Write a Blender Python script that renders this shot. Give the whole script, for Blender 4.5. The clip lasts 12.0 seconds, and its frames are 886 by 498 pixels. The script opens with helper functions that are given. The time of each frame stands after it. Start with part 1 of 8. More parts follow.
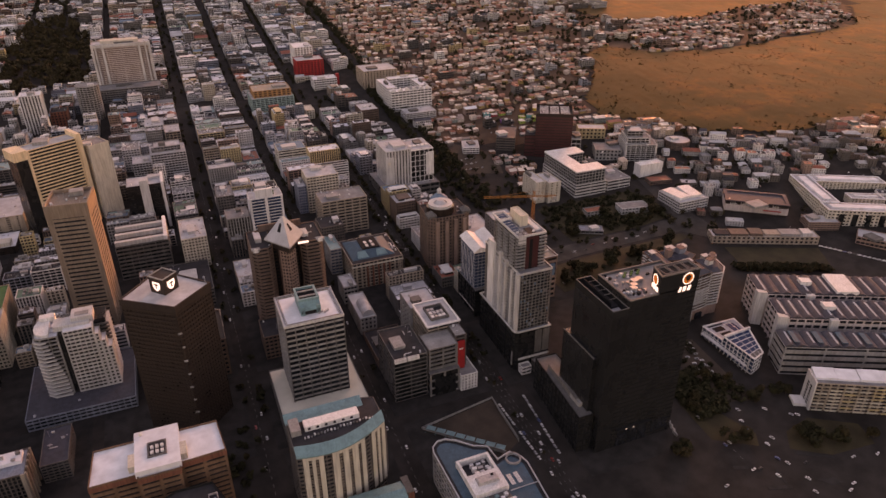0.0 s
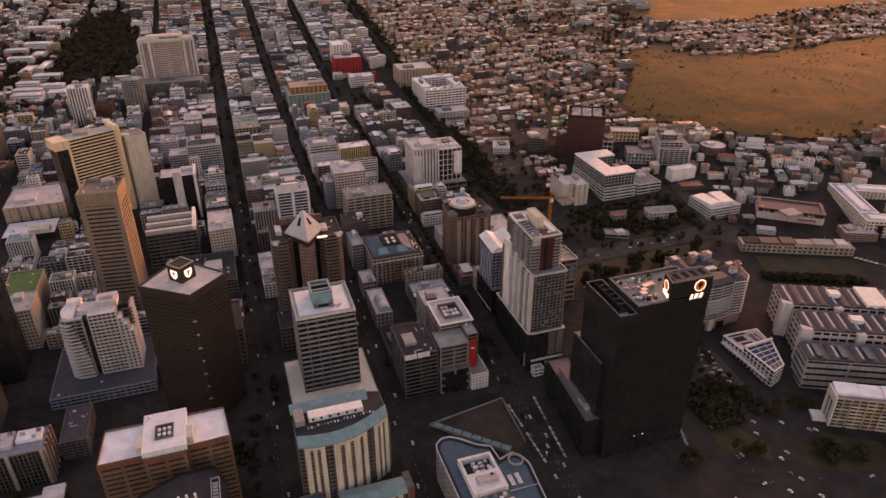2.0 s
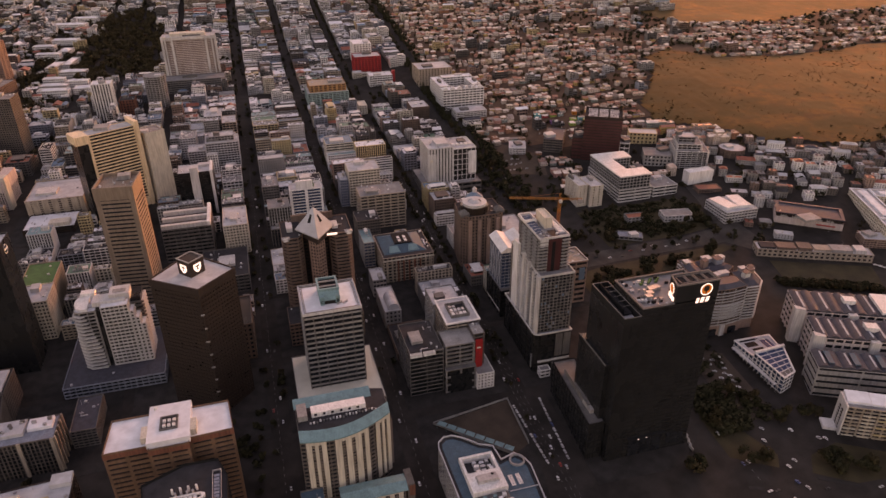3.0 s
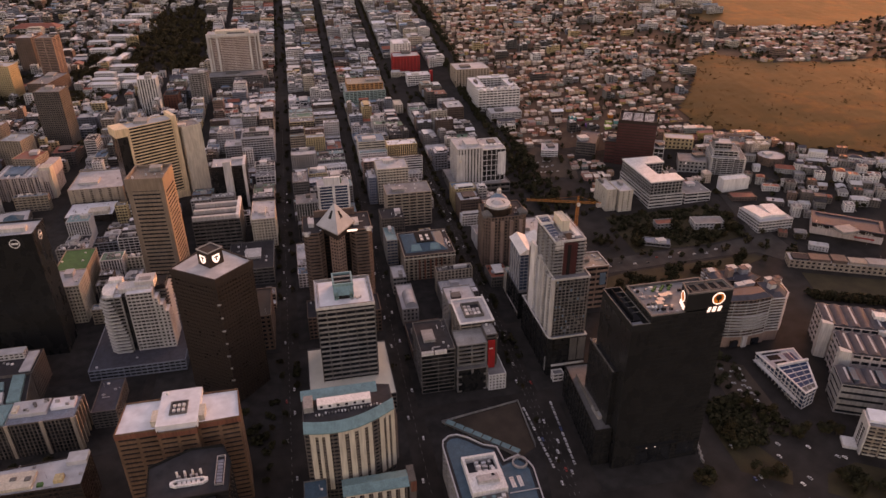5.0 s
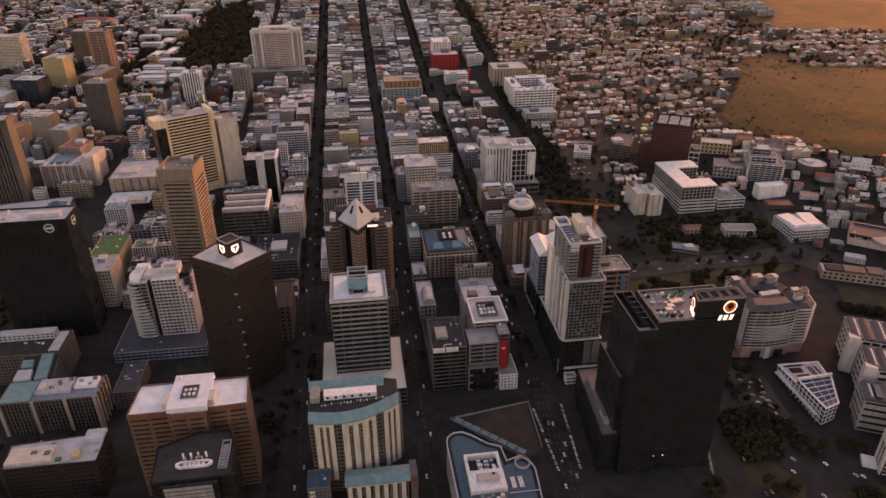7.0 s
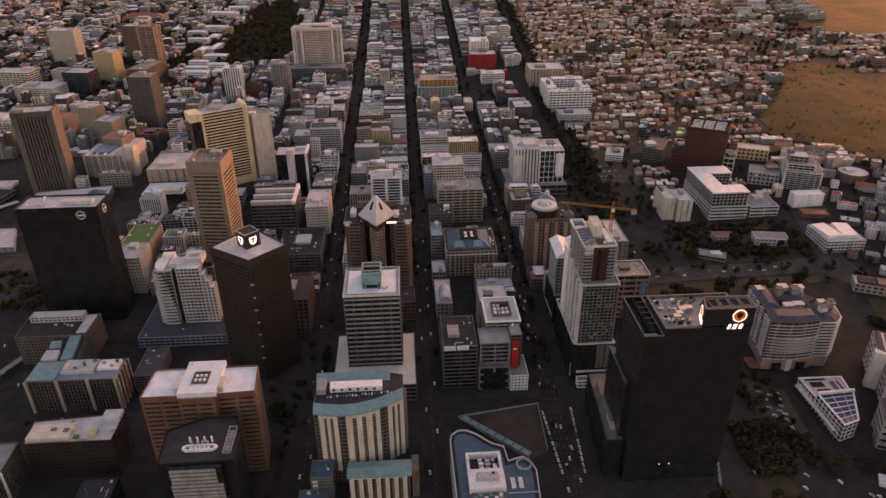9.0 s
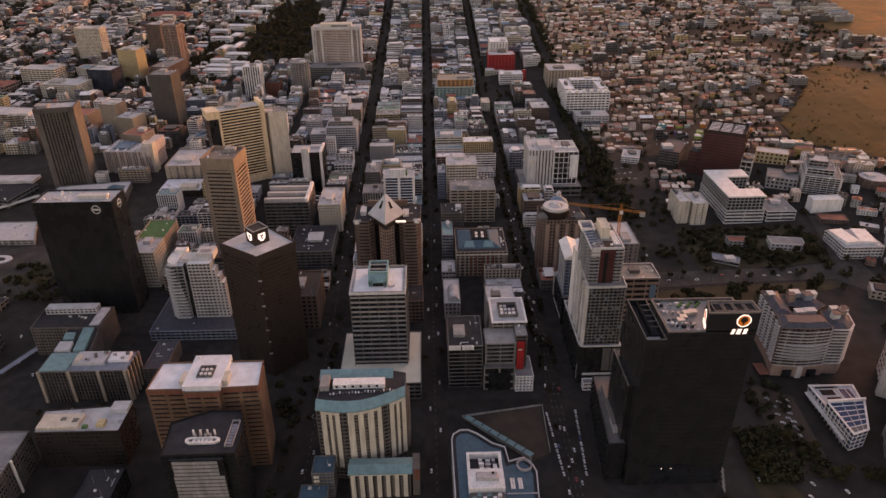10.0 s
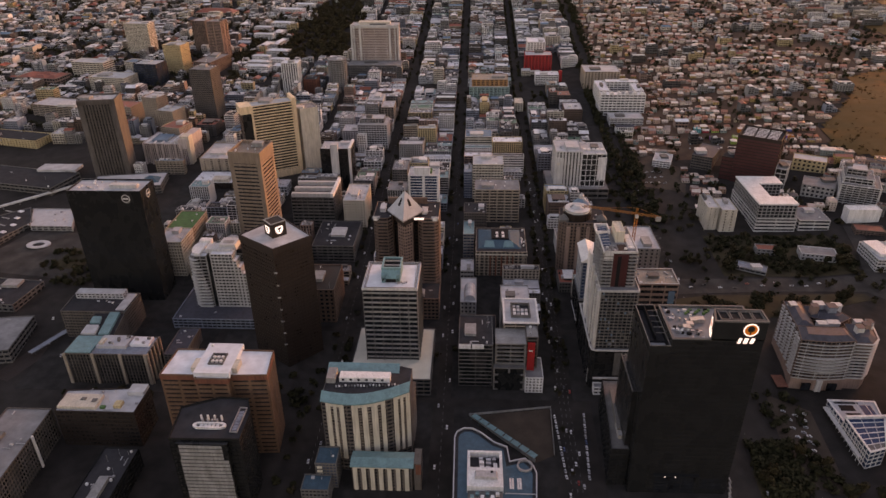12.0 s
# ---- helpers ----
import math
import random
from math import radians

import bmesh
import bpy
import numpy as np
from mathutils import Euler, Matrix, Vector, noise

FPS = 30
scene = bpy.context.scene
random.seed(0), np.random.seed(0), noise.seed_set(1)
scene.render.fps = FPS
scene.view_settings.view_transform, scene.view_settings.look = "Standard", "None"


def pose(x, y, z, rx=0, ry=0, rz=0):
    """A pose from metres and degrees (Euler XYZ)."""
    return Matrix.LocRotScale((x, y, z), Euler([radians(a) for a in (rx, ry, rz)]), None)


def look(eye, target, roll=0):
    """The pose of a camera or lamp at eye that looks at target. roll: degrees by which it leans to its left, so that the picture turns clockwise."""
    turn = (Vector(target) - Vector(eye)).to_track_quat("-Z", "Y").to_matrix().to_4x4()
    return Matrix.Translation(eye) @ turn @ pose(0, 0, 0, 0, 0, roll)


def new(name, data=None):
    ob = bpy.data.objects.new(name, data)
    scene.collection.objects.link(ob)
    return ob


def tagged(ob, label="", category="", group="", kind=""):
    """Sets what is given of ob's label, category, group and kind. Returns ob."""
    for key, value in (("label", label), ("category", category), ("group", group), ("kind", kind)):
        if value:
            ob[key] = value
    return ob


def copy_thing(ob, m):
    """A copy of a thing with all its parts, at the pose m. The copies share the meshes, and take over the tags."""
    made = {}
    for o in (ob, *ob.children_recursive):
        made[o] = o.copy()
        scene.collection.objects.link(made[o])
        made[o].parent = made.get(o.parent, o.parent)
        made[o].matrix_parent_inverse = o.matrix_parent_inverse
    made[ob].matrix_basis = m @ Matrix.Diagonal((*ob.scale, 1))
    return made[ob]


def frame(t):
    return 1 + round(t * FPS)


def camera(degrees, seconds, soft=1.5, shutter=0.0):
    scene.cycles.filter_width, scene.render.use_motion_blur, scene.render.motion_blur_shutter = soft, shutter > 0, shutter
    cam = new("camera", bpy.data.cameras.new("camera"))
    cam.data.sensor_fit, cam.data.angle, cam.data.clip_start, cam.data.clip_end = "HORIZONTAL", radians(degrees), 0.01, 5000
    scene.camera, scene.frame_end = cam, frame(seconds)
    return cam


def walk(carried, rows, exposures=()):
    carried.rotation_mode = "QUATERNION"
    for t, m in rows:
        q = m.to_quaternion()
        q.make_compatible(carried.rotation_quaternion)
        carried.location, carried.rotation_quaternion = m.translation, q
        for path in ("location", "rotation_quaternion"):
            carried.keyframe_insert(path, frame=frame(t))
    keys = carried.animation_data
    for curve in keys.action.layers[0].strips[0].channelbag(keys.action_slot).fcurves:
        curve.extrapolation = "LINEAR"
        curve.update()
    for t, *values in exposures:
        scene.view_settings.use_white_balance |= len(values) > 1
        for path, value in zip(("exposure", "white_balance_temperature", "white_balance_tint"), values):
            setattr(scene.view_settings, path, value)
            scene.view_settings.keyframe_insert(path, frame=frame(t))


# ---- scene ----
cam = camera(65.6, 12.0, soft=1.5)
METRES, EYE, TILT, LEAN, TURN = 159.03, 405.0, 0.0, 0.0, -22.2
ROWS = [
    (0.0, 0.0, 0.0, 0.0, -0.09, -28.4, 0.17),
    (0.5, 0.0382, -0.0033, 0.0003, 0.87, -28.41, 0.19),
    (1.0, 0.0809, -0.0068, 0.0007, 1.92, -28.42, 0.2),
    (1.5, 0.1198, -0.0092, 0.0012, 2.91, -28.42, 0.21),
    (2.0, 0.1618, -0.0113, 0.0014, 3.97, -28.42, 0.23),
    (2.5, 0.2016, -0.0125, 0.0022, 4.98, -28.43, 0.24),
    (3.0, 0.2443, -0.0129, 0.0024, 6.07, -28.44, 0.25),
    (5.0, 0.4108, -0.0067, 0.004, 10.28, -28.37, 0.33),
    (5.5, 0.4512, -0.0037, 0.0044, 11.31, -28.37, 0.34),
    (6.0, 0.4943, 0.0008, 0.0051, 12.4, -28.41, 0.36),
    (6.5, 0.5345, 0.0058, 0.0053, 13.43, -28.42, 0.37),
    (7.0, 0.5784, 0.0116, 0.0057, 14.53, -28.43, 0.39),
    (9.0, 0.7429, 0.0403, 0.0083, 18.64, -28.45, 0.46),
    (9.5, 0.7829, 0.0498, 0.0084, 19.63, -28.44, 0.48),
    (10.0, 0.8259, 0.0605, 0.0085, 20.7, -28.42, 0.5),
    (10.5, 0.8655, 0.071, 0.0085, 21.67, -28.43, 0.52),
    (11.0, 0.9074, 0.0829, 0.0084, 22.72, -28.41, 0.54),
    (11.5, 0.9461, 0.095, 0.008, 23.68, -28.42, 0.55),
    (12.0, 0.9873, 0.1045, 0.0122, 24.73, -28.44, 0.56),
]
walk(cam, [(t, pose(0, 0, EYE, TILT, LEAN, TURN) @ pose(METRES * x, METRES * y, METRES * z, 90 + pitch, roll, yaw)) for t, x, y, z, yaw, pitch, roll in ROWS],
     exposures=[(0.0, 1.63, 10700, 58), (6.0, 1.62, 10300, 55), (12.0, 1.56, 9400, 47)])

# world: low evening sun ahead, beyond the hillside
SUN_AZ, SUN_EL = 42.0, 8.0
world = bpy.data.worlds.new("evening_sky")
scene.world = world
world.use_nodes = True
wn = world.node_tree
sky = wn.nodes.new("ShaderNodeTexSky")
sky.sky_type = "NISHITA"
sky.sun_disc = False
sky.sun_elevation, sky.sun_rotation = radians(SUN_EL), radians(SUN_AZ)
sky.altitude, sky.air_density, sky.dust_density, sky.ozone_density = 100, 1.2, 1.6, 1.4
wn.links.new(sky.outputs[0], wn.nodes["Background"].inputs[0])
wn.nodes["Background"].inputs[1].default_value = 0.15
sun = new("sun", bpy.data.lights.new("sun", "SUN"))
sun.data.energy, sun.data.angle, sun.data.color = 0.5, radians(18.0), (1.0, 0.24, 0.05)
sun_way = Vector((math.sin(radians(SUN_AZ)) * math.cos(radians(SUN_EL)), math.cos(radians(SUN_AZ)) * math.cos(radians(SUN_EL)), math.sin(radians(SUN_EL))))
sun.matrix_world = look(sun_way * 900, (0, 0, 0))


# ---- materials ----
def mat(name, col, rough=0.75, var=0.25, scale=0.25, metal=0.0, spec=0.3, streak=0.3, bump=0.0, fine=3.0, islands=None, objects=0.0):
    """A worn surface: base colour, broad stains, fine grain, vertical streaks. islands: colours picked per loose piece."""
    m = bpy.data.materials.new(name)
    m.use_nodes = True
    n, l = m.node_tree.nodes, m.node_tree.links
    b = n["Principled BSDF"]
    b.inputs["Roughness"].default_value, b.inputs["Metallic"].default_value = rough, metal
    b.inputs["Specular IOR Level"].default_value = spec
    geo = n.new("ShaderNodeNewGeometry")

    def tex(sc, stretch, detail):
        mp = n.new("ShaderNodeMapping")
        mp.inputs["Scale"].default_value = (sc, sc, sc * stretch)
        t = n.new("ShaderNodeTexNoise")
        t.inputs["Scale"].default_value, t.inputs["Detail"].default_value = 1.0, detail
        l.new(geo.outputs["Position"], mp.inputs[0]), l.new(mp.outputs[0], t.inputs["Vector"])
        return t.outputs["Fac"]

    def ranged(fac, lo, hi):
        r = n.new("ShaderNodeMapRange")
        r.inputs["From Min"].default_value, r.inputs["From Max"].default_value = 0.3, 0.7
        r.inputs["To Min"].default_value, r.inputs["To Max"].default_value = lo, hi
        l.new(fac, r.inputs["Value"])
        return r.outputs[0]

    def mul(a, c):
        x = n.new("ShaderNodeMath")
        x.operation = "MULTIPLY"
        l.new(a, x.inputs[0]), l.new(c, x.inputs[1])
        return x.outputs[0]

    broad, grain = tex(scale, 0.6, 4), tex(fine * 0.5, 1.0, 3)
    f = mul(ranged(broad, 1 - var, 1 + var * 0.6), ranged(grain, 1 - var * 0.3, 1 + var * 0.22))
    if streak:
        f = mul(f, ranged(tex(0.9, 0.06, 3), 1 - streak, 1.06))
    if objects:
        info = n.new("ShaderNodeObjectInfo")
        r = n.new("ShaderNodeMapRange")
        r.inputs["To Min"].default_value, r.inputs["To Max"].default_value = 1 - objects, 1 + objects
        l.new(info.outputs["Random"], r.inputs["Value"])
        f = mul(f, r.outputs[0])
    mix = n.new("ShaderNodeVectorMath")
    mix.operation = "SCALE"
    if islands:
        ramp = n.new("ShaderNodeValToRGB")
        ramp.color_ramp.interpolation = "CONSTANT"
        while len(ramp.color_ramp.elements) < len(islands):
            ramp.color_ramp.elements.new(0.5)
        for i, c in enumerate(islands):
            e = ramp.color_ramp.elements[i]
            e.position, e.color = i / len(islands), (*c, 1)
        l.new(geo.outputs["Random Per Island"], ramp.inputs[0]), l.new(ramp.outputs[0], mix.inputs[0])
    else:
        mix.inputs[0].default_value = col
    l.new(f, mix.inputs["Scale"])
    l.new(mix.outputs[0], b.inputs["Base Color"])
    rr = ranged(broad, max(0.05, rough - (0.12 if streak else 0.04)), min(1, rough + 0.08))
    l.new(rr, b.inputs["Roughness"])
    if bump:
        bp = n.new("ShaderNodeBump")
        bp.inputs["Strength"].default_value, bp.inputs["Distance"].default_value = 0.6, bump
        l.new(grain, bp.inputs["Height"]), l.new(bp.outputs[0], b.inputs["Normal"])
    return m


def lamp_mat(name, col, power):
    m = bpy.data.materials.new(name)
    m.use_nodes = True
    b = m.node_tree.nodes["Principled BSDF"]
    b.inputs["Base Color"].default_value = (*col, 1)
    b.inputs["Emission Color"].default_value, b.inputs["Emission Strength"].default_value = (*col, 1), power
    return m


M_ASPHALT = mat("asphalt", (0.036, 0.032, 0.03), 0.9, 0.35, 0.06, spec=0.08, streak=0, bump=0.02)
M_PAVE = mat("paving", (0.036, 0.034, 0.033), 0.9, 0.35, 0.1, spec=0.08, streak=0)
M_PAINT = mat("road_paint", (0.22, 0.22, 0.21), 0.7, 0.3, 0.5, streak=0)
M_GRASS = mat("dry_grass", (0.15, 0.066, 0.018), 0.75, 0.55, 0.05, spec=0.12, streak=0, bump=0.12, fine=0.6)
def patchy(m, other, scale):
    """Mixes a second colour into a material in large uneven patches."""
    n, l = m.node_tree.nodes, m.node_tree.links
    b = n["Principled BSDF"]
    first = b.inputs["Base Color"].links[0].from_socket
    g = n.new("ShaderNodeNewGeometry")
    t = n.new("ShaderNodeTexNoise")
    t.inputs["Scale"].default_value, t.inputs["Detail"].default_value = scale, 6
    r = n.new("ShaderNodeValToRGB")
    r.color_ramp.elements[0].position, r.color_ramp.elements[1].position = 0.42, 0.58
    x = n.new("ShaderNodeMix")
    x.data_type = "RGBA"
    x.inputs["B"].default_value = (*other, 1)
    l.new(g.outputs["Position"], t.inputs["Vector"]), l.new(t.outputs["Fac"], r.inputs[0]), l.new(r.outputs[0], x.inputs["Factor"])
    l.new(first, x.inputs["A"]), l.new(x.outputs["Result"], b.inputs["Base Color"])


patchy(M_GRASS, (0.08, 0.046, 0.014), 0.005)
patchy(M_GRASS, (0.066, 0.042, 0.013), 0.016)
M_LAWN = mat("lawn", (0.046, 0.036, 0.018), 0.9, 0.5, 0.05, streak=0, bump=0.1)
M_EARTH = mat("bare_earth", (0.065, 0.047, 0.036), 0.95, 0.4, 0.05, streak=0, bump=0.1)
M_LEAF = mat("foliage", (0.034, 0.034, 0.018), 0.85, 0.5, 0.25, streak=0, spec=0.1)
M_LEAF_DRY = mat("olive_foliage", (0.046, 0.038, 0.02), 0.85, 0.5, 0.25, streak=0, spec=0.1)
M_HOTEL = mat("grey_pink_stone", (0.5, 0.43, 0.415), 0.8, 0.15, 0.12)
M_SOIL = mat("dry_soil", (0.105, 0.062, 0.043), 0.85, 0.45, 0.03, spec=0.15, streak=0)
M_CHAR = mat("charcoal_panel", (0.02, 0.021, 0.022), 0.8, 0.15, 0.1, spec=0.05, streak=0.05)
M_CREAM_L = mat("pale_cream_render", (0.6, 0.555, 0.47), 0.75, 0.1, 0.12)
M_DECK = mat("pale_podium_deck", (0.6, 0.58, 0.5), 0.75, 0.1, 0.08, spec=0.12, streak=0)
M_PANEL = mat("blue_roof_glass", (0.025, 0.055, 0.12), 0.5, 0.2, 0.1, spec=0.05, streak=0)
M_SHEET_B = mat("blue_sheet_roof", (0.12, 0.2, 0.27), 0.6, 0.25, 0.15, spec=0.15, streak=0)
M_SHEET_G = mat("green_sheet_roof", (0.1, 0.19, 0.14), 0.6, 0.25, 0.15, spec=0.15, streak=0)
M_SLATE = mat("blue_grey_slate", (0.068, 0.07, 0.086), 0.7, 0.25, 0.2, spec=0.12, streak=0.1)
M_PALE = mat("pale_grey_panel", (0.4, 0.415, 0.44), 0.75, 0.15, 0.12, streak=0.08)
M_PAVE_L = mat("pale_paving", (0.062, 0.056, 0.052), 0.9, 0.4, 0.06, spec=0.08, streak=0)
M_SCRUB = mat("dry_scrub", (0.1, 0.05, 0.018), 0.85, 0.5, 0.1, spec=0.15, streak=0)
M_BUSH = mat("dry_brown_bush", (0.075, 0.044, 0.016), 0.9, 0.5, 0.2, spec=0.1, streak=0)
M_BARK = mat("bark", (0.07, 0.05, 0.035), 0.9, 0.4, 1.0)
M_GLASS = mat("dark_glazing", (0.018, 0.021, 0.026), 0.2, 0.5, 0.15, spec=0.3, streak=0.1, fine=0.8)
M_GLASS_BLUE = mat("blue_glazing", (0.03, 0.055, 0.1), 0.2, 0.4, 0.15, spec=0.3, streak=0.1, fine=0.8)
M_GLASS_BLACK = mat("black_curtain_wall", (0.015, 0.016, 0.017), 0.3, 0.12, 0.1, spec=0.3, streak=0.03, fine=0.5)
M_GLASS_BRONZE = mat("bronze_glazing", (0.028, 0.019, 0.015), 0.35, 0.3, 0.15, spec=0.3, streak=0.1)
M_WHITE = mat("white_paint", (0.72, 0.715, 0.71), 0.7, 0.14, 0.12)
M_OFFWHITE = mat("offwhite_render", (0.53, 0.525, 0.52), 0.8, 0.15, 0.12)
M_CREAM = mat("cream_render", (0.58, 0.53, 0.45), 0.8, 0.18, 0.12)
M_CONC = mat("concrete", (0.3, 0.298, 0.295), 0.85, 0.25, 0.12)
M_CONC_M = mat("weathered_concrete", (0.2, 0.193, 0.188), 0.85, 0.25, 0.12)
M_CONC_D = mat("dark_concrete", (0.14, 0.137, 0.135), 0.85, 0.28, 0.12)
M_CONC_B = mat("brown_concrete", (0.122, 0.108, 0.1), 0.85, 0.25, 0.12)
M_TAN = mat("tan_stone", (0.36, 0.3, 0.245), 0.8, 0.2, 0.12)
M_GOLD = mat("golden_stone_cladding", (0.8, 0.6, 0.4), 0.6, 0.16, 0.12, spec=0.4)
M_BRICK = mat("brown_brick", (0.165, 0.115, 0.095), 0.85, 0.25, 0.15)
M_BRICK_D = mat("dark_brown_brick", (0.034, 0.024, 0.021), 0.75, 0.25, 0.15)
M_RUST = mat("rust_red_brick", (0.2, 0.075, 0.052), 0.85, 0.25, 0.15)
M_PINK = mat("pinkish_brick", (0.31, 0.21, 0.175), 0.85, 0.22, 0.15)
M_RED = mat("red_panel", (0.45, 0.03, 0.03), 0.5, 0.2, 0.2)
M_ORANGE = mat("orange_render", (0.4, 0.2, 0.09), 0.7, 0.2, 0.2)
M_YELLOW = mat("yellow_render", (0.55, 0.43, 0.25), 0.7, 0.2, 0.2)
M_TEALWALL = mat("pale_teal_render", (0.25, 0.38, 0.36), 0.8, 0.2, 0.2)
M_BLUEGREY = mat("blue_grey_render", (0.22, 0.255, 0.31), 0.8, 0.2, 0.2)
M_ROOF_W = mat("white_roof_membrane", (0.66, 0.68, 0.72), 0.75, 0.16, 0.1, spec=0.05, streak=0, fine=0.6)
M_ROOF_L = mat("pale_grey_roof", (0.42, 0.43, 0.45), 0.7, 0.22, 0.1, spec=0.12, streak=0, fine=0.6)
M_ROOF_G = mat("grey_roof_screed", (0.22, 0.22, 0.225), 0.8, 0.25, 0.1, spec=0.1, streak=0, fine=0.6)
M_ROOF_D = mat("dark_roof_bitumen", (0.042, 0.042, 0.046), 0.8, 0.28, 0.1, spec=0.06, streak=0, fine=0.6)
M_ROOF_T = mat("teal_green_copper_roof", (0.13, 0.27, 0.29), 0.5, 0.22, 0.2, streak=0.2)
M_ROOF_B = mat("slate_blue_roof", (0.05, 0.11, 0.15), 0.65, 0.2, 0.2, spec=0.15, streak=0.2)
M_ROOF_R = mat("red_roof_sheeting", (0.3, 0.09, 0.06), 0.6, 0.3, 0.2, streak=0.2)
M_ROOF_GREEN = mat("green_court_surface", (0.05, 0.14, 0.05), 0.8, 0.25, 0.2, streak=0)
M_METAL = mat("galvanised_metal", (0.42, 0.42, 0.43), 0.65, 0.2, 0.5, metal=0.7, streak=0.2)
M_CRANE = mat("orange_crane_paint", (0.36, 0.14, 0.035), 0.5, 0.2, 0.5)
M_BROWN = mat("brown_stone_cladding", (0.25, 0.192, 0.152), 0.7, 0.18, 0.12)
M_ORANGE_BRICK = mat("orange_brown_brick", (0.17, 0.098, 0.066), 0.85, 0.25, 0.15)
M_MAROON = mat("maroon_glazing", (0.075, 0.026, 0.026), 0.4, 0.25, 0.1, spec=0.3, streak=0.1)
M_SIGN = lamp_mat("lit_white_sign", (1.0, 0.97, 0.92), 0.3)
M_SIGN_O = lamp_mat("lit_orange_sign", (0.7, 0.2, 0.02), 0.06)
CAR_MATS = [mat("car_paint_" + n, c, 0.35, 0.05, 0.5, spec=0.6, streak=0) for n, c in
            (("white", (0.7, 0.7, 0.7)), ("silver", (0.42, 0.43, 0.44)), ("black", (0.02, 0.02, 0.022)), ("red", (0.35, 0.03, 0.025)), ("blue", (0.04, 0.08, 0.2)))]
# house colours, all pushed towards pink: the warm evening haze is mixed in
HAZED_WALLS = [(0.64, 0.518, 0.448), (0.528, 0.364, 0.288), (0.656, 0.546, 0.474), (0.464, 0.28, 0.192), (0.336, 0.266, 0.23), (0.4, 0.182, 0.115), (0.528, 0.399, 0.294), (0.24, 0.294, 0.269), (0.496, 0.252, 0.211), (0.544, 0.434, 0.371), (0.48, 0.322, 0.128), (0.6, 0.49, 0.422)]
HAZED_ROOFS = [(0.441, 0.344, 0.297), (0.357, 0.112, 0.068), (0.714, 0.577, 0.493), (0.168, 0.121, 0.111), (0.546, 0.391, 0.323), (0.441, 0.167, 0.102), (0.84, 0.688, 0.595), (0.315, 0.233, 0.204), (0.578, 0.353, 0.255), (0.399, 0.14, 0.085), (0.777, 0.632, 0.544)]
M_H_WALLS = mat("haze_tinted_wall_paint", (0, 0, 0), 0.8, 0.15, 0.15, islands=HAZED_WALLS)
M_H_ROOFS = mat("house_roof_sheeting", (0, 0, 0), 0.5, 0.3, 0.15, spec=0.6, streak=0, islands=HAZED_ROOFS)


# ---- shaping helpers ----
class Shape:
    """Collects vertices and faces of one mesh, in world metres."""

    def __init__(self):
        self.v, self.f = [], []

    def add(self, verts, faces):
        o = len(self.v)
        self.v += verts
        self.f += [tuple(i + o for i in f) for f in faces]

    def prism(self, poly, z0, z1, top=True, bottom=False, poly2=None):
        n, p2 = len(poly), poly2 or poly
        faces = [(i, (i + 1) % n, n + (i + 1) % n, n + i) for i in range(n)]
        if top:
            faces.append(tuple(range(n, 2 * n)))
        if bottom:
            faces.append(tuple(reversed(range(n))))
        self.add([(x, y, z0) for x, y in poly] + [(x, y, z1) for x, y in p2], faces)

    def box(self, x0, y0, z0, x1, y1, z1):
        self.prism([(x0, y0), (x1, y0), (x1, y1), (x0, y1)], z0, z1, True, True)

    def ring(self, outer, inner, z0, z1):
        n = len(outer)
        v = [(x, y, z) for p, z in ((outer, z0), (outer, z1), (inner, z1), (inner, z0)) for x, y in p]
        faces = []
        for i in range(n):
            j = (i + 1) % n
            for a in range(4):
                b = (a + 1) % 4
                faces.append((a * n + i, a * n + j, b * n + j, b * n + i))
        self.add(v, faces)

    def wallbox(self, a, b, inward, z0, z1):
        """A box along the line a-b, reaching inward (to the left of a-b)."""
        d = Vector(b) - Vector(a)
        k = Vector((-d.y, d.x)).normalized() * inward
        self.prism([tuple(a), tuple(b), tuple(Vector(b) + k), tuple(Vector(a) + k)], z0, z1, True, True)

    def tube(self, p, q, r, n=6):
        p, q = Vector(p), Vector(q)
        m = (q - p).to_track_quat("Z", "Y").to_matrix()
        c = [m @ Vector((r * math.cos(2 * math.pi * i / n), r * math.sin(2 * math.pi * i / n), 0)) for i in range(n)]
        self.add([tuple(p + k) for k in c] + [tuple(q + k) for k in c],
                 [(i, (i + 1) % n, n + (i + 1) % n, n + i) for i in range(n)] + [tuple(range(n, 2 * n)), tuple(reversed(range(n)))])

    def weld(self):
        """Joins the vertices that share a place."""
        ids, to = {}, []
        for p in self.v:
            key = (round(p[0], 3), round(p[1], 3), round(p[2], 3))
            to.append(ids.setdefault(key, len(ids)))
        kept = {}
        for i, k in enumerate(to):
            kept.setdefault(k, self.v[i])
        self.v = [kept[k] for k in range(len(ids))]
        self.f = [tuple(to[i] for i in f) for f in self.f]

    def mesh(self, name, material, origin=(0, 0, 0)):
        me = bpy.data.meshes.new(name)
        ox, oy, oz = origin
        me.from_pydata([(x - ox, y - oy, z - oz) for x, y, z in self.v], [], self.f)
        me.materials.append(material)
        me.update()
        return me


def thing(name, x, y, z, label, category, group="", kind=""):
    ob = new(name)
    ob.location = (x, y, z)
    return tagged(ob, label, category, group, kind)


def whole(ob):
    """The place in the world of a thing or part whose parents are only moved."""
    p = Vector(ob.location)
    while ob.parent:
        ob = ob.parent
        p += Vector(ob.location)
    return p


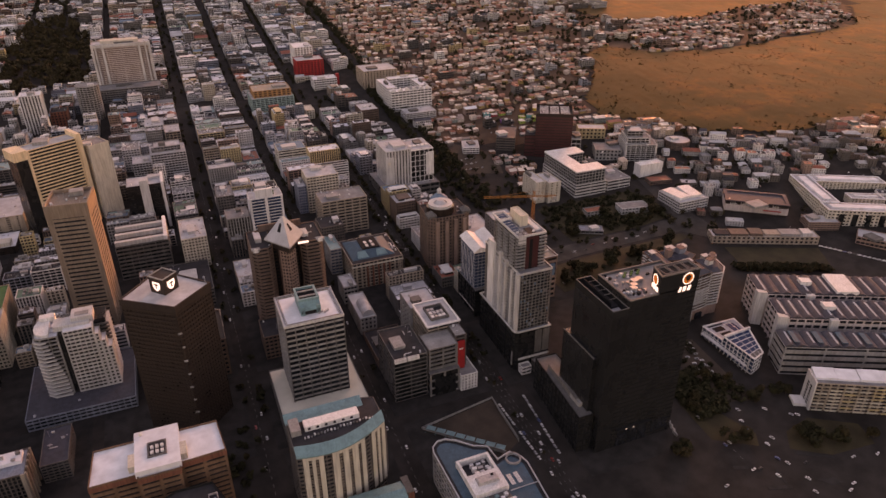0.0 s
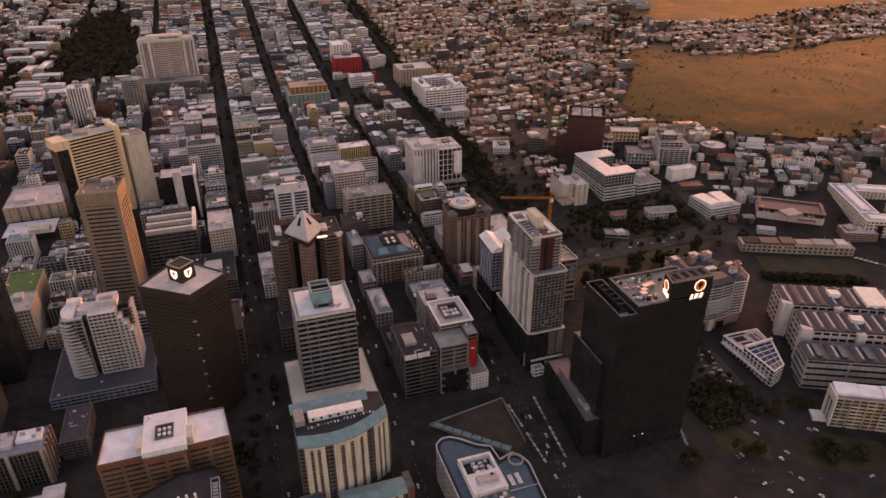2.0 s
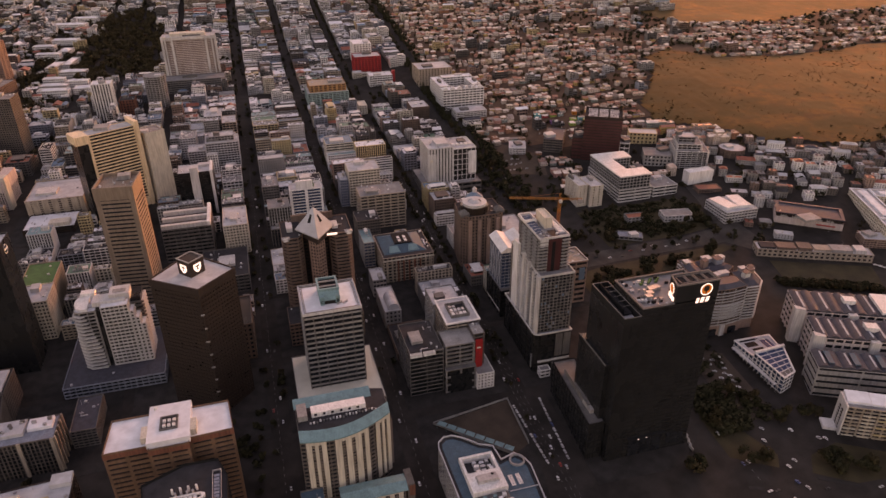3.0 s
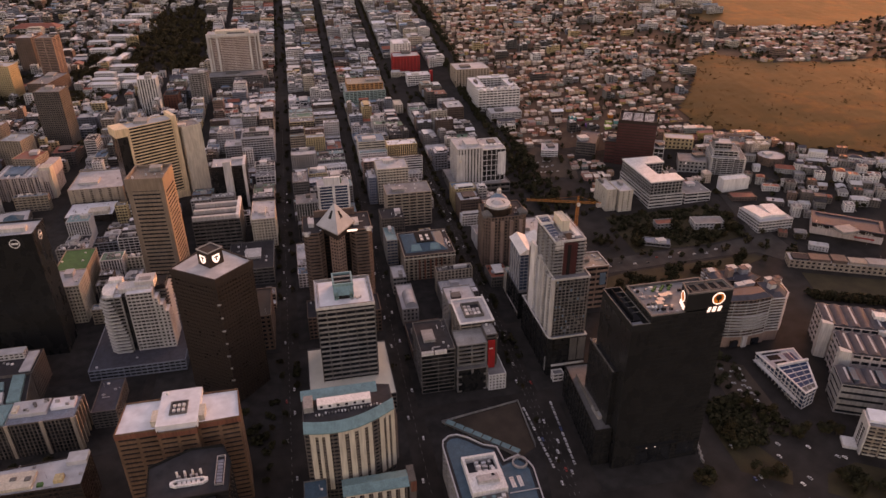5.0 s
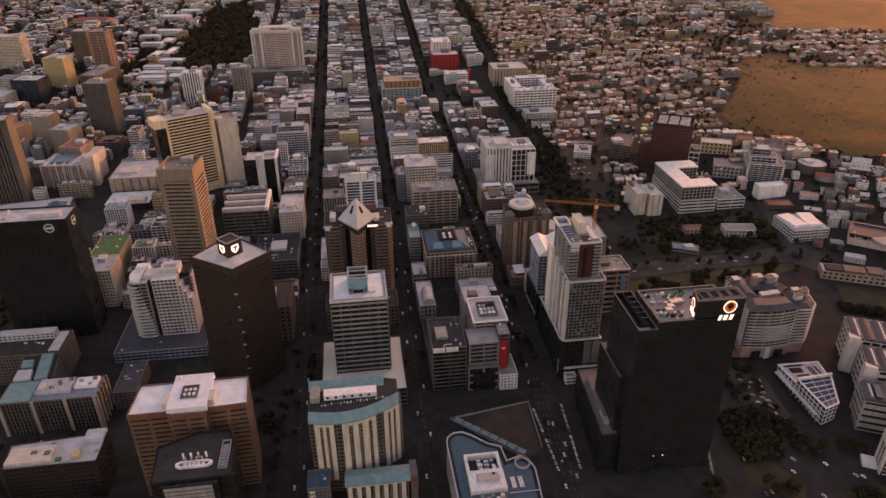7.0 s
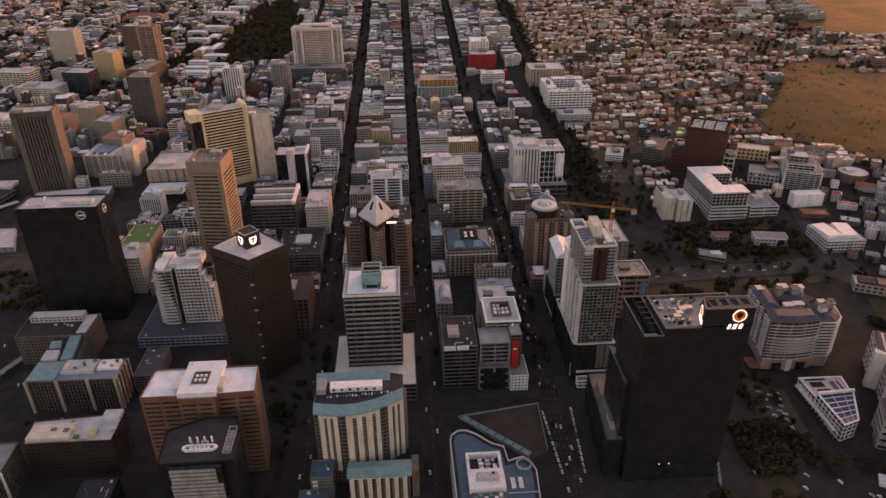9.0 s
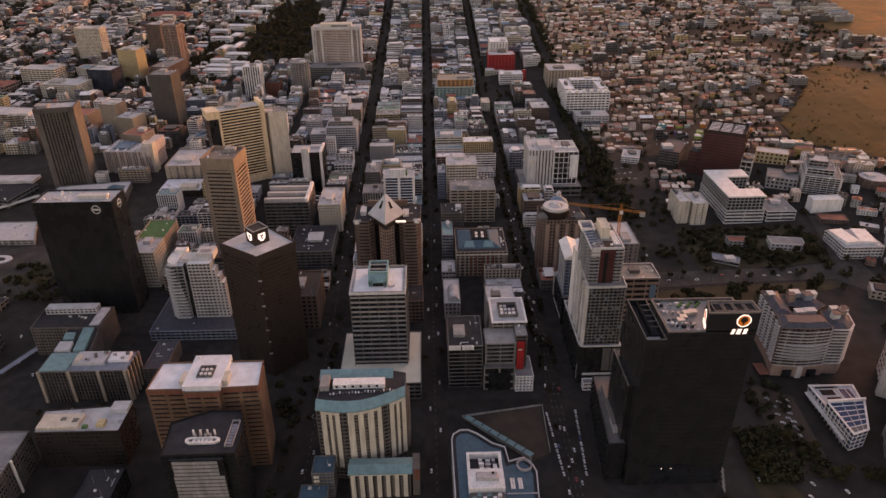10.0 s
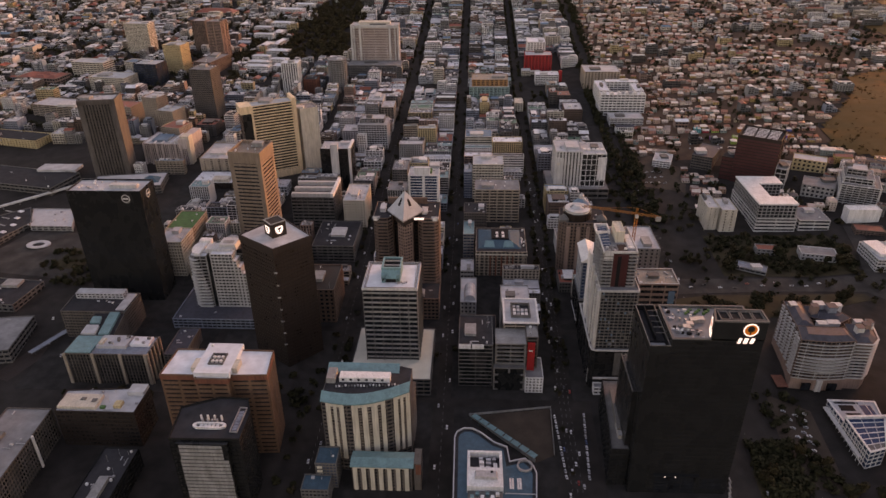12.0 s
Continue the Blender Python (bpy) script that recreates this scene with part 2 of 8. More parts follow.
def part(name, shape, material, parent, label="", at=None):
    """Links a shape (or a ready mesh, at its place) as one mesh under a thing or part."""
    o = whole(parent)
    me = shape.mesh(name, material, o) if isinstance(shape, Shape) else shape
    ob = new(name, me)
    ob.parent = parent
    if at is not None:
        ob.location = Vector(at) - o
    return tagged(ob, label) if label else ob


def rect(x0, y0, x1, y1):
    return [(x0, y0), (x1, y0), (x1, y1), (x0, y1)]


def turned(cx, cy, w, d, deg):
    c, s = math.cos(radians(deg)), math.sin(radians(deg))
    return [(cx + x * c - y * s, cy + x * s + y * c) for x, y in ((-w / 2, -d / 2), (w / 2, -d / 2), (w / 2, d / 2), (-w / 2, d / 2))]


def inset(poly, d):
    """The outline moved inward by d (outline runs anticlockwise)."""
    out, n = [], len(poly)
    for i in range(n):
        p, c, q = Vector(poly[i - 1]), Vector(poly[i]), Vector(poly[(i + 1) % n])
        a, b = (c - p).normalized(), (q - c).normalized()
        na, nb = Vector((-a.y, a.x)), Vector((-b.y, b.x))
        k = na + nb
        k = k * (d / max(0.3, k.dot(na)))
        out.append((c.x + k.x, c.y + k.y))
    return out


def ground_z(x, y):
    s = (0.85 * x + 0.53 * y - 960) / 60
    h = 9.6 * (math.log1p(math.exp(s)) if s < 30 else s)
    return -10 + 0.045 * (min(max(y, -600), 2600) - 400) + 0.02 * max(0, min(y, 2600) - 1300) + 48 * math.tanh(h / 48)


TAKEN = []


def claim(poly, gap=2.0):
    xs, ys = [p[0] for p in poly], [p[1] for p in poly]
    TAKEN.append((min(xs) - gap, min(ys) - gap, max(xs) + gap, max(ys) + gap))


def free(x0, y0, x1, y1):
    return not any(x0 < b[2] and x1 > b[0] and y0 < b[3] and y1 > b[1] for b in TAKEN)


def rand(a, b):
    return random.uniform(a, b)


def roof_clutter(root, poly, z, count, big=True):
    """Plant rooms, air handlers, tanks and ducts that stand on a flat roof."""
    inner = inset(poly, 2.2)
    xs, ys = [p[0] for p in inner], [p[1] for p in inner]
    x0, x1, y0, y1 = min(xs), max(xs), min(ys), max(ys)
    if x1 - x0 < 5 or y1 - y0 < 5:
        return
    if big:
        w, d, h = (x1 - x0) * rand(0.25, 0.4), (y1 - y0) * rand(0.25, 0.4), rand(2.6, 4.5)
        cx, cy = rand(x0 + w / 2, x1 - w / 2), rand(y0 + d / 2, y1 - d / 2)
        s = Shape()
        s.box(cx - w / 2, cy - d / 2, z, cx + w / 2, cy + d / 2, z + h)
        s.box(cx - w / 2 - 0.25, cy - d / 2 - 0.25, z + h, cx + w / 2 + 0.25, cy + d / 2 + 0.25, z + h + 0.3)
        part("plant_room", s, random.choice((M_CONC, M_OFFWHITE, M_CONC_D, M_ROOF_L)), root)
    for _ in range(count):
        x, y, k = rand(x0, x1), rand(y0, y1), random.random()
        s = Shape()
        if k < 0.45:
            w, d, h = rand(1.2, 2.6), rand(1.2, 2.2), rand(0.9, 1.7)
            s.box(x - w / 2, y - d / 2, z + 0.2, x + w / 2, y + d / 2, z + h)
            s.box(x - w / 2 + 0.2, y - d / 2 + 0.2, z, x + w / 2 - 0.2, y + d / 2 - 0.2, z + 0.2)
            s.tube((x, y, z + h), (x, y, z + h + 0.25), min(w, d) * 0.38, 8)
            part("air_handler", s, random.choice((M_WHITE, M_METAL, M_ROOF_L)), root)
        elif k < 0.6:
            s.tube((x, y, z), (x, y, z + rand(1.4, 2.2)), rand(0.8, 1.3), 10)
            part("water_tank", s, random.choice((M_WHITE, M_ROOF_L)), root)
        elif k < 0.85:
            length = rand(3, 8)
            if random.random() < 0.5:
                s.box(x, y, z + 0.3, min(x + length, x1), y + 0.7, z + 0.9)
            else:
                s.box(x, y, z + 0.3, x + 0.7, min(y + length, y1), z + 0.9)
            s.box(x + 0.1, y + 0.1, z, x + 0.5, y + 0.5, z + 0.3)
            part("duct", s, random.choice((M_METAL, M_ROOF_L)), root)
        else:
            s.tube((x, y, z), (x, y, z + rand(3, 7)), 0.14, 5)
            part("mast", s, M_METAL, root)


def storey(shape, poly, z0, fh, bh, sp, pw, depth, blank=()):
    """One storey of a facade as one skin: spandrel, piers, sills and jambs round the window openings."""
    ids, n, inner = {}, len(poly), inset(poly, depth)

    def vert(p, z):
        key = (round(p[0], 3), round(p[1], 3), round(z, 3))
        if key not in ids:
            ids[key] = len(shape.v)
            shape.v.append((p[0], p[1], z))
        return ids[key]

    def quad(p, q, r, s):
        f = (vert(*p), vert(*q), vert(*r), vert(*s))
        if len(set(f)) == 4:
            shape.f.append(f)

    zb, zt = z0 + bh, z0 + fh
    for i in range(n):
        a, b = Vector(poly[i]), Vector(poly[(i + 1) % n])
        ia, ib = Vector(inner[i]), Vector(inner[(i + 1) % n])
        ln = (b - a).length
        u = (b - a) / ln
        k = Vector((-u.y, u.x)) * depth
        cuts = [0.0]
        if i not in blank and ln > 1.5:
            m = max(1, round(ln / sp)) if sp else 1
            for j in range(m):
                lo, hi = ln * j / m + pw / 2, ln * (j + 1) / m - pw / 2
                lo, hi = (pw * 0.75 if j == 0 else lo), (ln - pw * 0.75 if j == m - 1 else hi)
                if hi - lo > 0.2:
                    cuts += [lo, hi]
        cuts.append(ln)
        out = [a if c == 0 else b if c == ln else a + u * c for c in cuts]
        back = [ia if c == 0 else ib if c == ln else a + u * c + k for c in cuts]
        for j in range(len(cuts) - 1):
            p, q, r, s = out[j], out[j + 1], back[j], back[j + 1]
            if cuts[j + 1] - cuts[j] < 1e-4:
                continue
            quad((p, z0), (q, z0), (q, zb), (p, zb))
            quad((p, z0), (r, z0), (s, z0), (q, z0))
            if j % 2 == 0:
                quad((p, zb), (q, zb), (q, zt), (p, zt))
            else:
                quad((p, zb), (q, zb), (s, zb), (r, zb))
                quad((p, zb), (r, zb), (r, zt), (p, zt))
                quad((q, zb), (q, zt), (s, zt), (s, zb))


def floor_mesh(name, poly, fh, band, sp, pw, depth, material, origin, blank=()):
    s = Shape()
    storey(s, poly, 0, fh, band, sp, pw, depth, blank)
    return s.mesh(name, material, (origin[0], origin[1], 0))


def building(label, poly, z1, floors, wall, glass=None, roof=None, z0=None, band=0.45, sp=4.0, pw=0.8, depth=0.5, parapet=1.1,
             name="office_building", category="building", blank=(), clutter=4, big=True, split=True, group="", base=None, fins=None, root=None, claimed=True):
    """A block: glazing, a facade for every storey (a share band of each is spandrel), parapet, roof and what stands on it."""
    xs, ys = [p[0] for p in poly], [p[1] for p in poly]
    cx, cy = sum(xs) / len(xs), sum(ys) / len(ys)
    g = min(ground_z(x, y) for x, y in poly) - 0.5
    zb = g if z0 is None else z0
    if root is None:
        root = thing(name, cx, cy, zb, label, category, group)
    if claimed:
        claim(poly)
    o = whole(root)
    glass, roof = glass or M_GLASS, roof or M_ROOF_G
    s = Shape()
    s.prism(inset(poly, depth), zb, z1 - 0.1)
    part("glazing", s, glass, root)
    fh = (z1 - zb) / floors
    bh = fh * band
    if split:
        me = floor_mesh("storey_facade", poly, fh, bh, sp, pw, depth, wall, (o.x, o.y), blank)
        for i in range(floors):
            part("storey_facade", me, wall, root, at=(o.x, o.y, zb + i * fh))
    else:
        s = Shape()
        for i in range(floors):
            storey(s, poly, zb + i * fh, fh, bh, sp, pw, depth, blank)
        s.weld()
        part("facade", s, wall, root)
    s = Shape()
    s.ring(inset(poly, -0.12), inset(poly, 0.45), z1 - 0.25, z1 + parapet)
    part("parapet", s, wall, root)
    s = Shape()
    s.prism(inset(poly, 0.4), z1 - 0.3, z1 + 0.02)
    part("roof", s, roof, root)
    if fins:
        spf, wf, out = fins
        n = len(poly)
        for i in range(n):
            a, b = Vector(poly[i]), Vector(poly[(i + 1) % n])
            ln = (b - a).length
            if i in blank or ln < spf:
                continue
            k, u = max(1, round(ln / spf)), (b - a) / ln
            for j in range(k + 1):
                c = min(max(ln * j / k, wf / 2), ln - wf / 2)
                s = Shape()
                s.wallbox(a + u * (c - wf / 2), a + u * (c + wf / 2), -out, zb, z1 + parapet)
                part("pilaster", s, wall, root)
    if clutter:
        roof_clutter(root, poly, z1, clutter, big)
    return root


def block(root, name, poly, z0, z1, material, label="", poly2=None):
    s = Shape()
    s.prism(poly, z0, z1, True, True, poly2)
    return part(name, s, material, root, label)


# ---- ground ----
def grid_axis(lo, hi, near_lo, near_hi, fine, coarse):
    a, x = [], lo
    while x < hi:
        a.append(x)
        x += fine if near_lo <= x < near_hi else coarse
    return a + [hi]


def sheet(name, xs, ys, material, lift, keep=None, rough=0.0):
    n = len(xs)
    v = [(x, y, ground_z(x, y) + lift + (rough * (noise.noise(Vector((x * 0.012, y * 0.012, 1))) + 0.25 * noise.noise(Vector((x * 0.07, y * 0.07, 5))) + 0.9) if rough else 0)) for y in ys for x in xs]
    f = [(j * n + i, j * n + i + 1, (j + 1) * n + i + 1, (j + 1) * n + i) for j in range(len(ys) - 1) for i in range(n - 1)
         if keep is None or keep((xs[i] + xs[i + 1]) / 2, (ys[j] + ys[j + 1]) / 2)]
    me = bpy.data.meshes.new(name)
    me.from_pydata(v, [], f)
    me.materials.append(material)
    return new(name, me)


tagged(sheet("ground", grid_axis(-4200, 4200, -1400, 1600, 20, 200), grid_axis(-1500, 4600, 0, 2600, 20, 200), M_ASPHALT, 0),
       "dark asphalt streets and open ground rising to the hills", "ground", kind="structure")


def wave(x, y, k=1.0):
    return noise.noise(Vector((x * 0.012 * k, y * 0.012 * k, 3.7)))


HILL = [(694, 977), (752, 925), (806, 830), (944, 794), (1094, 748), (1500, 640), (2300, 500), (2300, 1560), (1900, 1500), (1640, 1262), (1467, 1225), (1330, 1205), (1258, 1186), (1117, 1190), (1010, 1215),
        (900, 1285), (845, 1262), (820, 1190), (760, 1099), (712, 1050)]
UPPER = [(1050, 1480), (1300, 1440), (1500, 1500), (1900, 1520), (2300, 1560), (2300, 2400), (1500, 2300), (1150, 1800), (1030, 1620)]


def inside(x, y, poly):
    hit, n = False, len(poly)
    for i in range(n):
        (x0, y0), (x1, y1) = poly[i], poly[i - 1]
        if (y0 > y) != (y1 > y) and x < (x1 - x0) * (y - y0) / (y1 - y0) + x0:
            hit = not hit
    return hit


def on_hill(x, y):
    """The open slope between the lower houses and the upper ones, and the slope above these."""
    w = 16 * wave(x, y)
    return x > 640 and (inside(x + w, y + w, HILL) or inside(x + w, y - w, UPPER))


hill = sheet("hillside", grid_axis(640, 2400, 640, 1800, 8, 60), grid_axis(400, 2400, 600, 1700, 8, 60), M_GRASS, 0.4, on_hill, 1.0)
tagged(hill, "dry golden grass on the open hillside", "hillside", kind="structure")

# ---- the tall buildings of the foreground ----
def lozenge_plant(root, cx, cy, z, material):
    for i in range(4):
        s = Shape()
        s.tube((cx - 6 + i * 3.6, cy + 3, z), (cx - 6 + i * 3.6, cy + 3, z + 3.4), 0.8, 10)
        part("flue", s, M_METAL, root)
    s = Shape()
    s.ring([(cx - 12, cy - 2), (cx - 9, cy - 4), (cx + 9, cy - 4), (cx + 12, cy - 2), (cx + 12, cy + 0.5), (cx + 9, cy + 2), (cx - 9, cy + 2), (cx - 12, cy + 0.5)],
           [(cx - 10, cy - 1.6), (cx - 8.4, cy - 2.6), (cx + 8.4, cy - 2.6), (cx + 10, cy - 1.6), (cx + 10, cy), (cx + 8.4, cy + 0.8), (cx - 8.4, cy + 0.8), (cx - 10, cy)], z, z + 1.8)
    part("plant_screen", s, material, root)
    for i in range(5):
        s = Shape()
        s.box(cx - 7 + i * 3, cy - 2.2, z, cx - 5 + i * 3, cy + 0.4, z + 1.3)
        part("air_handler", s, M_WHITE, root)


def disc_sign(root, centre, normal, r, ring_mat, face_mat):
    """A round sign: a raised ring round a face, on a wall with that normal."""
    c, n = Vector(centre), Vector(normal).normalized()
    s = Shape()
    s.tube(c - n * 0.1, c + n * 0.2, r * 0.86, 28)
    sign = part("sign_face", s, face_mat, root)
    t = Vector((-n.y, n.x, 0)).normalized()
    s = Shape()
    k = 28
    pts = []
    for a in range(k):
        d = t * math.cos(2 * math.pi * a / k) + Vector((0, 0, 1)) * math.sin(2 * math.pi * a / k)
        pts.append((c + d * r, c + d * r * 0.84))
    v = [tuple(p + n * h) for h in (0.0, 0.4) for q in pts for p in q]
    f = []
    for a in range(k):
        b = (a + 1) % k
        f += [(2 * k + 2 * a, 2 * k + 2 * b, 2 * k + 2 * b + 1, 2 * k + 2 * a + 1), (2 * a, 2 * b, 2 * k + 2 * b, 2 * k + 2 * a), (2 * a + 1, 2 * k + 2 * a + 1, 2 * k + 2 * b + 1, 2 * b + 1)]
    s.add(v, f)
    part("sign_ring", s, ring_mat, sign)
    return sign


def black_sign_tower():
    tower = rect(286.5, 340, 347, 382)
    g = ground_z(300, 340) - 1
    root = building("black glass office tower with lit round signs and cluttered roof", tower, 130.5, 34, M_CHAR, M_GLASS_BLACK, M_ROOF_G, z0=g, band=0.3, sp=3.2, pw=0.12, depth=0.06,
                    parapet=1.2, clutter=0)
    s = Shape()
    s.ring(inset(tower, -0.1), inset(tower, 1.3), 130.4, 132.6)
    part("roof_rim", s, M_CONC_D, root)
    # the lower wings beside it, each with a sunken roof terrace
    wing = rect(272.5, 340, 286.4, 391)
    block(root, "side_wing", wing, g, 120, M_GLASS_BLACK)
    s = Shape()
    s.ring(wing, inset(wing, 0.5), 120, 126)
    part("wing_parapet", s, M_CHAR, root)
    s = Shape()
    s.ring(inset(wing, -0.1), inset(wing, 0.6), 126, 126.5)
    part("parapet_cap", s, M_CONC_D, root)
    block(root, "wing_roof", rect(273, 352, 286, 390.5), 120, 121.6, M_ROOF_D)
    block(root, "terrace_floor", rect(273, 340.5, 286, 351.9), 120, 120.2, M_ROOF_L)
    block(root, "wing_screen", rect(278.6, 352.2, 279.2, 390.4), 121.6, 126.2, M_CHAR)
    for i in range(5):
        block(root, "roof_strut", rect(280, 356 + i * 7, 286, 356.4 + i * 7), 125.4, 126, M_CONC_D)
    low = [(268.6, 351), (272.4, 351), (272.4, 391.2), (285, 391.2), (285, 395), (268.6, 395)]
    block(root, "shoulder", low, g, 77, M_GLASS_BLACK)
    s = Shape()
    s.wallbox((268.4, 350.8), (268.4, 395.2), -0.7, 77, 78)
    part("shoulder_cap", s, M_CONC_D, root)
    box = [(312, 339.9), (347.3, 339.9), (347.3, 354), (316, 355)]
    block(root, "sign_box", box, 130.5, 146.4, M_CHAR)
    s = Shape()
    s.ring(inset(box, -0.2), inset(box, 1.0), 146.4, 147.6)
    part("sign_box_rim", s, M_CONC_D, root)
    for i in range(4):
        s = Shape()
        x = 317 + i * 7.4
        s.ring(rect(x, 342.5, x + 6.6, 352.5), rect(x + 0.6, 343.1, x + 6, 351.9), 146.4, 147.2)
        part("roof_hatch", s, M_CONC_D, root)
    disc_sign(root, (336.5, 339.5, 140.8), (0, -1, 0), 5.0, M_SIGN, M_SIGN_O)
    s = Shape()
    s.tube((336.5, 339.3, 141.6), (336.5, 339.1, 141.6), 2.4, 16)
    s.box(336.1, 339.1, 137, 336.9, 339.3, 141)
    part("emblem", s, M_BRICK_D, root)
    disc_sign(root, (313.4, 347.5, 140.8), (-0.96, 0.27, 0), 4.2, M_SIGN, M_SIGN_O)
    for x, w in ((329.4, 2.0), (333.1, 2.6), (337.5, 2.4)):
        s = Shape()
        s.add([(x, 339.4, 129.8), (x + w, 339.4, 129.8), (x + w + 0.9, 339.4, 133.8), (x + 0.9, 339.4, 133.8), (x, 339.9, 129.8), (x + w, 339.9, 129.8), (x + w + 0.9, 339.9, 133.8), (x + 0.9, 339.9, 133.8)],
              [(0, 1, 2, 3), (7, 6, 5, 4), (0, 4, 5, 1), (1, 5, 6, 2), (2, 6, 7, 3), (3, 7, 4, 0)])
        part("sign_bar", s, M_SIGN, root, "lit white lettering bar")
    for k in (0, 3.4, 6.8):
        s = Shape()
        s.box(312.3 + k * 0.27, 342.6 + k, 132.2, 313 + k * 0.27, 345.2 + k, 135.6)
        part("sign_bar", s, M_SIGN, root)
    for i in range(60):
        x, y = rand(289, 309 if i < 44 else 340), rand(343, 379)
        if x > 309 and y < 357:
            continue
        w, h = rand(0.8, 2.8), rand(0.5, 2.2)
        s = Shape()
        s.box(x, y, 130.5, x + w, y + rand(0.8, 2.4), 130.5 + h)
        part("roof_unit", s, random.choice((M_METAL, M_ROOF_L, M_CONC_D, M_WHITE, M_CHAR)), root)
    for x, y in ((297, 352), (300, 356), (304, 361), (309, 362)):
        block(root, "plant_room", rect(x, y, x + 5, y + 4.4), 130.5, 133.4, random.choice((M_METAL, M_CONC)))
    for i in range(9):
        x, y = 303 + i * 2.1, 372 + (i % 3) * 2.2
        s = Shape()
        s.box(x, y, 130.5, x + 1.9, y + 1.7, 132)
        part("planter", s, M_ROOF_GREEN, root, "planting in green tubs")
    pod = [(258, 346), (271.8, 346), (271.8, 395.2), (285, 395.2), (285, 428), (264, 428)]
    building("", pod, 24.5, 6, M_CHAR, M_GLASS_BLACK, M_CONC_D, z0=g, band=0.2, sp=6, pw=1.0, root=root, clutter=0)
    block(root, "podium_screen", [(265.4, 364), (268.2, 364), (270.6, 412), (267.6, 412)], 24.5, 29, M_CONC_D)
    block(root, "podium_plant", rect(265.2, 358, 268.4, 372), 24.5, 28, M_CONC)
    # tall lobby panes behind a frame, and low walls at the foot
    for i in range(3):
        for j in range(6):
            x = 292.5 + i * 10.2
            s = Shape()
            s.box(x, 339.55, g + 1.5 + j * 3.3, x + 9.4, 339.8, g + 4.5 + j * 3.3)
            part("lobby_pane", s, M_GLASS, root)
    for i in range(3):
        for j in range(3):
            block(root, "lobby_pane", rect(327 + i * 5.4, 339.55, 331.8 + i * 5.4, 339.8), g + 6 + j * 4, g + 9.4 + j * 4, M_GLASS)
    block(root, "canopy", rect(290, 336.5, 324, 339.5), g + 21.4, g + 21.9, M_CHAR)
    for x in (298, 305.5):
        block(root, "canopy_lamp", rect(x, 336.2, x + 0.8, 336.5), g + 21.2, g + 21.9, M_SIGN)
    for i in range(5):
        block(root, "foot_wall", rect(348 + i * 1.6, 330 + i * 5, 349 + i * 1.6, 335.4 + i * 5), g - 0.5, g + 3.4, M_CONC)


def slatted_office_tower():
    p = rect(54, 470, 103, 517)
    g = ground_z(80, 470) - 1
    root = building("pale concrete office tower with ribbon windows and a white roof", p, 87, 19, M_CONC, M_GLASS, M_ROOF_W, z0=g, band=0.34, sp=8.0, pw=0.4, depth=0.5, parapet=1.2, clutter=0)
    s = Shape()
    s.ring(inset(p, 2.6), inset(p, 3.0), 87, 87.5)
    part("roof_rail", s, M_TAN, root)
    s = Shape()
    s.ring(inset(p, -0.3), inset(p, 0.3), 85.8, 88.3)
    part("roof_fascia", s, M_OFFWHITE, root)
    for i in range(7):
        block(root, "rib", rect(54.2 + i * 8.03, 468.9, 54.7 + i * 8.03, 469.95), g, 85.8, M_CONC_D)
    for i in range(6):
        block(root, "rib", rect(103.05, 474 + i * 8, 103.9, 474.5 + i * 8), g, 85.8, M_CONC_D)
    t = rect(70, 487, 87, 507)
    for x in (70.2, 83.4):
        block(root, "hood_wall", rect(x, 481, x + 3.4, 487), 87, 95, M_ROOF_T)
    s = Shape()
    s.add([(70, 481, 92), (87, 481, 92), (87, 487, 97.4), (70, 487, 97.4), (70, 481, 91), (87, 481, 91)], [(0, 1, 2, 3), (4, 5, 1, 0)])
    part("hood", s, M_ROOF_T, root)
    block(root, "hood_mouth", rect(73.8, 482, 83.2, 486.8), 87, 90.6, M_CHAR)
    block(root, "plant_well", inset(t, 1.3), 97, 97.4, M_CHAR)
    for y in (492, 500):
        block(root, "well_beam", rect(71.3, y, 85.7, y + 1.2), 98.2, 99.2, M_CONC)
    for x in (70.9, 72.1, 84.1, 85.3):
        block(root, "hood_slot", rect(x, 480.9, x + 0.6, 481.02), 88.4, 91.4, M_CHAR)
    s = Shape()
    s.ring(inset(p, 1.5), inset(p, 1.9), 87.1, 87.5)
    part("roof_track", s, M_CONC_D, root)
    block(root, "plant_tower", t, 87, 97, M_ROOF_T, "teal clad plant tower")
    for i in range(5):
        s = Shape()
        s.box(71.2 + i * 3.2, 486.6, 89, 73.2 + i * 3.2, 487, 95)
        part("louvre", s, M_CONC_D, root)
    s = Shape()
    s.ring(inset(t, -0.4), inset(t, 1.2), 97, 99.4)
    part("plant_rim", s, M_ROOF_T, root)
    for i in range(6):
        s = Shape()
        s.box(84 + i * 1.6, 479 + (i % 3), 87, 85.2 + i * 1.6, 480.5 + (i % 3), 88.6)
        part("air_handler", s, M_METAL, root)
    pod = rect(41, 441, 115, 520)
    building("", pod, 10, 4, M_CONC_D, M_GLASS, M_DECK, z0=g, band=0.35, sp=6, pw=0.6, root=root, clutter=0, parapet=0.9)


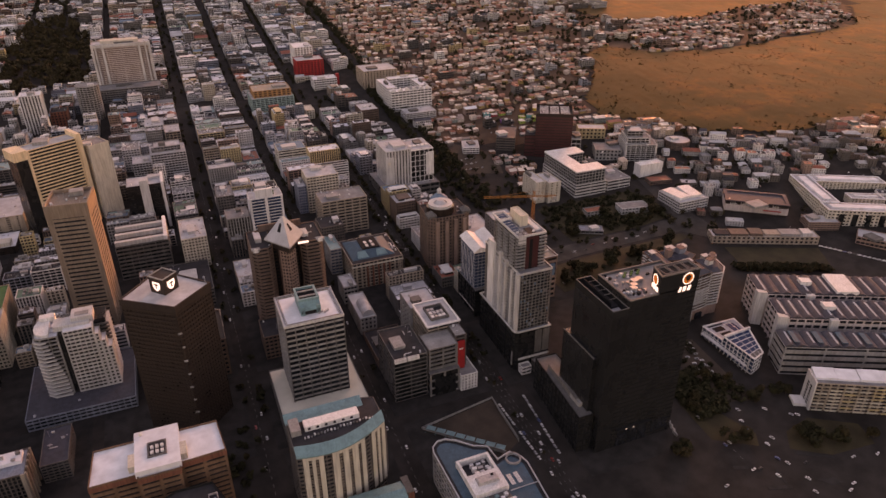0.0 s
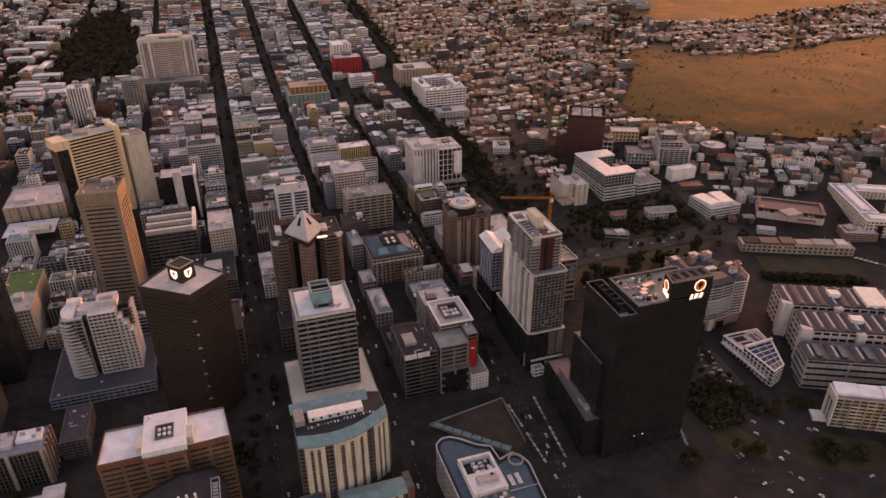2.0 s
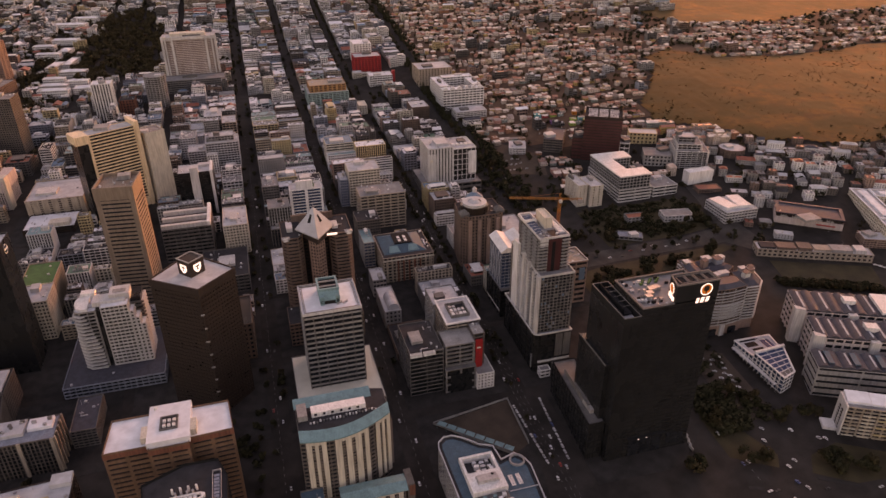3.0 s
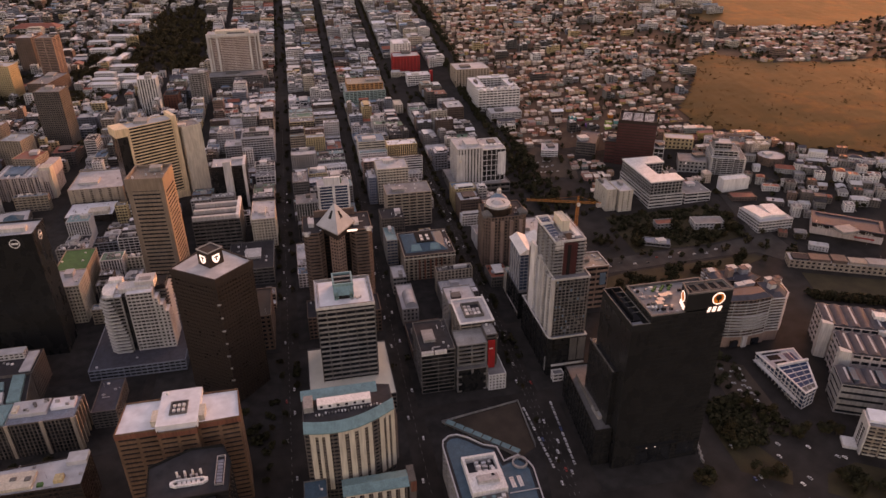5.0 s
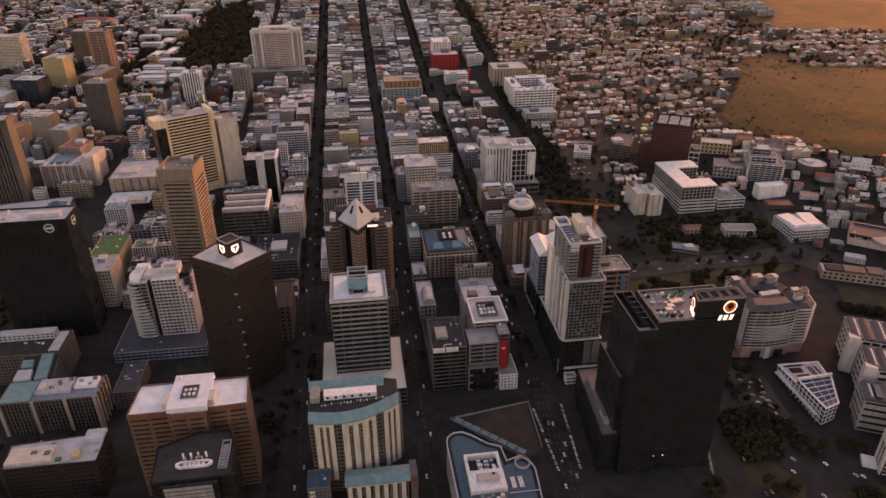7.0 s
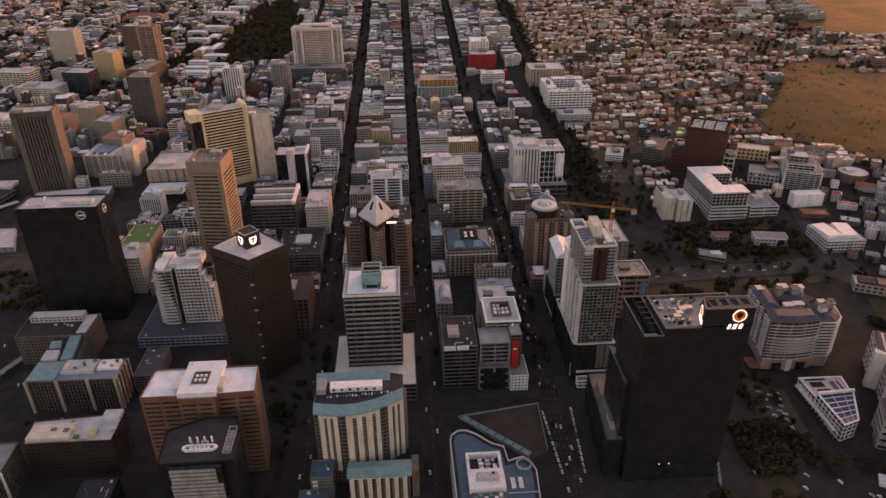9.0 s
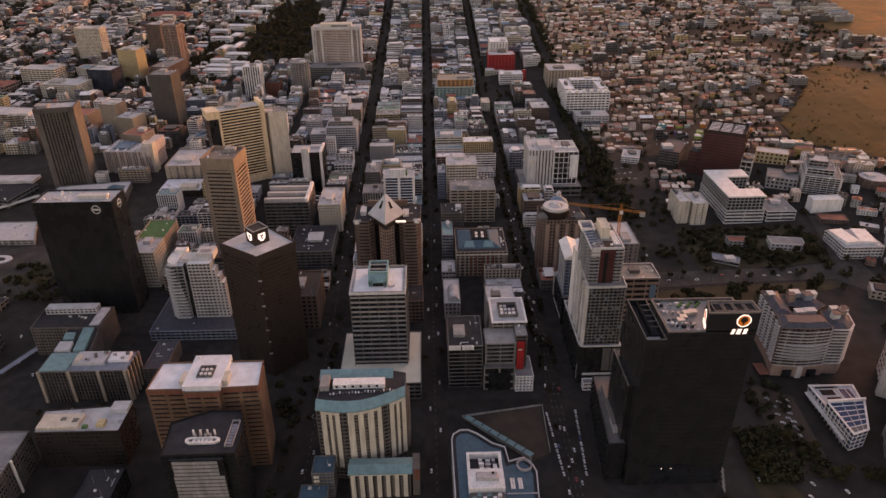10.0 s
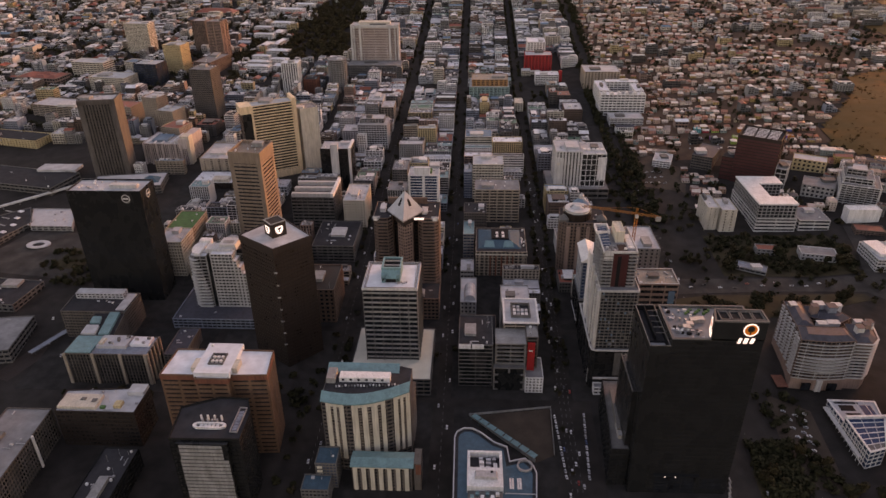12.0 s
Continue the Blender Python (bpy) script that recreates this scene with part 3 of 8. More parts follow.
def curved_hotel():
    """A slab with a bowed front, pale piers and a teal copper roof edge."""
    front = [(37 + 67 * t, 357 - 9 * math.sin(math.pi * t) + 13 * t) for t in [i / 10 for i in range(11)]]
    poly = front + [(104, 396), (94, 399), (37, 396)]
    g = ground_z(70, 355) - 1
    root = building("cream curved hotel slab with dark window columns and teal roof", poly, 58, 19, M_CONC_B, M_GLASS, M_ROOF_D, z0=g, band=0.4, sp=3.2, pw=0.5, depth=0.7, parapet=0.4, clutter=0, name="hotel")
    def bow(t):
        return Vector((37 + 67 * t, 357 - 9 * math.sin(math.pi * t) + 13 * t))
    for cols in (((0.06, 0.115), (0.15, 0.185), (0.22, 0.27)), ((0.36, 0.43), (0.475, 0.535), (0.58, 0.645), (0.685, 0.73)), ((0.82, 0.865), (0.895, 0.925), (0.955, 0.995))):
        for lo, hi in cols:
            s = Shape()
            s.wallbox(bow(lo), bow(hi), -0.7, g + 14, 55.5)
            part("pier", s, M_CREAM_L, root)
        s = Shape()
        for k in range(4):
            lo, hi = cols[0][0], cols[-1][1]
            s.wallbox(bow(lo + (hi - lo) * k / 4), bow(lo + (hi - lo) * (k + 1) / 4), -0.75, 53.5, 56)
        part("head_band", s, M_CREAM_L, root)
        s = Shape()
        for f in range(20):
            z = g + 14 + f * 2.75
            if z < 53:
                for k in range(4):
                    lo, hi = cols[0][0], cols[-1][1]
                    s.wallbox(bow(lo + (hi - lo) * k / 4), bow(lo + (hi - lo) * (k + 1) / 4), -0.15, z, z + 0.5)
        part("spandrels", s, M_TAN, root)
    for f in range(16):
        s = Shape()
        z = g + 16 + f * 2.75
        s.prism([(104, 370.5), (106.4, 373), (106.4, 396), (104, 396)], z, z + 1.0, True, True)
        part("end_balcony", s, M_CONC_B, root)
    fr = [Vector(q) for q in front]
    s = Shape()
    for i in range(10):
        a, b = fr[i], fr[i + 1]
        s.add([(a.x, a.y - 1.8, 58), (b.x, b.y - 1.8, 58), (b.x, b.y + 6, 62), (a.x, a.y + 6, 62)], [(0, 1, 2, 3)])
        s.add([(a.x, a.y - 1.8, 57.2), (b.x, b.y - 1.8, 57.2), (b.x, b.y - 1.8, 58), (a.x, a.y - 1.8, 58)], [(0, 1, 2, 3)])
        s.add([(a.x, a.y + 6, 62), (b.x, b.y + 6, 62), (b.x, b.y + 6, 58.2), (a.x, a.y + 6, 58.2)], [(0, 1, 2, 3)])
    part("roof_edge", s, M_ROOF_T, root, "sloping teal copper roof edge")
    s = Shape()
    s.add([(36, 390, 58), (94, 390, 58), (94, 399, 61), (36, 399, 61)], [(0, 1, 2, 3)])
    s.add([(36, 390, 58), (36, 399, 61), (36, 399, 57)], [(0, 1, 2)])
    part("rear_roof", s, M_ROOF_T, root)
    block(root, "lift_room", rect(48, 378, 88, 386), 58.1, 62.5, M_WHITE)
    for i in range(6):
        s = Shape()
        s.box(50 + i * 6.2, 377.7, 59.6, 52 + i * 6.2, 378, 61.4)
        part("window", s, M_GLASS, root)
    block(root, "service_tower", rect(38, 376, 45, 390), 58.1, 63, M_CONC)
    for i in range(22):
        x, y = 46 + 2.4 * i, 371 + 3.2 * (i / 22) + rand(-1, 1)
        s = Shape()
        s.box(x, y, 58.1, x + 1.2, y + 1.2, 59.5)
        part("air_handler", s, random.choice((M_WHITE, M_METAL, M_CONC_D)), root)
    low = [(61, 335), (107, 335), (108.5, 347), (94, 350.3), (60.5, 345.5)]
    w = building("cream hotel annexe with a teal ridged roof", low, 12.6, 8, M_CONC_B, M_GLASS, M_ROOF_T, band=0.35, sp=6.6, pw=1.2, depth=0.6, parapet=0.3, clutter=0, name="hotel_annexe")
    for i in range(7):
        block(w, "pier", rect(62 + i * 6.6, 333.9, 65.2 + i * 6.6, 335), -12, 12, M_CREAM_L)
    block(w, "head_band", rect(62, 333.85, 105, 334.9), 11, 12.8, M_CREAM_L)
    for y0, y1, z0, z1 in ((333.4, 341, 12.9, 15.4), (350, 341, 12.9, 15.4)):
        s = Shape()
        s.add([(60, y0, z0), (108.6, y0, z0), (108.6, y1, z1), (60, y1, z1)], [(0, 1, 2, 3)])
        s.add([(60, y0, z0 - 0.6), (108.6, y0, z0 - 0.6), (108.6, y0, z0), (60, y0, z0)], [(0, 1, 2, 3)])
        part("roof_slope", s, M_ROOF_T, w)
    block(w, "stair_tower", rect(108.6, 336, 114, 352), ground_z(110, 340) - 1, 15, M_CONC_B)
    block(w, "red_panel", rect(110, 335.6, 114.2, 336), 4, 14, M_RUST)
    k = building("dark glazed hotel wing under a slate-blue roof", rect(32.5, 336, 49, 354), 12, 8, M_CONC_D, M_GLASS_BLUE, M_ROOF_B, clutter=2, big=False, name="hotel_wing", sp=3)
    # bays look lit only through pale cream colour, no glow
    for i in range(5):
        block(k, "lit_bay", rect(34, 335.4, 38, 336), -8 + i * 4, -6 + i * 4, M_CREAM_L)
    building("low hotel entrance block with a blue roof", rect(24, 320, 45, 335.4), 1, 4, M_CONC_D, M_GLASS, M_ROOF_B, clutter=2, big=False, name="hotel_wing", sp=3)


def notched_brick_block():
    a = [(-90, 368), (-61, 368), (-61, 364), (-35, 364), (-35, 368.5), (-6, 370), (-9, 401), (-88, 401)]
    root = building("brown brick office block with banded windows and white roof", a, 69, 19, M_ORANGE_BRICK, M_GLASS, M_ROOF_W, band=0.6, sp=13, pw=2.2, depth=0.7, parapet=1.3, clutter=0)
    s = Shape()
    s.ring(inset(a, -0.25), inset(a, 0.1), 65.2, 69)
    part("crown_band", s, M_RUST, root, "rust red brick crown band")
    block(root, "roof_pavilion", rect(-62, 366, -34, 404), 69, 74, M_ROOF_W)
    block(root, "pavilion_side", rect(-66, 372, -62, 384), 69, 74, M_CREAM)
    block(root, "pavilion_side", rect(-34, 372, -30, 384), 69, 74, M_CREAM)
    s = Shape()
    s.ring(rect(-54, 376, -42, 390), rect(-53, 377, -43, 389), 74, 75)
    part("plant_well_rim", s, M_CONC_D, root)
    block(root, "plant_well", rect(-53, 377, -43, 389), 74, 74.2, M_ROOF_D)
    for i in range(6):
        x, y = -52 + (i % 3) * 3.2, 378.5 + (i // 3) * 5
        s = Shape()
        s.box(x, y, 74.2, x + 2, y + 2.4, 75.6)
        part("air_handler", s, M_WHITE, root)
    s = Shape()
    s.tube((-58, 400, 74), (-58, 400, 76.2), 1.1, 12)
    part("satellite_dish", s, M_WHITE, root)


def dark_front_tower():
    p = [(-63, 312), (-12, 313), (-12, 340), (-18, 356), (-40, 357), (-66, 345)]
    root = building("dark blue-grey tower with white roof plant and pale banded front", p, 57, 18, M_CHAR, M_GLASS_BLACK, M_ROOF_D, band=0.3, sp=3.5, pw=0.3, depth=0.4, parapet=1.6, clutter=0)
    lozenge_plant(root, -38, 327, 57.1, M_WHITE)
    for i in range(20):
        wide = 0 if i > 15 else 3.2
        s = Shape()
        s.box(-55 - wide * 0.3, 308.6, -14 + i * 3.5, -24 + wide, 309.1, -11.4 + i * 3.5)
        part("front_panel", s, M_CONC, root)
    block(root, "front_core", rect(-57, 309, -20, 312.2), -15, 56.5, M_GLASS_BLACK)
    for i in range(4):
        s = Shape()
        s.tube((-46 + i * 5, 333, 57), (-46 + i * 5, 333, 61.5), 0.8, 8)
        part("vent_stack", s, M_WHITE, root)
    for i in range(7):
        block(root, "solar_panel", rect(-20.5, 322 + i * 3, -17, 324.2 + i * 3), 57.1, 58, M_BLUEGREY)
    s = Shape()
    s.ring(rect(-21.5, 320, -15.8, 346), rect(-21.1, 320.4, -16.2, 345.6), 57.1, 58.6)
    part("roof_screen", s, M_METAL, root)


def diamond_brown_tower():
    p = [(-23, 476), (5, 503), (-32, 540), (-61, 503)]
    root = building("dark brown tower with a lit sign cube on its pale roof", p, 122, 34, M_BRICK_D, M_GLASS_BRONZE, M_ROOF_L, band=0.5, sp=3.0, pw=0.9, depth=0.5, parapet=0.9, clutter=0)
    s = Shape()
    q = inset(p, -0.6)
    s.ring(q, inset(p, 0.5), 117, 123)
    part("crown", s, M_BRICK_D, root)
    c = (-28, 507)
    cube = turned(c[0], c[1], 14.5, 14.5, 43)
    block(root, "sign_cube", cube, 122, 135.5, M_BRICK_D)
    s = Shape()
    s.ring(inset(cube, -0.3), inset(cube, 0.5), 135.5, 136.3)
    part("cube_rim", s, M_CONC, root)
    for i in (0, 3):
        a, b = Vector(cube[i]), Vector(cube[(i + 1) % 4])
        m, d = (a + b) / 2, (b - a).normalized()
        nrm = Vector((d.y, -d.x, 0))
        sign = Shape()
        cc = Vector((m.x, m.y, 129)) + nrm * 0.15
        dd = Vector((d.x, d.y, 0))
        pts = [(-3.6, 3.2), (3.6, 3.2), (3.6, -0.8), (2.2, -3.2), (0, -4.4), (-2.2, -3.2), (-3.6, -0.8)]
        sign.add([tuple(cc + dd * x + Vector((0, 0, y))) for x, y in pts] + [tuple(cc + nrm * 0.4 + dd * x + Vector((0, 0, y))) for x, y in pts],
                 [tuple(range(7, 14)), tuple(reversed(range(7)))] + [(j, (j + 1) % 7, 7 + (j + 1) % 7, 7 + j) for j in range(7)])
        sh = part("shield_sign", sign, M_SIGN, root, "lit white shield sign")
        bar = Shape()
        b0 = cc + nrm * 0.45
        bar.add([tuple(b0 + dd * x + Vector((0, 0, y))) for x, y in ((-2.4, 1.4), (1.2, 2.2), (2.2, 0.8), (0.4, 0.2), (0.8, -2.6), (-0.8, -2.0), (-0.6, 0.2))], [tuple(range(7))])
        part("emblem", bar, M_GLASS_BLACK, sh)
    for i in range(7):
        s = Shape()
        s.box(-24.6 + (i % 2), 475.4, 20 + i * 13, -21.6, 476.4, 21.2 + i * 13)
        part("corner_vent", s, M_CONC, root)
    s = Shape()
    s.tube((2, 503, 123), (2, 503, 129), 0.3, 5)
    part("mast", s, M_METAL, root)


def stepped_white_slab():
    g = ground_z(-110, 560) - 1
    root = thing("office_building", -113, 580, g, "white balconied slab with stepped ends on a grey podium", "building")
    pod = [(-158, 534), (-72, 534), (-72, 612), (-158, 612)]
    building("", pod, 7, 3, M_BLUEGREY, M_GLASS, M_SLATE, z0=g, band=0.4, sp=5, pw=0.7, root=root, clutter=6, big=False)
    # the gridded front slab, stepping down at one end
    fh = 63 / 17
    for x0, x1, n in ((-117, -94, 17), (-93.9, -90.2, 15), (-90.1, -86.4, 13), (-86.3, -82.6, 11)):
        building("", rect(x0, 559, x1, 573), 7 + n * fh, n, M_OFFWHITE, M_GLASS_BLACK, M_ROOF_W, z0=7, band=0.36, sp=3.8, pw=0.6, depth=0.9, root=root, clutter=0, parapet=0.5)
    block(root, "rear_block", rect(-120.5, 573.2, -84.6, 592), 7, 69, M_GLASS_BLACK)
    block(root, "shaft", rect(-121, 560.4, -117.1, 573.1), 7, 68, M_GLASS_BLACK)
    wing = [(-139.5, 563.5), (-135, 559.6), (-121.2, 559.6), (-121.2, 592), (-139.5, 592)]
    building("", wing, 67, 16, M_CONC, M_GLASS_BLACK, M_ROOF_W, z0=7, band=0.2, sp=8, pw=0.4, depth=1.4, root=root, clutter=2, big=False)
    for i in range(16):
        z = 7.4 + i * 3.72
        out = 1.6 if i > 9 else 2.4
        end = 130.5 - (15 - i) * 0.75 if i > 4 else 122.6
        s = Shape()
        s.prism([(-139.5 - out, 592), (-139.5 - out, 562.5), (-135.6, 559.4 - out), (-end, 559.4 - out), (-end, 559.5), (-135, 559.5), (-139.6, 563.4), (-139.6, 592)], z, z + 1.0, True, True)
        part("balcony", s, M_OFFWHITE, root)
        s = Shape()
        s.prism([(-84.5, 573.4), (-82.2, 573.4), (-82.2, 592), (-84.5, 592)], z, z + 1.0, True, True)
        part("balcony", s, M_OFFWHITE, root)
        if i > 9:
            s = Shape()
            s.prism(rect(-93.8 + max(0, 14 - i) * 2.4, 571, -82.4, 573.1), z, z + 1.4, True, True)
            part("balcony", s, M_CONC_D, root)
    s = Shape()
    arc = [(-131 + 9 * math.cos(a), 575 + 14 * math.sin(a)) for a in [math.pi * (0.5 + j / 10) for j in range(11)]]
    s.prism(arc + [(-128, 561), (-128, 589)], 67.1, 70, True, True)
    part("curved_screen", s, M_WHITE, root)
    block(root, "plant_room", rect(-124, 566, -96, 580), 68, 72.5, M_OFFWHITE)
    block(root, "plant_room", rect(-110, 570, -93, 586), 69, 76, M_OFFWHITE)
    block(root, "plant_hatch", rect(-107, 573, -96, 579), 76, 76.5, M_CONC)
    block(root, "plant_room", rect(-136, 584, -124, 591), 67, 73, M_WHITE)


def brown_slot_tower():
    p = turned(-103, 689, 37, 40, -6)
    root = building("tall brown stone tower with dark slot windows", p, 136, 30, M_BROWN, M_GLASS, M_ROOF_D, band=0.6, sp=30, pw=6.5, depth=0.4, parapet=1.5, clutter=0)
    block(root, "crown", inset(p, -0.3), 126, 136.2, M_BROWN)
    s = Shape()
    s.ring(inset(p, -0.3), inset(p, 1.2), 136.2, 139.5)
    part("crown_parapet", s, M_BROWN, root)
    roof_clutter(root, inset(p, 2), 136.3, 12)


def golden_strip_tower():
    g = ground_z(-140, 915)
    p = turned(-143, 915, 60, 24, 29)
    root = building("golden stone tower slab with dark ribbon windows and a dark end", p, 124, 27, M_GOLD, M_GLASS_BLACK, M_ROOF_L, z0=g - 2, band=0.42, sp=46, pw=3, depth=0.4, parapet=1, clutter=5)
    c, s_ = math.cos(radians(29)), math.sin(radians(29))

    def at(u, v):
        return (-143 + u * c - v * s_, 915 + u * s_ + v * c)
    block(root, "end_wall", [at(29, -15), at(34, -15), at(34, 15), at(29, 15)], g - 2, 130, M_GOLD)
    block(root, "end_shaft", [at(-44, -13), at(-31, -13), at(-31, 12), at(-44, 12)], g - 2, 115, M_GLASS_BLACK)
    block(root, "end_cap", [at(-46, -14), at(-30, -14), at(-30, 13), at(-46, 13)], 115, 126, M_GOLD)
    block(root, "inner_wall", [at(-31, -14), at(-28, -14), at(-28, 13), at(-31, 13)], g - 2, 124.5, M_GOLD)
    block(root, "foot", inset(p, -1), g - 2, g + 10, M_GOLD)
    q = turned(-96, 935, 26, 28, 29)
    building("plain pale olive slab tower beside the golden tower", q, 112, 28, M_CREAM, M_GLASS, M_ROOF_G, band=0.6, sp=5, pw=2.6, depth=0.4, blank=(0, 1))


def ribbed_brown_tower():
    p = turned(-394, 916, 52, 34, 10)
    g = ground_z(-394, 916) - 1
    root = building("brown tower with dark vertical strips between ribs", p, 129, 28, M_CONC_B, M_GLASS_BLACK, M_ROOF_L, band=0.12, sp=0, pw=2, depth=0.5, blank=(1, 3), parapet=2.2, clutter=10)
    u, v = (Vector(p[1]) - Vector(p[0])).normalized(), (Vector(p[3]) - Vector(p[0])).normalized()
    o = Vector(p[0]) - v * 1.1
    for c, w in [(0, 7.5), (44.5, 7.5)] + [(9.6 + i * 4.2, 2.1) for i in range(9)]:
        s = Shape()
        s.wallbox(tuple(o + u * c), tuple(o + u * (c + w)), 1.6, g, 129)
        part("rib", s, M_CONC_B, root)
    s = Shape()
    s.ring([tuple(o + u * -0.3), tuple(o + u * 52.3), tuple(o + u * 52.3 + v * 35.5), tuple(o + u * -0.3 + v * 35.5)], [tuple(o + u * 2 + v * 2), tuple(o + u * 50 + v * 2), tuple(o + u * 50 + v * 33), tuple(o + u * 2 + v * 33)], 124, 131)
    part("crown_band", s, M_CONC_B, root)
    building("low grey podium with roof terraces", turned(-350, 862, 100, 50, 10), 22, 3, M_CONC_D, M_GLASS, M_PALE, band=0.5, sp=6, clutter=5, big=False)
    q = turned(-318, 866, 24, 22, 10)
    s = Shape()
    s.prism(q, 22.1, 29, True, False, inset(q, 10.4))
    part("pyramid_roof", s, M_ROOF_B, root)


def black_slab_tower():
    p = rect(-264, 583, -187, 615)
    root = building("black glass slab tower with round signs and a white roof", p, 127.5, 32, M_GLASS_BLACK, M_GLASS_BLACK, M_ROOF_L, band=0.5, sp=3.4, pw=0.3, depth=0.2, parapet=1.8, clutter=22)
    s = Shape()
    s.ring(inset(p, -0.3), inset(p, 0.2), 116, 127)
    part("crown", s, M_GLASS_BLACK, root)
    for c, nrm, r in (((-203, 582.5, 121), (0, -1, 0), 4.4), ((-186.6, 598, 121), (1, 0, 0), 4.4)):
        disc_sign(root, c, nrm, r, M_WHITE, M_GLASS_BLACK)
        s = Shape()
        if nrm[0]:
            s.box(-186.5, 595.2, 120.2, -186.1, 600.8, 121.8)
        else:
            s.box(-206, 582.0, 120.2, -200, 582.4, 121.8)
        part("sign_bar", s, M_WHITE, root)


def pyramid_tower():
    g = ground_z(80, 600) - 1
    root = thing("hotel", 81, 614, g, "brown twin-winged tower with a grey metal pyramid roof", "building")
    for a in ([(48, 596), (52, 591), (63, 591), (68, 597), (68, 632), (48, 632)], [(94, 597), (99, 591), (112, 591), (116, 596), (116, 632), (94, 632)]):
        building("", a, 97, 26, M_BRICK, M_GLASS, M_ROOF_D, z0=g, band=0.45, sp=9, pw=0.9, depth=0.7, root=root, clutter=2)
        for i in range(26):
            z = g + i * (97 - g) / 26
            s = Shape()
            x0, x1 = a[1][0], a[2][0]
            s.prism([(x0 - 3.4, 594.4), (x0 - 0.4, 590), (x1 + 0.6, 590), (x1 + 4, 594.4), (x1 + 3, 595), (x1, 591), (x0, 591), (x0 - 2.6, 595)], z, z + 1.3, True, True)
            part("balcony", s, M_BRICK, root)
    for x in (48.5, 109.5):
        s = Shape()
        s.prism(rect(x, 588, x + 6, 593), 97, 99, True, True)
        s.prism(rect(x - 1, 587.4, x + 7, 594), 99, 100, True, False, rect(x + 2, 590, x + 4, 592))
        part("corner_turret", s, M_CONC, root)
        # lit shoulder box shown by white paint alone, it gives no light
        block(root, "corner_lamp_panel", rect(x + 0.8, 587.6, x + 5, 587.9), 96.6, 100.6, M_WHITE, "white panel painted to pass for a lit corner box")
    building("", rect(68.2, 606, 93.8, 632), 97, 26, M_BRICK_D, M_GLASS, M_ROOF_D, z0=g, band=0.4, sp=4, pw=0.6, root=root, clutter=0)
    building("", [(73.5, 592), (81, 586), (88.5, 592), (88.5, 605.8), (73.5, 605.8)], 95, 26, M_PINK, M_GLASS, M_ROOF_D, z0=g, band=0.4, sp=3.4, pw=1.2, root=root, clutter=0)
    tip, c = [(81, 577), (100, 604), (81, 631), (62, 604)], (81, 602)
    s = Shape()
    s.prism([(81, 581), (97, 604), (81, 628), (65, 604)], 93, 100.8, True, True)
    part("attic", s, M_BRICK_D, root)
    s = Shape()
    s.prism(inset(tip, -0.3), 100.2, 101.2, True, True)
    part("eaves", s, M_CONC, root)
    s = Shape()
    s.prism(tip, 101.2, 123.5, True, False, [(81, 601.2), (81.8, 602), (81, 602.8), (80.2, 602)])
    part("pyramid", s, M_PALE, root, "grey metal pyramid roof")
    for side in (-1, 1):
        s = Shape()
        def on(u, v):
            # a point on a front face: u along its eave from the tip, v up the slope
            ex, ey = 81 + side * 19 * u, 577 + 27 * u
            return (ex + (81 - ex) * v + side * 0.12, ey + (602 - ey) * v - 0.3, 101.3 + 22.2 * v + 0.25)
        s.add([on(0.4, 0.4), on(0.62, 0.4), on(0.64, 0.72), on(0.38, 0.72)], [(0, 1, 2, 3)])
        part("dormer_pane", s, M_CHAR, root)
    for (bx, by) in tip:
        s = Shape()
        s.tube((bx, by, 101.3), (81, 602, 123.6), 0.28, 4)
        part("roof_rib", s, M_ROOF_L, root)
    s = Shape()
    s.tube((81, 602, 123), (81, 602, 129), 0.3, 6)
    part("mast", s, M_METAL, root)
    block(root, "sign_bar", rect(91, 588.6, 101, 589.1), 97.5, 99.6, M_SIGN, "lit white lettering bar")
    block(root, "roof_wall", rect(60, 629, 102, 631.5), 97, 104, M_BRICK)
    building("wide brown podium block beside the street", rect(44, 556, 117, 588.5), 22, 6, M_BRICK, M_GLASS, M_ROOF_D, sp=4, pw=1.2, clutter=10)


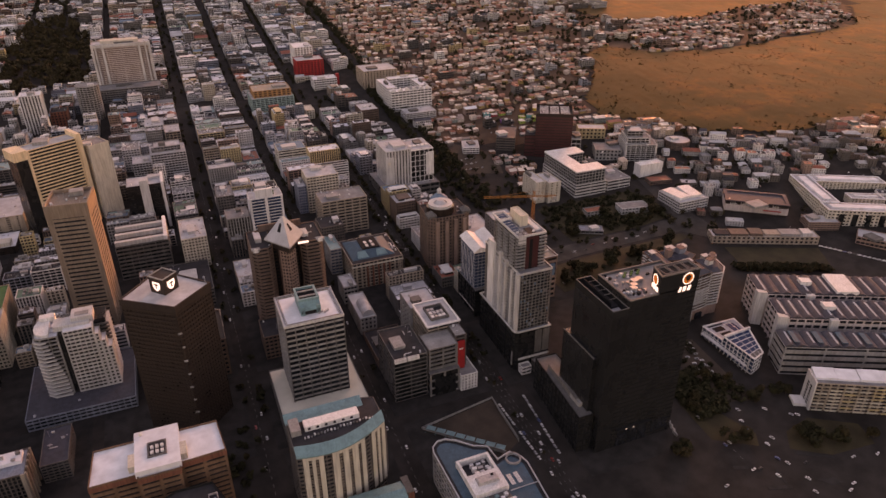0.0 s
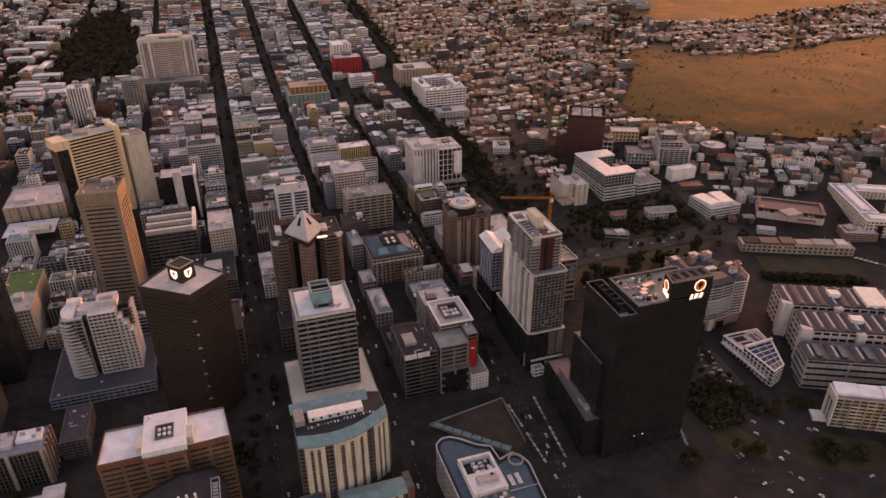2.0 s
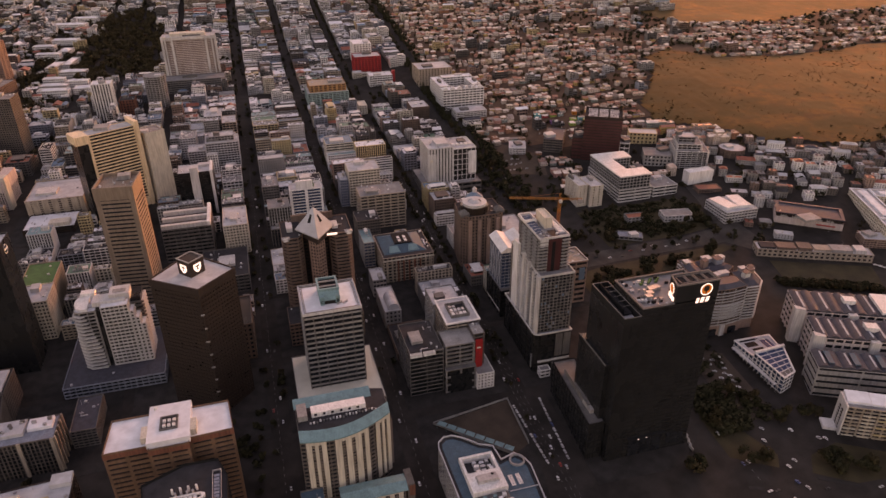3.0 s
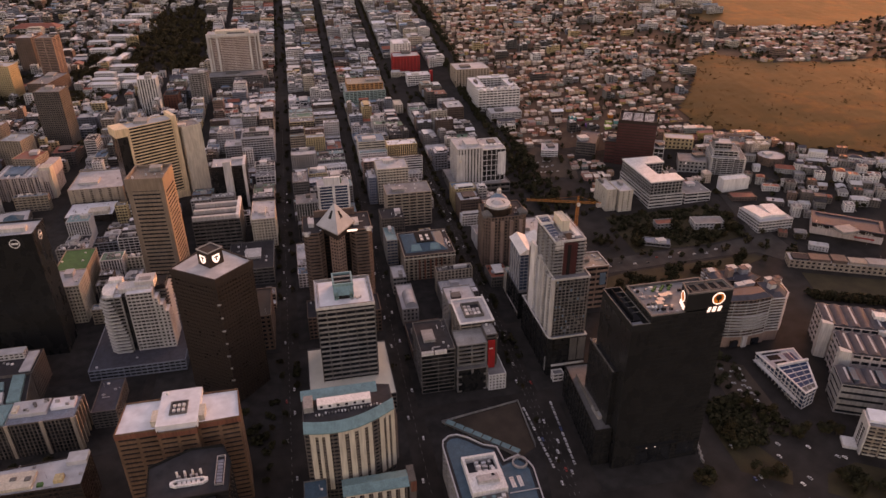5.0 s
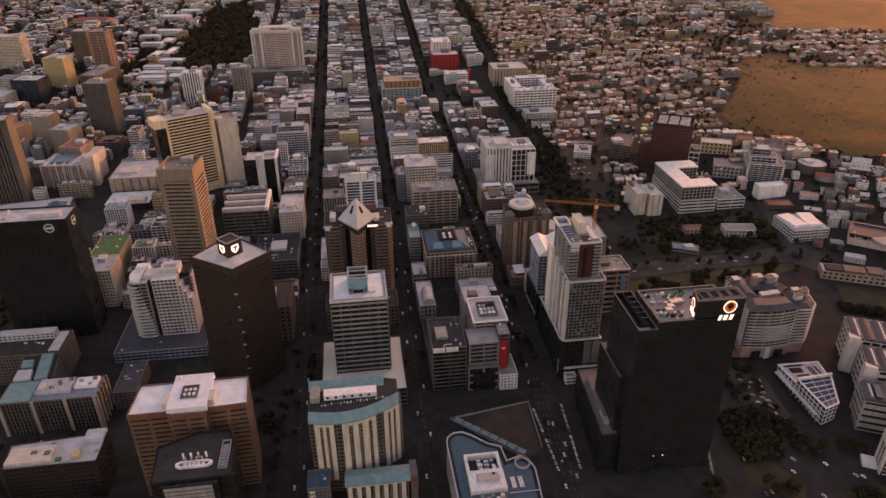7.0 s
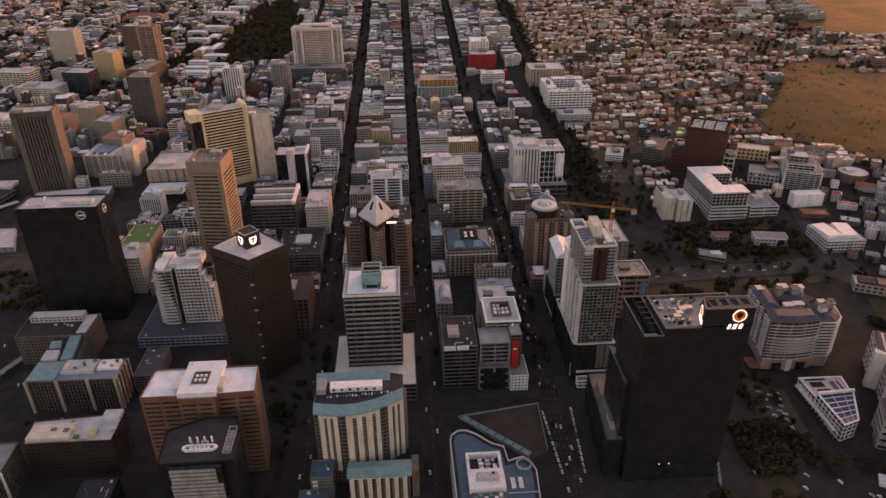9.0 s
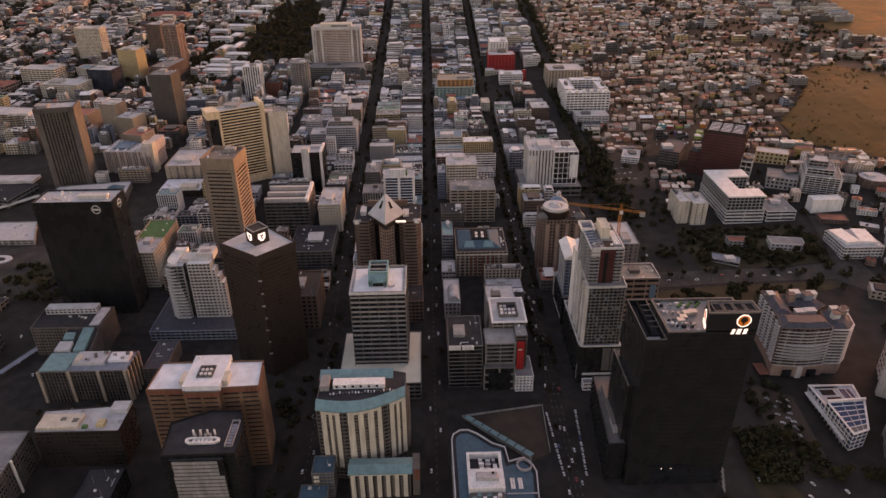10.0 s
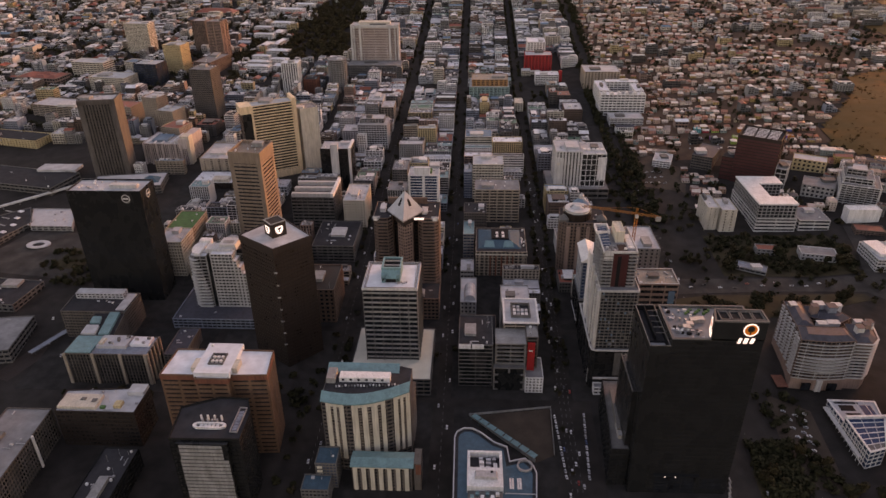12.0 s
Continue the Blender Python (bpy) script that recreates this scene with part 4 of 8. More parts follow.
def teal_roofed_hall():
    p = rect(155, 642, 213, 702)
    root = building("sandstone block with a slate-blue mansard roof and skylights", p, 32, 8, M_TAN, M_GLASS, M_ROOF_D, band=0.35, sp=5, pw=1.4, depth=0.4, parapet=0.5, clutter=0)
    q = rect(158, 650, 207, 698)
    s = Shape()
    s.prism(q, 32.1, 37, True, False, inset(q, 12))
    part("mansard", s, M_ROOF_B, root)
    for x in (166, 188):
        s = Shape()
        s.add([(x - 2, 651.5, 33.1), (x + 11, 651.5, 33.1), (x + 9, 660.5, 36.9), (x, 660.5, 36.9)], [(0, 1, 2, 3)])
        part("skylight", s, M_ROOF_T, root)
    block(root, "roof_light", rect(173, 663, 193, 687), 37, 38.4, M_CHAR)
    for i in range(4):
        block(root, "roof_unit", rect(178 + (i % 2) * 7, 666 + (i // 2) * 8, 181 + (i % 2) * 7, 671 + (i // 2) * 8), 38.4, 39.2, M_WHITE)
    for i in range(9):
        block(root, "pilaster", rect(158 + i * 6.4, 640.6, 159.6 + i * 6.4, 642.2), -2, 27, M_RUST if 1 < i < 7 else M_TAN)
    block(root, "cornice", rect(154.4, 641, 213.6, 642), 28, 29.4, M_CREAM)
    for i in range(10):
        x, y = rand(207, 211), rand(648, 698)
        block(root, "air_handler", rect(x, y, x + 1.5, y + 1.8), 32.1, 33.5, M_WHITE)
    building("grey office block with a teal roof terrace", rect(140, 680, 153, 716), 34, 8, M_CONC, M_GLASS_BLUE, M_ROOF_T, sp=4, clutter=2)
    building("small gabled grey building on the street", rect(138, 618, 153, 645), 20, 4, M_CONC, M_GLASS, M_ROOF_L, sp=4, clutter=3)
    b = building("narrow pale building with an arched gable", rect(139, 560, 156, 610), 16, 4, M_CONC, M_GLASS, M_ROOF_L, sp=4, pw=2, clutter=0)
    s = Shape()
    arc = [(149 + 6 * math.cos(a), 16 + 7 * math.sin(a)) for a in [math.pi * (8 - j) / 8 for j in range(9)]]
    s.add([(x, 564, z) for x, z in arc] + [(x, 590, z) for x, z in arc], [(j, j + 1, 10 + j, 9 + j) for j in range(8)] + [tuple(range(9))])
    part("vaulted_roof", s, M_ROOF_L, b)


def red_strip_offices():
    p = rect(181.5, 481.5, 212.5, 522)
    root = building("concrete office block with a red vertical panel and white-rimmed roof", p, 45.5, 12, M_TAN, M_GLASS, M_ROOF_L, band=0.3, sp=10, pw=0.7, depth=0.6, parapet=0.6, clutter=0)
    s = Shape()
    s.ring(inset(p, -1.0), inset(p, 0.8), 45.4, 46.6)
    part("roof_rim", s, M_WHITE, root)
    s = Shape()
    s.ring(rect(188, 490, 206, 512), rect(189, 491, 205, 511), 45.5, 48.4)
    part("plant_screen", s, M_CONC_D, root)
    block(root, "plant_floor", rect(189, 491, 205, 511), 45.5, 45.7, M_ROOF_D)
    for i in range(10):
        x, y = 190 + (i % 4) * 3.7, 492.5 + (i // 4) * 6.2
        block(root, "air_handler", rect(x, y, x + 2.6, y + rand(3, 4.8)), 45.7, 47.6, random.choice((M_WHITE, M_METAL, M_ROOF_L)))
    # stepped lower storeys with deep open terraces
    building("", rect(171.5, 451, 200, 481.2), 17, 3, M_CONC_M, M_GLASS_BLACK, M_CONC_D, band=0.18, sp=15, pw=1.8, depth=1.2, root=root, clutter=0, parapet=0.6)
    building("", rect(173, 457, 200.5, 481.3), 39, 5, M_CONC_M, M_GLASS_BLACK, M_CONC, z0=17.1, band=0.24, sp=11.5, pw=1.0, depth=1.8, root=root, clutter=0, parapet=0.9)
    building("", rect(200.7, 463, 211.5, 481.3), 43, 12, M_CONC_B, M_GLASS_BLACK, M_CONC, band=0.24, sp=11, pw=0.6, depth=1.4, root=root, clutter=3, big=False, parapet=0.6)
    block(root, "entrance_glass", rect(176, 450.4, 196, 450.9), ground_z(185, 450), 12, M_GLASS_BLACK)
    block(root, "red_panel", rect(202, 459.6, 208.6, 461), 6, 39, M_RED, "tall red cladding panel")
    block(root, "sign_bar", rect(203.2, 459.3, 206.6, 459.6), 30, 31.2, M_WHITE)
    building("", rect(200.3, 448, 216.5, 478), 8.6, 5, M_WHITE, M_GLASS, M_ROOF_G, band=0.45, sp=3, pw=1.5, root=root, clutter=0)
    building("grey metal-clad warehouse block", rect(180, 524, 208, 556), 40, 9, M_CONC, M_GLASS, M_ROOF_L, sp=6, pw=3, clutter=2)
    b = building("dark-roofed office block with glazed bands and white frames", rect(140, 455.5, 170.6, 503), 38.5, 11, M_CONC_D, M_GLASS_BLACK, M_ROOF_D, band=0.2, sp=15, pw=0.5, depth=0.5, parapet=1.0, clutter=10)
    for x in (140.2, 152):
        s = Shape()
        s.ring([(x, 453), (x + 10.5, 453), (x + 10.5, 455.4), (x, 455.4)], [(x + 0.6, 453.6), (x + 9.9, 453.6), (x + 9.9, 455.3), (x + 0.6, 455.3)], 36.5, 40)
        part("roof_frame", s, M_WHITE, b)
    building("low grey link block with paved yard", rect(140, 506, 176, 556), 3, 3, M_BRICK, M_GLASS, M_ROOF_D, sp=5, clutter=3)


def twin_stage_tower():
    """The apartment tower with a setback upper stage and its dark podium."""
    g = ground_z(260, 450) - 1
    root = thing("apartment_tower", 274, 490, g, "pale apartment tower with balconies, setback top and dark podium", "building")
    pod = [(257.6, 461), (258.6, 457.6), (261.5, 456), (294.5, 456), (294.5, 532), (257.6, 532)]
    building("", pod, 34.4, 6, M_CHAR, M_GLASS_BLACK, M_CONC_D, z0=g, band=0.12, sp=14, pw=0.8, root=root, clutter=0, parapet=0.8)
    s = Shape()
    s.ring(inset(pod, -0.5), inset(pod, 0.8), 34.6, 36)
    part("podium_edge", s, M_OFFWHITE, root)
    block(root, "shop_lintel", rect(262, 454.6, 294, 456), 4, 5.6, M_OFFWHITE)
    # pale concrete colour replaces the light of this corner pane
    block(root, "lit_corner_pane", rect(257.2, 459, 257.6, 461), -3, 12, M_CONC)
    for x in (279, 287):
        block(root, "podium_panel", rect(x, 455.6, x + 7, 455.95), 8, 33, M_CONC_D)
    block(root, "pool_terrace", rect(264, 456.6, 292, 459), 34.5, 34.8, M_SHEET_B)
    # lower stage: a gridded front, and slabs with balconies down its long side
    low = rect(261, 459.5, 294, 530)
    building("", low, 94, 18, M_CONC_M, M_GLASS, M_ROOF_G, z0=34.5, band=0.14, sp=3.6, pw=0.38, depth=1.3, root=root, clutter=3, big=False)
    fh = (94 - 34.5) / 18
    for i in range(18):
        z = 34.5 + i * fh
        for k in range(9):
            x = 262 + k * 3.6
            if random.random() < 0.25:
                block(root, "window_panel", rect(x + random.choice((0, 1.4)), 459.55, x + 1.5 + random.choice((0, 1.4)), 460.2), z + 0.6, z + fh, random.choice((M_BLUEGREY, M_SHEET_B, M_CONC_M, M_CONC_D, M_CONC_D)))
    for y, d, top in ((459.2, 4.5, 95.5), (470, 3.4, 94), (482, 3.4, 98), (493, 4.5, 101), (508, 12, 104)):
        block(root, "white_panel", rect(258.8, y, 261.4, y + d), 34.5, top, M_WHITE if y > 500 else M_OFFWHITE)
    for y, d in ((463.8, 6), (473.6, 8), (485.6, 7.2), (497.8, 9.8)):
        for i in range(18):
            block(root, "side_balcony", rect(259.6, y, 261.3, y + d), 34.6 + i * fh, 35.7 + i * fh, M_CONC if y < 480 else M_OFFWHITE)
    s = Shape()
    s.ring(inset(low, -0.3), inset(low, 0.4), 94, 96)
    part("stage_edge", s, M_OFFWHITE, root)
    # upper stage
    up = rect(262, 468.5, 290, 514.5)
    building("", up, 127, 10, M_CONC_M, M_GLASS, M_ROOF_G, z0=94.2, band=0.28, sp=3.8, pw=0.5, depth=0.6, root=root, clutter=4, big=False)
    uh = (127 - 94.2) / 10
    block(root, "maroon_recess", rect(270.4, 468.1, 283.2, 470), 94.3, 126, M_MAROON)
    block(root, "recess_slot", rect(274, 467.8, 277, 468.2), 94.3, 124, M_CHAR)
    for i in range(10):
        z = 94.4 + i * uh
        block(root, "corner_balcony", rect(261, 467.3, 270, 469.5), z, z + 1.0, M_CONC)
        block(root, "corner_balcony", rect(283.4, 467.3, 291, 472), z, z + 1.0, M_CONC)
        for y in (474, 486, 498):
            block(root, "corner_balcony", rect(260.6, y, 262.2, y + 8), z, z + 1.0, M_CONC)
    block(root, "crown_frame", rect(262.4, 467.6, 270, 468.4), 120, 127.8, M_OFFWHITE)
    s = Shape()
    s.ring(inset(up, -0.4), inset(up, 0.5), 127, 129)
    part("roof_edge", s, M_OFFWHITE, root)
    s = Shape()
    s.ring(rect(260, 500, 272, 516), rect(261, 501, 271, 515), 129, 131.6)
    part("roof_frame", s, M_WHITE, root)
    s = Shape()
    s.add([(262, 480, 127.4), (270, 480, 128.2), (270, 512, 131), (262, 512, 130)], [(0, 1, 2, 3)])
    part("sloping_glass", s, M_GLASS_BLUE, root)
    for i in range(7):
        s = Shape()
        s.tube((262, 482 + i * 4.6, 127.8 + i * 0.36), (270, 482 + i * 4.6, 128.6 + i * 0.36), 0.18, 4)
        part("glazing_bar", s, M_OFFWHITE, root)
    lift = rect(274.5, 488, 282, 508)
    block(root, "lift_room", lift, 127, 137, M_CREAM_L)
    s = Shape()
    s.ring(inset(lift, -0.2), inset(lift, 0.5), 137, 137.8)
    part("lift_parapet", s, M_CREAM_L, root)
    for i in range(6):
        block(root, "roof_light", rect(284, 476 + i * 4.4, 289, 479.6 + i * 4.4), 127, 128.4, M_WHITE)
    block(root, "roof_pit", rect(275, 472, 282.6, 484), 127, 127.3, M_BRICK_D)
    for i in range(14):
        x, y = rand(263, 273), rand(471, 480)
        block(root, "roof_unit", rect(x, y, x + rand(0.8, 2), y + rand(0.8, 2)), 127, 127 + rand(0.8, 2.4), random.choice((M_METAL, M_CONC_M, M_WHITE)))
    building("white-fronted shop kiosk at the tower's foot", rect(262, 447, 272, 454), 0, 2, M_WHITE, M_GLASS, M_ROOF_G, sp=4, clutter=0, name="shop")
    building("low grey shop range with a flat roof", rect(275, 436, 293, 453), 3, 2, M_CONC_D, M_GLASS_BLACK, M_CONC_M, sp=6, clutter=2, name="shop")
    k = building("blue glass block with a pale folded roof over a black podium", rect(258.6, 546.5, 287, 590), 28, 6, M_CHAR, M_GLASS_BLACK, M_CONC_D, sp=9, pw=0.6, band=0.12, clutter=0, parapet=0.8)
    building("", rect(260.5, 553, 286, 588), 70, 11, M_BLUEGREY, M_GLASS_BLUE, M_ROOF_G, z0=28.1, sp=4.2, pw=0.4, band=0.16, depth=0.5, root=k, clutter=0, parapet=0.4)
    for i in range(4):
        s = Shape()
        y = 554 + i * 8
        s.tube((260.2, y, 30), (260.2, y + 7.6, 68), 0.3, 4)
        s.tube((260.2, y + 7.6, 30), (260.2, y, 68), 0.3, 4)
        part("lattice_brace", s, M_PALE, k)
    for x0, x1, z0, z1 in ((259, 267, 71, 76), (267, 276, 76, 72), (276, 287, 72, 77)):
        s = Shape()
        s.add([(x0, 552, z0), (x1, 552, z1), (x1, 589, z1 + 2), (x0, 589, z0 + 2), (x0, 552, 70), (x1, 552, 70)], [(0, 1, 2, 3), (4, 5, 1, 0)])
        part("folded_roof", s, M_WHITE, k)
    # the sill's lit look comes from its off-white colour
    block(k, "lit_sill", rect(257.8, 548, 258.5, 586), 4, 4.6, M_OFFWHITE)
    building("plain grey block with a flat metal roof", rect(322, 604, 350, 658), 58, 14, M_CONC_M, M_GLASS, M_ROOF_L, sp=6, pw=3.4, clutter=3)
    k = building("brown block with wide dark windows and a roof terrace", rect(318, 550, 357, 580), 47, 8, M_PINK, M_GLASS_BLACK, M_TAN, sp=13, pw=1.2, clutter=12, parapet=1.5)
    block(k, "blue_panel", rect(348, 548.6, 354, 550), 26, 40, M_SHEET_B)
    s = Shape()
    s.ring(rect(317.6, 549.6, 357.4, 580.4), rect(318.4, 550.4, 356.6, 579.6), 48.5, 49)
    part("parapet_cap", s, M_OFFWHITE, k)
    building("curved-roof low market building", rect(290, 548, 318, 590), 26, 6, M_CONC_M, M_GLASS, M_ROOF_L, sp=4, clutter=4)


def lattice(shape, p, q, w, r=0.16, bay=3.0):
    """A square trussed beam from p to q."""
    p, q = Vector(p), Vector(q)
    d = (q - p).normalized()
    up = Vector((0, 0, 1)) if abs(d.z) < 0.9 else Vector((1, 0, 0))
    a = d.cross(up).normalized() * w / 2
    b = d.cross(a).normalized() * w / 2
    corners = [a + b, a - b, -a - b, -a + b]
    for c in corners:
        shape.tube(p + c, q + c, r, 4)
    n = max(1, int((q - p).length / bay))
    for i in range(n):
        s, e = p + (q - p) * i / n, p + (q - p) * (i + 1) / n
        for j in range(4):
            shape.tube(s + corners[j], e + corners[(j + 1) % 4], r * 0.7, 3)


def tower_crane():
    z, x, y = 95, 292, 497
    root = thing("tower_crane", x, y, z, "orange lattice tower crane on the apartment tower's lower roof", "crane")
    s = Shape()
    s.box(x - 1.8, y - 2, z - 1, x + 1.8, y + 2, z + 0.6)
    part("base_frame", s, M_CONC_D, root)
    s = Shape()
    lattice(s, (x, y, z + 0.5), (x, y, 149), 2.0, 0.2)
    part("mast", s, M_CRANE, root)
    s = Shape()
    lattice(s, (x, y, 150.5), (x - 43, y + 15, 150.5), 1.4, 0.17)
    part("jib", s, M_CRANE, root)
    s = Shape()
    lattice(s, (x, y, 150.5), (x + 19, y - 6.8, 150.5), 1.4, 0.17)
    part("counter_jib", s, M_CRANE, root)
    s = Shape()
    s.box(x + 15, y - 8, 147, x + 19, y - 4.8, 150.6)
    part("counterweight", s, M_CONC, root)
    s = Shape()
    s.box(x - 1.3, y - 3, 147.5, x + 1.2, y - 1, 150.2)
    part("cab", s, M_OFFWHITE, root)
    s = Shape()
    lattice(s, (x, y, 149.5), (x, y, 156), 1.3, 0.15)
    part("apex", s, M_CRANE, root)
    for ex, ey in ((x - 30, y + 10.5), (x + 17, y - 6)):
        s = Shape()
        s.tube((x, y, 156), (ex, ey, 151.2), 0.12, 4)
        part("tie_bar", s, M_CRANE, root)


def ring_poly(cx, cy, r, n=24, sq=1.0):
    return [(cx + r * math.cos(2 * math.pi * i / n), cy + sq * r * math.sin(2 * math.pi * i / n)) for i in range(n)]


def round_crowned_tower():
    g = ground_z(268, 660) - 1
    p = [(248, 655), (256, 648), (292, 648), (300, 656), (300, 690), (252, 690)]
    root = building("brown stepped tower with a round crown and blue dome", p, 66, 16, M_BRICK, M_GLASS, M_ROOF_D, band=0.45, sp=4, pw=1.8, depth=0.4, clutter=6, big=False)
    s = Shape()
    s.prism(ring_poly(269, 667, 16), 66, 74)
    part("drum", s, M_GLASS_BRONZE, root)
    s = Shape()
    s.ring(ring_poly(269, 667, 14), ring_poly(269, 667, 8), 74, 77)
    part("crown_ring", s, M_OFFWHITE, root, "pale round crown ring")
    s = Shape()
    s.prism(ring_poly(269, 667, 9.2), 74, 80, True, False, ring_poly(269, 667, 3))
    part("cone", s, M_ROOF_L, root)
    s = Shape()
    s.prism(ring_poly(276, 688, 13, 10), 66, 74, True, False, ring_poly(276, 688, 9.5, 10))
    s.prism(ring_poly(276, 688, 9.5, 10), 74, 79, True, False, ring_poly(276, 688, 3, 10))
    part("dome", s, M_SHEET_B, root)
    s = Shape()
    s.prism(ring_poly(276, 688, 2.6, 8), 79, 83, True, False)
    s.prism(ring_poly(276, 688, 3, 8), 83, 86, True, False, ring_poly(276, 688, 0.3, 8))
    part("lantern", s, M_OFFWHITE, root)
    for x, y in ((253, 656), (295, 656)):
        q = turned(x, y, 10, 10, 0)
        s = Shape()
        s.prism(q, 66, 69, True, True)
        s.prism(inset(q, -0.6), 69, 74, True, False, inset(q, 4.8))
        part("corner_turret", s, M_CONC_D, root)
    for i in range(4):
        block(root, "facade_pier", rect(256 + i * 11, 646, 260 + i * 11, 648), g, 62, M_PINK)
    building("low white-roofed block with a pergola", rect(300, 662, 338, 712), 30, 7, M_CONC, M_GLASS, M_ROOF_L, sp=5, clutter=8)
    building("flat-roofed pale render block with roof plant", rect(252, 694, 298, 722), 22, 5, M_OFFWHITE, M_GLASS, M_ROOF_G, sp=5, clutter=9)


def curved_apartments():
    g = ground_z(460, 470) - 1
    root = thing("apartment_block", 478, 485, g, "tan apartment complex with white balconies and slate-grey roofs", "building")
    wings = (([(441, 462), (466, 459), (488, 461), (488, 482), (446, 484)], 46, M_PINK), ([(446, 484.2), (462, 484), (466, 526), (450, 527)], 45, M_PINK), ([(488.4, 463), (503, 462), (511, 470), (516, 492), (492, 494)], 43, M_PINK), ([(466.5, 506), (492, 497), (505, 505), (495, 526), (467, 526)], 41, M_TAN))
    base = g + 13
    for p, z, m in wings:
        block(root, "stone_base", inset(p, -0.3), g, base, M_PINK)
        building("", p, z, 12, M_BRICK, M_GLASS, M_SLATE, z0=base, band=0.14, sp=4.2, pw=0.5, depth=1.1, parapet=0.5, root=root, clutter=2, big=False)
        s = Shape()
        s.prism(inset(p, 0.8), z + 0.05, z + 3.4, True, False, inset(p, 6))
        part("slate_roof", s, M_SLATE, root)
    block(root, "court_floor", rect(466, 484, 491, 505), g, 20, M_CONC_D)
    fh = (46 - base) / 12
    front = [(441 + 47 * t, 462 - 3 * math.sin(math.pi * t) - t) for t in [k / 10 for k in range(11)]]
    for i in range(12):
        z = base + i * fh
        bow = 2.8 if 3 <= i <= 7 else 0.5
        arc = [(x, y - bow * (0.3 + 0.7 * math.sin(math.pi * k / 10) if i in (3, 4, 5, 6, 7) else 1)) for k, (x, y) in enumerate(front)]
        s = Shape()
        s.prism(arc + [(x, y + 0.4) for x, y in reversed(front)], z - 0.1, z + 0.45, True, True)
        part("balcony", s, M_OFFWHITE, root)
        s = Shape()
        s.prism([(488.5, 461.4), (503.4, 460.4), (512.4, 469), (517.4, 491), (516, 491.4), (511, 470.2), (503, 462.2), (488.6, 463)], z - 0.1, z + 0.5, True, True)
        part("balcony", s, M_OFFWHITE, root)
        for y in (466, 474):
            s = Shape()
            s.box(440.2 + (y - 462) * 0.23, y, z - 0.1, 443 + (y - 462) * 0.23, y + 6, z + 0.9)
            part("balcony", s, M_OFFWHITE, root)
        for y in (487, 497, 507, 517):
            s = Shape()
            s.box(445 + (y - 484) * 0.095, y, z - 0.1, 447.2 + (y - 484) * 0.095, y + 6.5, z + 0.9)
            part("balcony", s, M_OFFWHITE, root)
    for x in (446, 459, 472, 486):
        s = Shape()
        s.tube((x, 459.3 + 0.004 * (x - 465) ** 2 - 1.2, base), (x, 459.3 + 0.004 * (x - 465) ** 2 - 1.2, 46), 0.3, 5)
        part("balcony_post", s, M_OFFWHITE, root)
    for x in (450, 473):
        block(root, "arched_shop_window", rect(x, 457.2, x + 8, 459), g + 2, g + 9, M_GLASS)
    block(root, "base_panel", rect(462.5, 457.0, 467.5, 459), g, base, M_OFFWHITE)
    block(root, "shop_awning", rect(430, 459, 440, 476), g + 3.4, g + 4, M_RUST, "dark red canopy over the corner terrace")
    for x, y in ((431, 460), (439, 460), (431, 475)):
        block(root, "awning_post", rect(x, y, x + 0.4, y + 0.4), g, g + 3.4, M_CHAR)
    for x, y, w, d, h, m in ((451, 496, 9, 6, 1.4, M_WHITE), (494, 474, 6, 6, 8, M_OFFWHITE), (503, 480, 6, 6, 7, M_PINK), (508, 484, 5, 6, 7, M_WHITE), (498, 486, 7, 5, 6, M_CONC), (466, 486, 8, 6, 3, M_PALE), (476, 488, 10, 6, 2.4, M_PALE), (484, 508, 8, 8, 7, M_BLUEGREY), (474, 514, 9, 7, 6, M_BLUEGREY), (469, 508, 6, 6, 8, M_PINK), (491, 514, 8, 6, 5, M_OFFWHITE), (452, 514, 6, 7, 5, M_TAN)):
        block(root, "rooftop_room", rect(x, y, x + w, y + d), 40, 44 + h * 0.9, m)
        block(root, "room_roof", rect(x - 0.4, y - 0.4, x + w + 0.4, y + d + 0.4), 44 + h * 0.9, 44.4 + h * 0.9, M_SLATE if h > 6 else M_OFFWHITE)


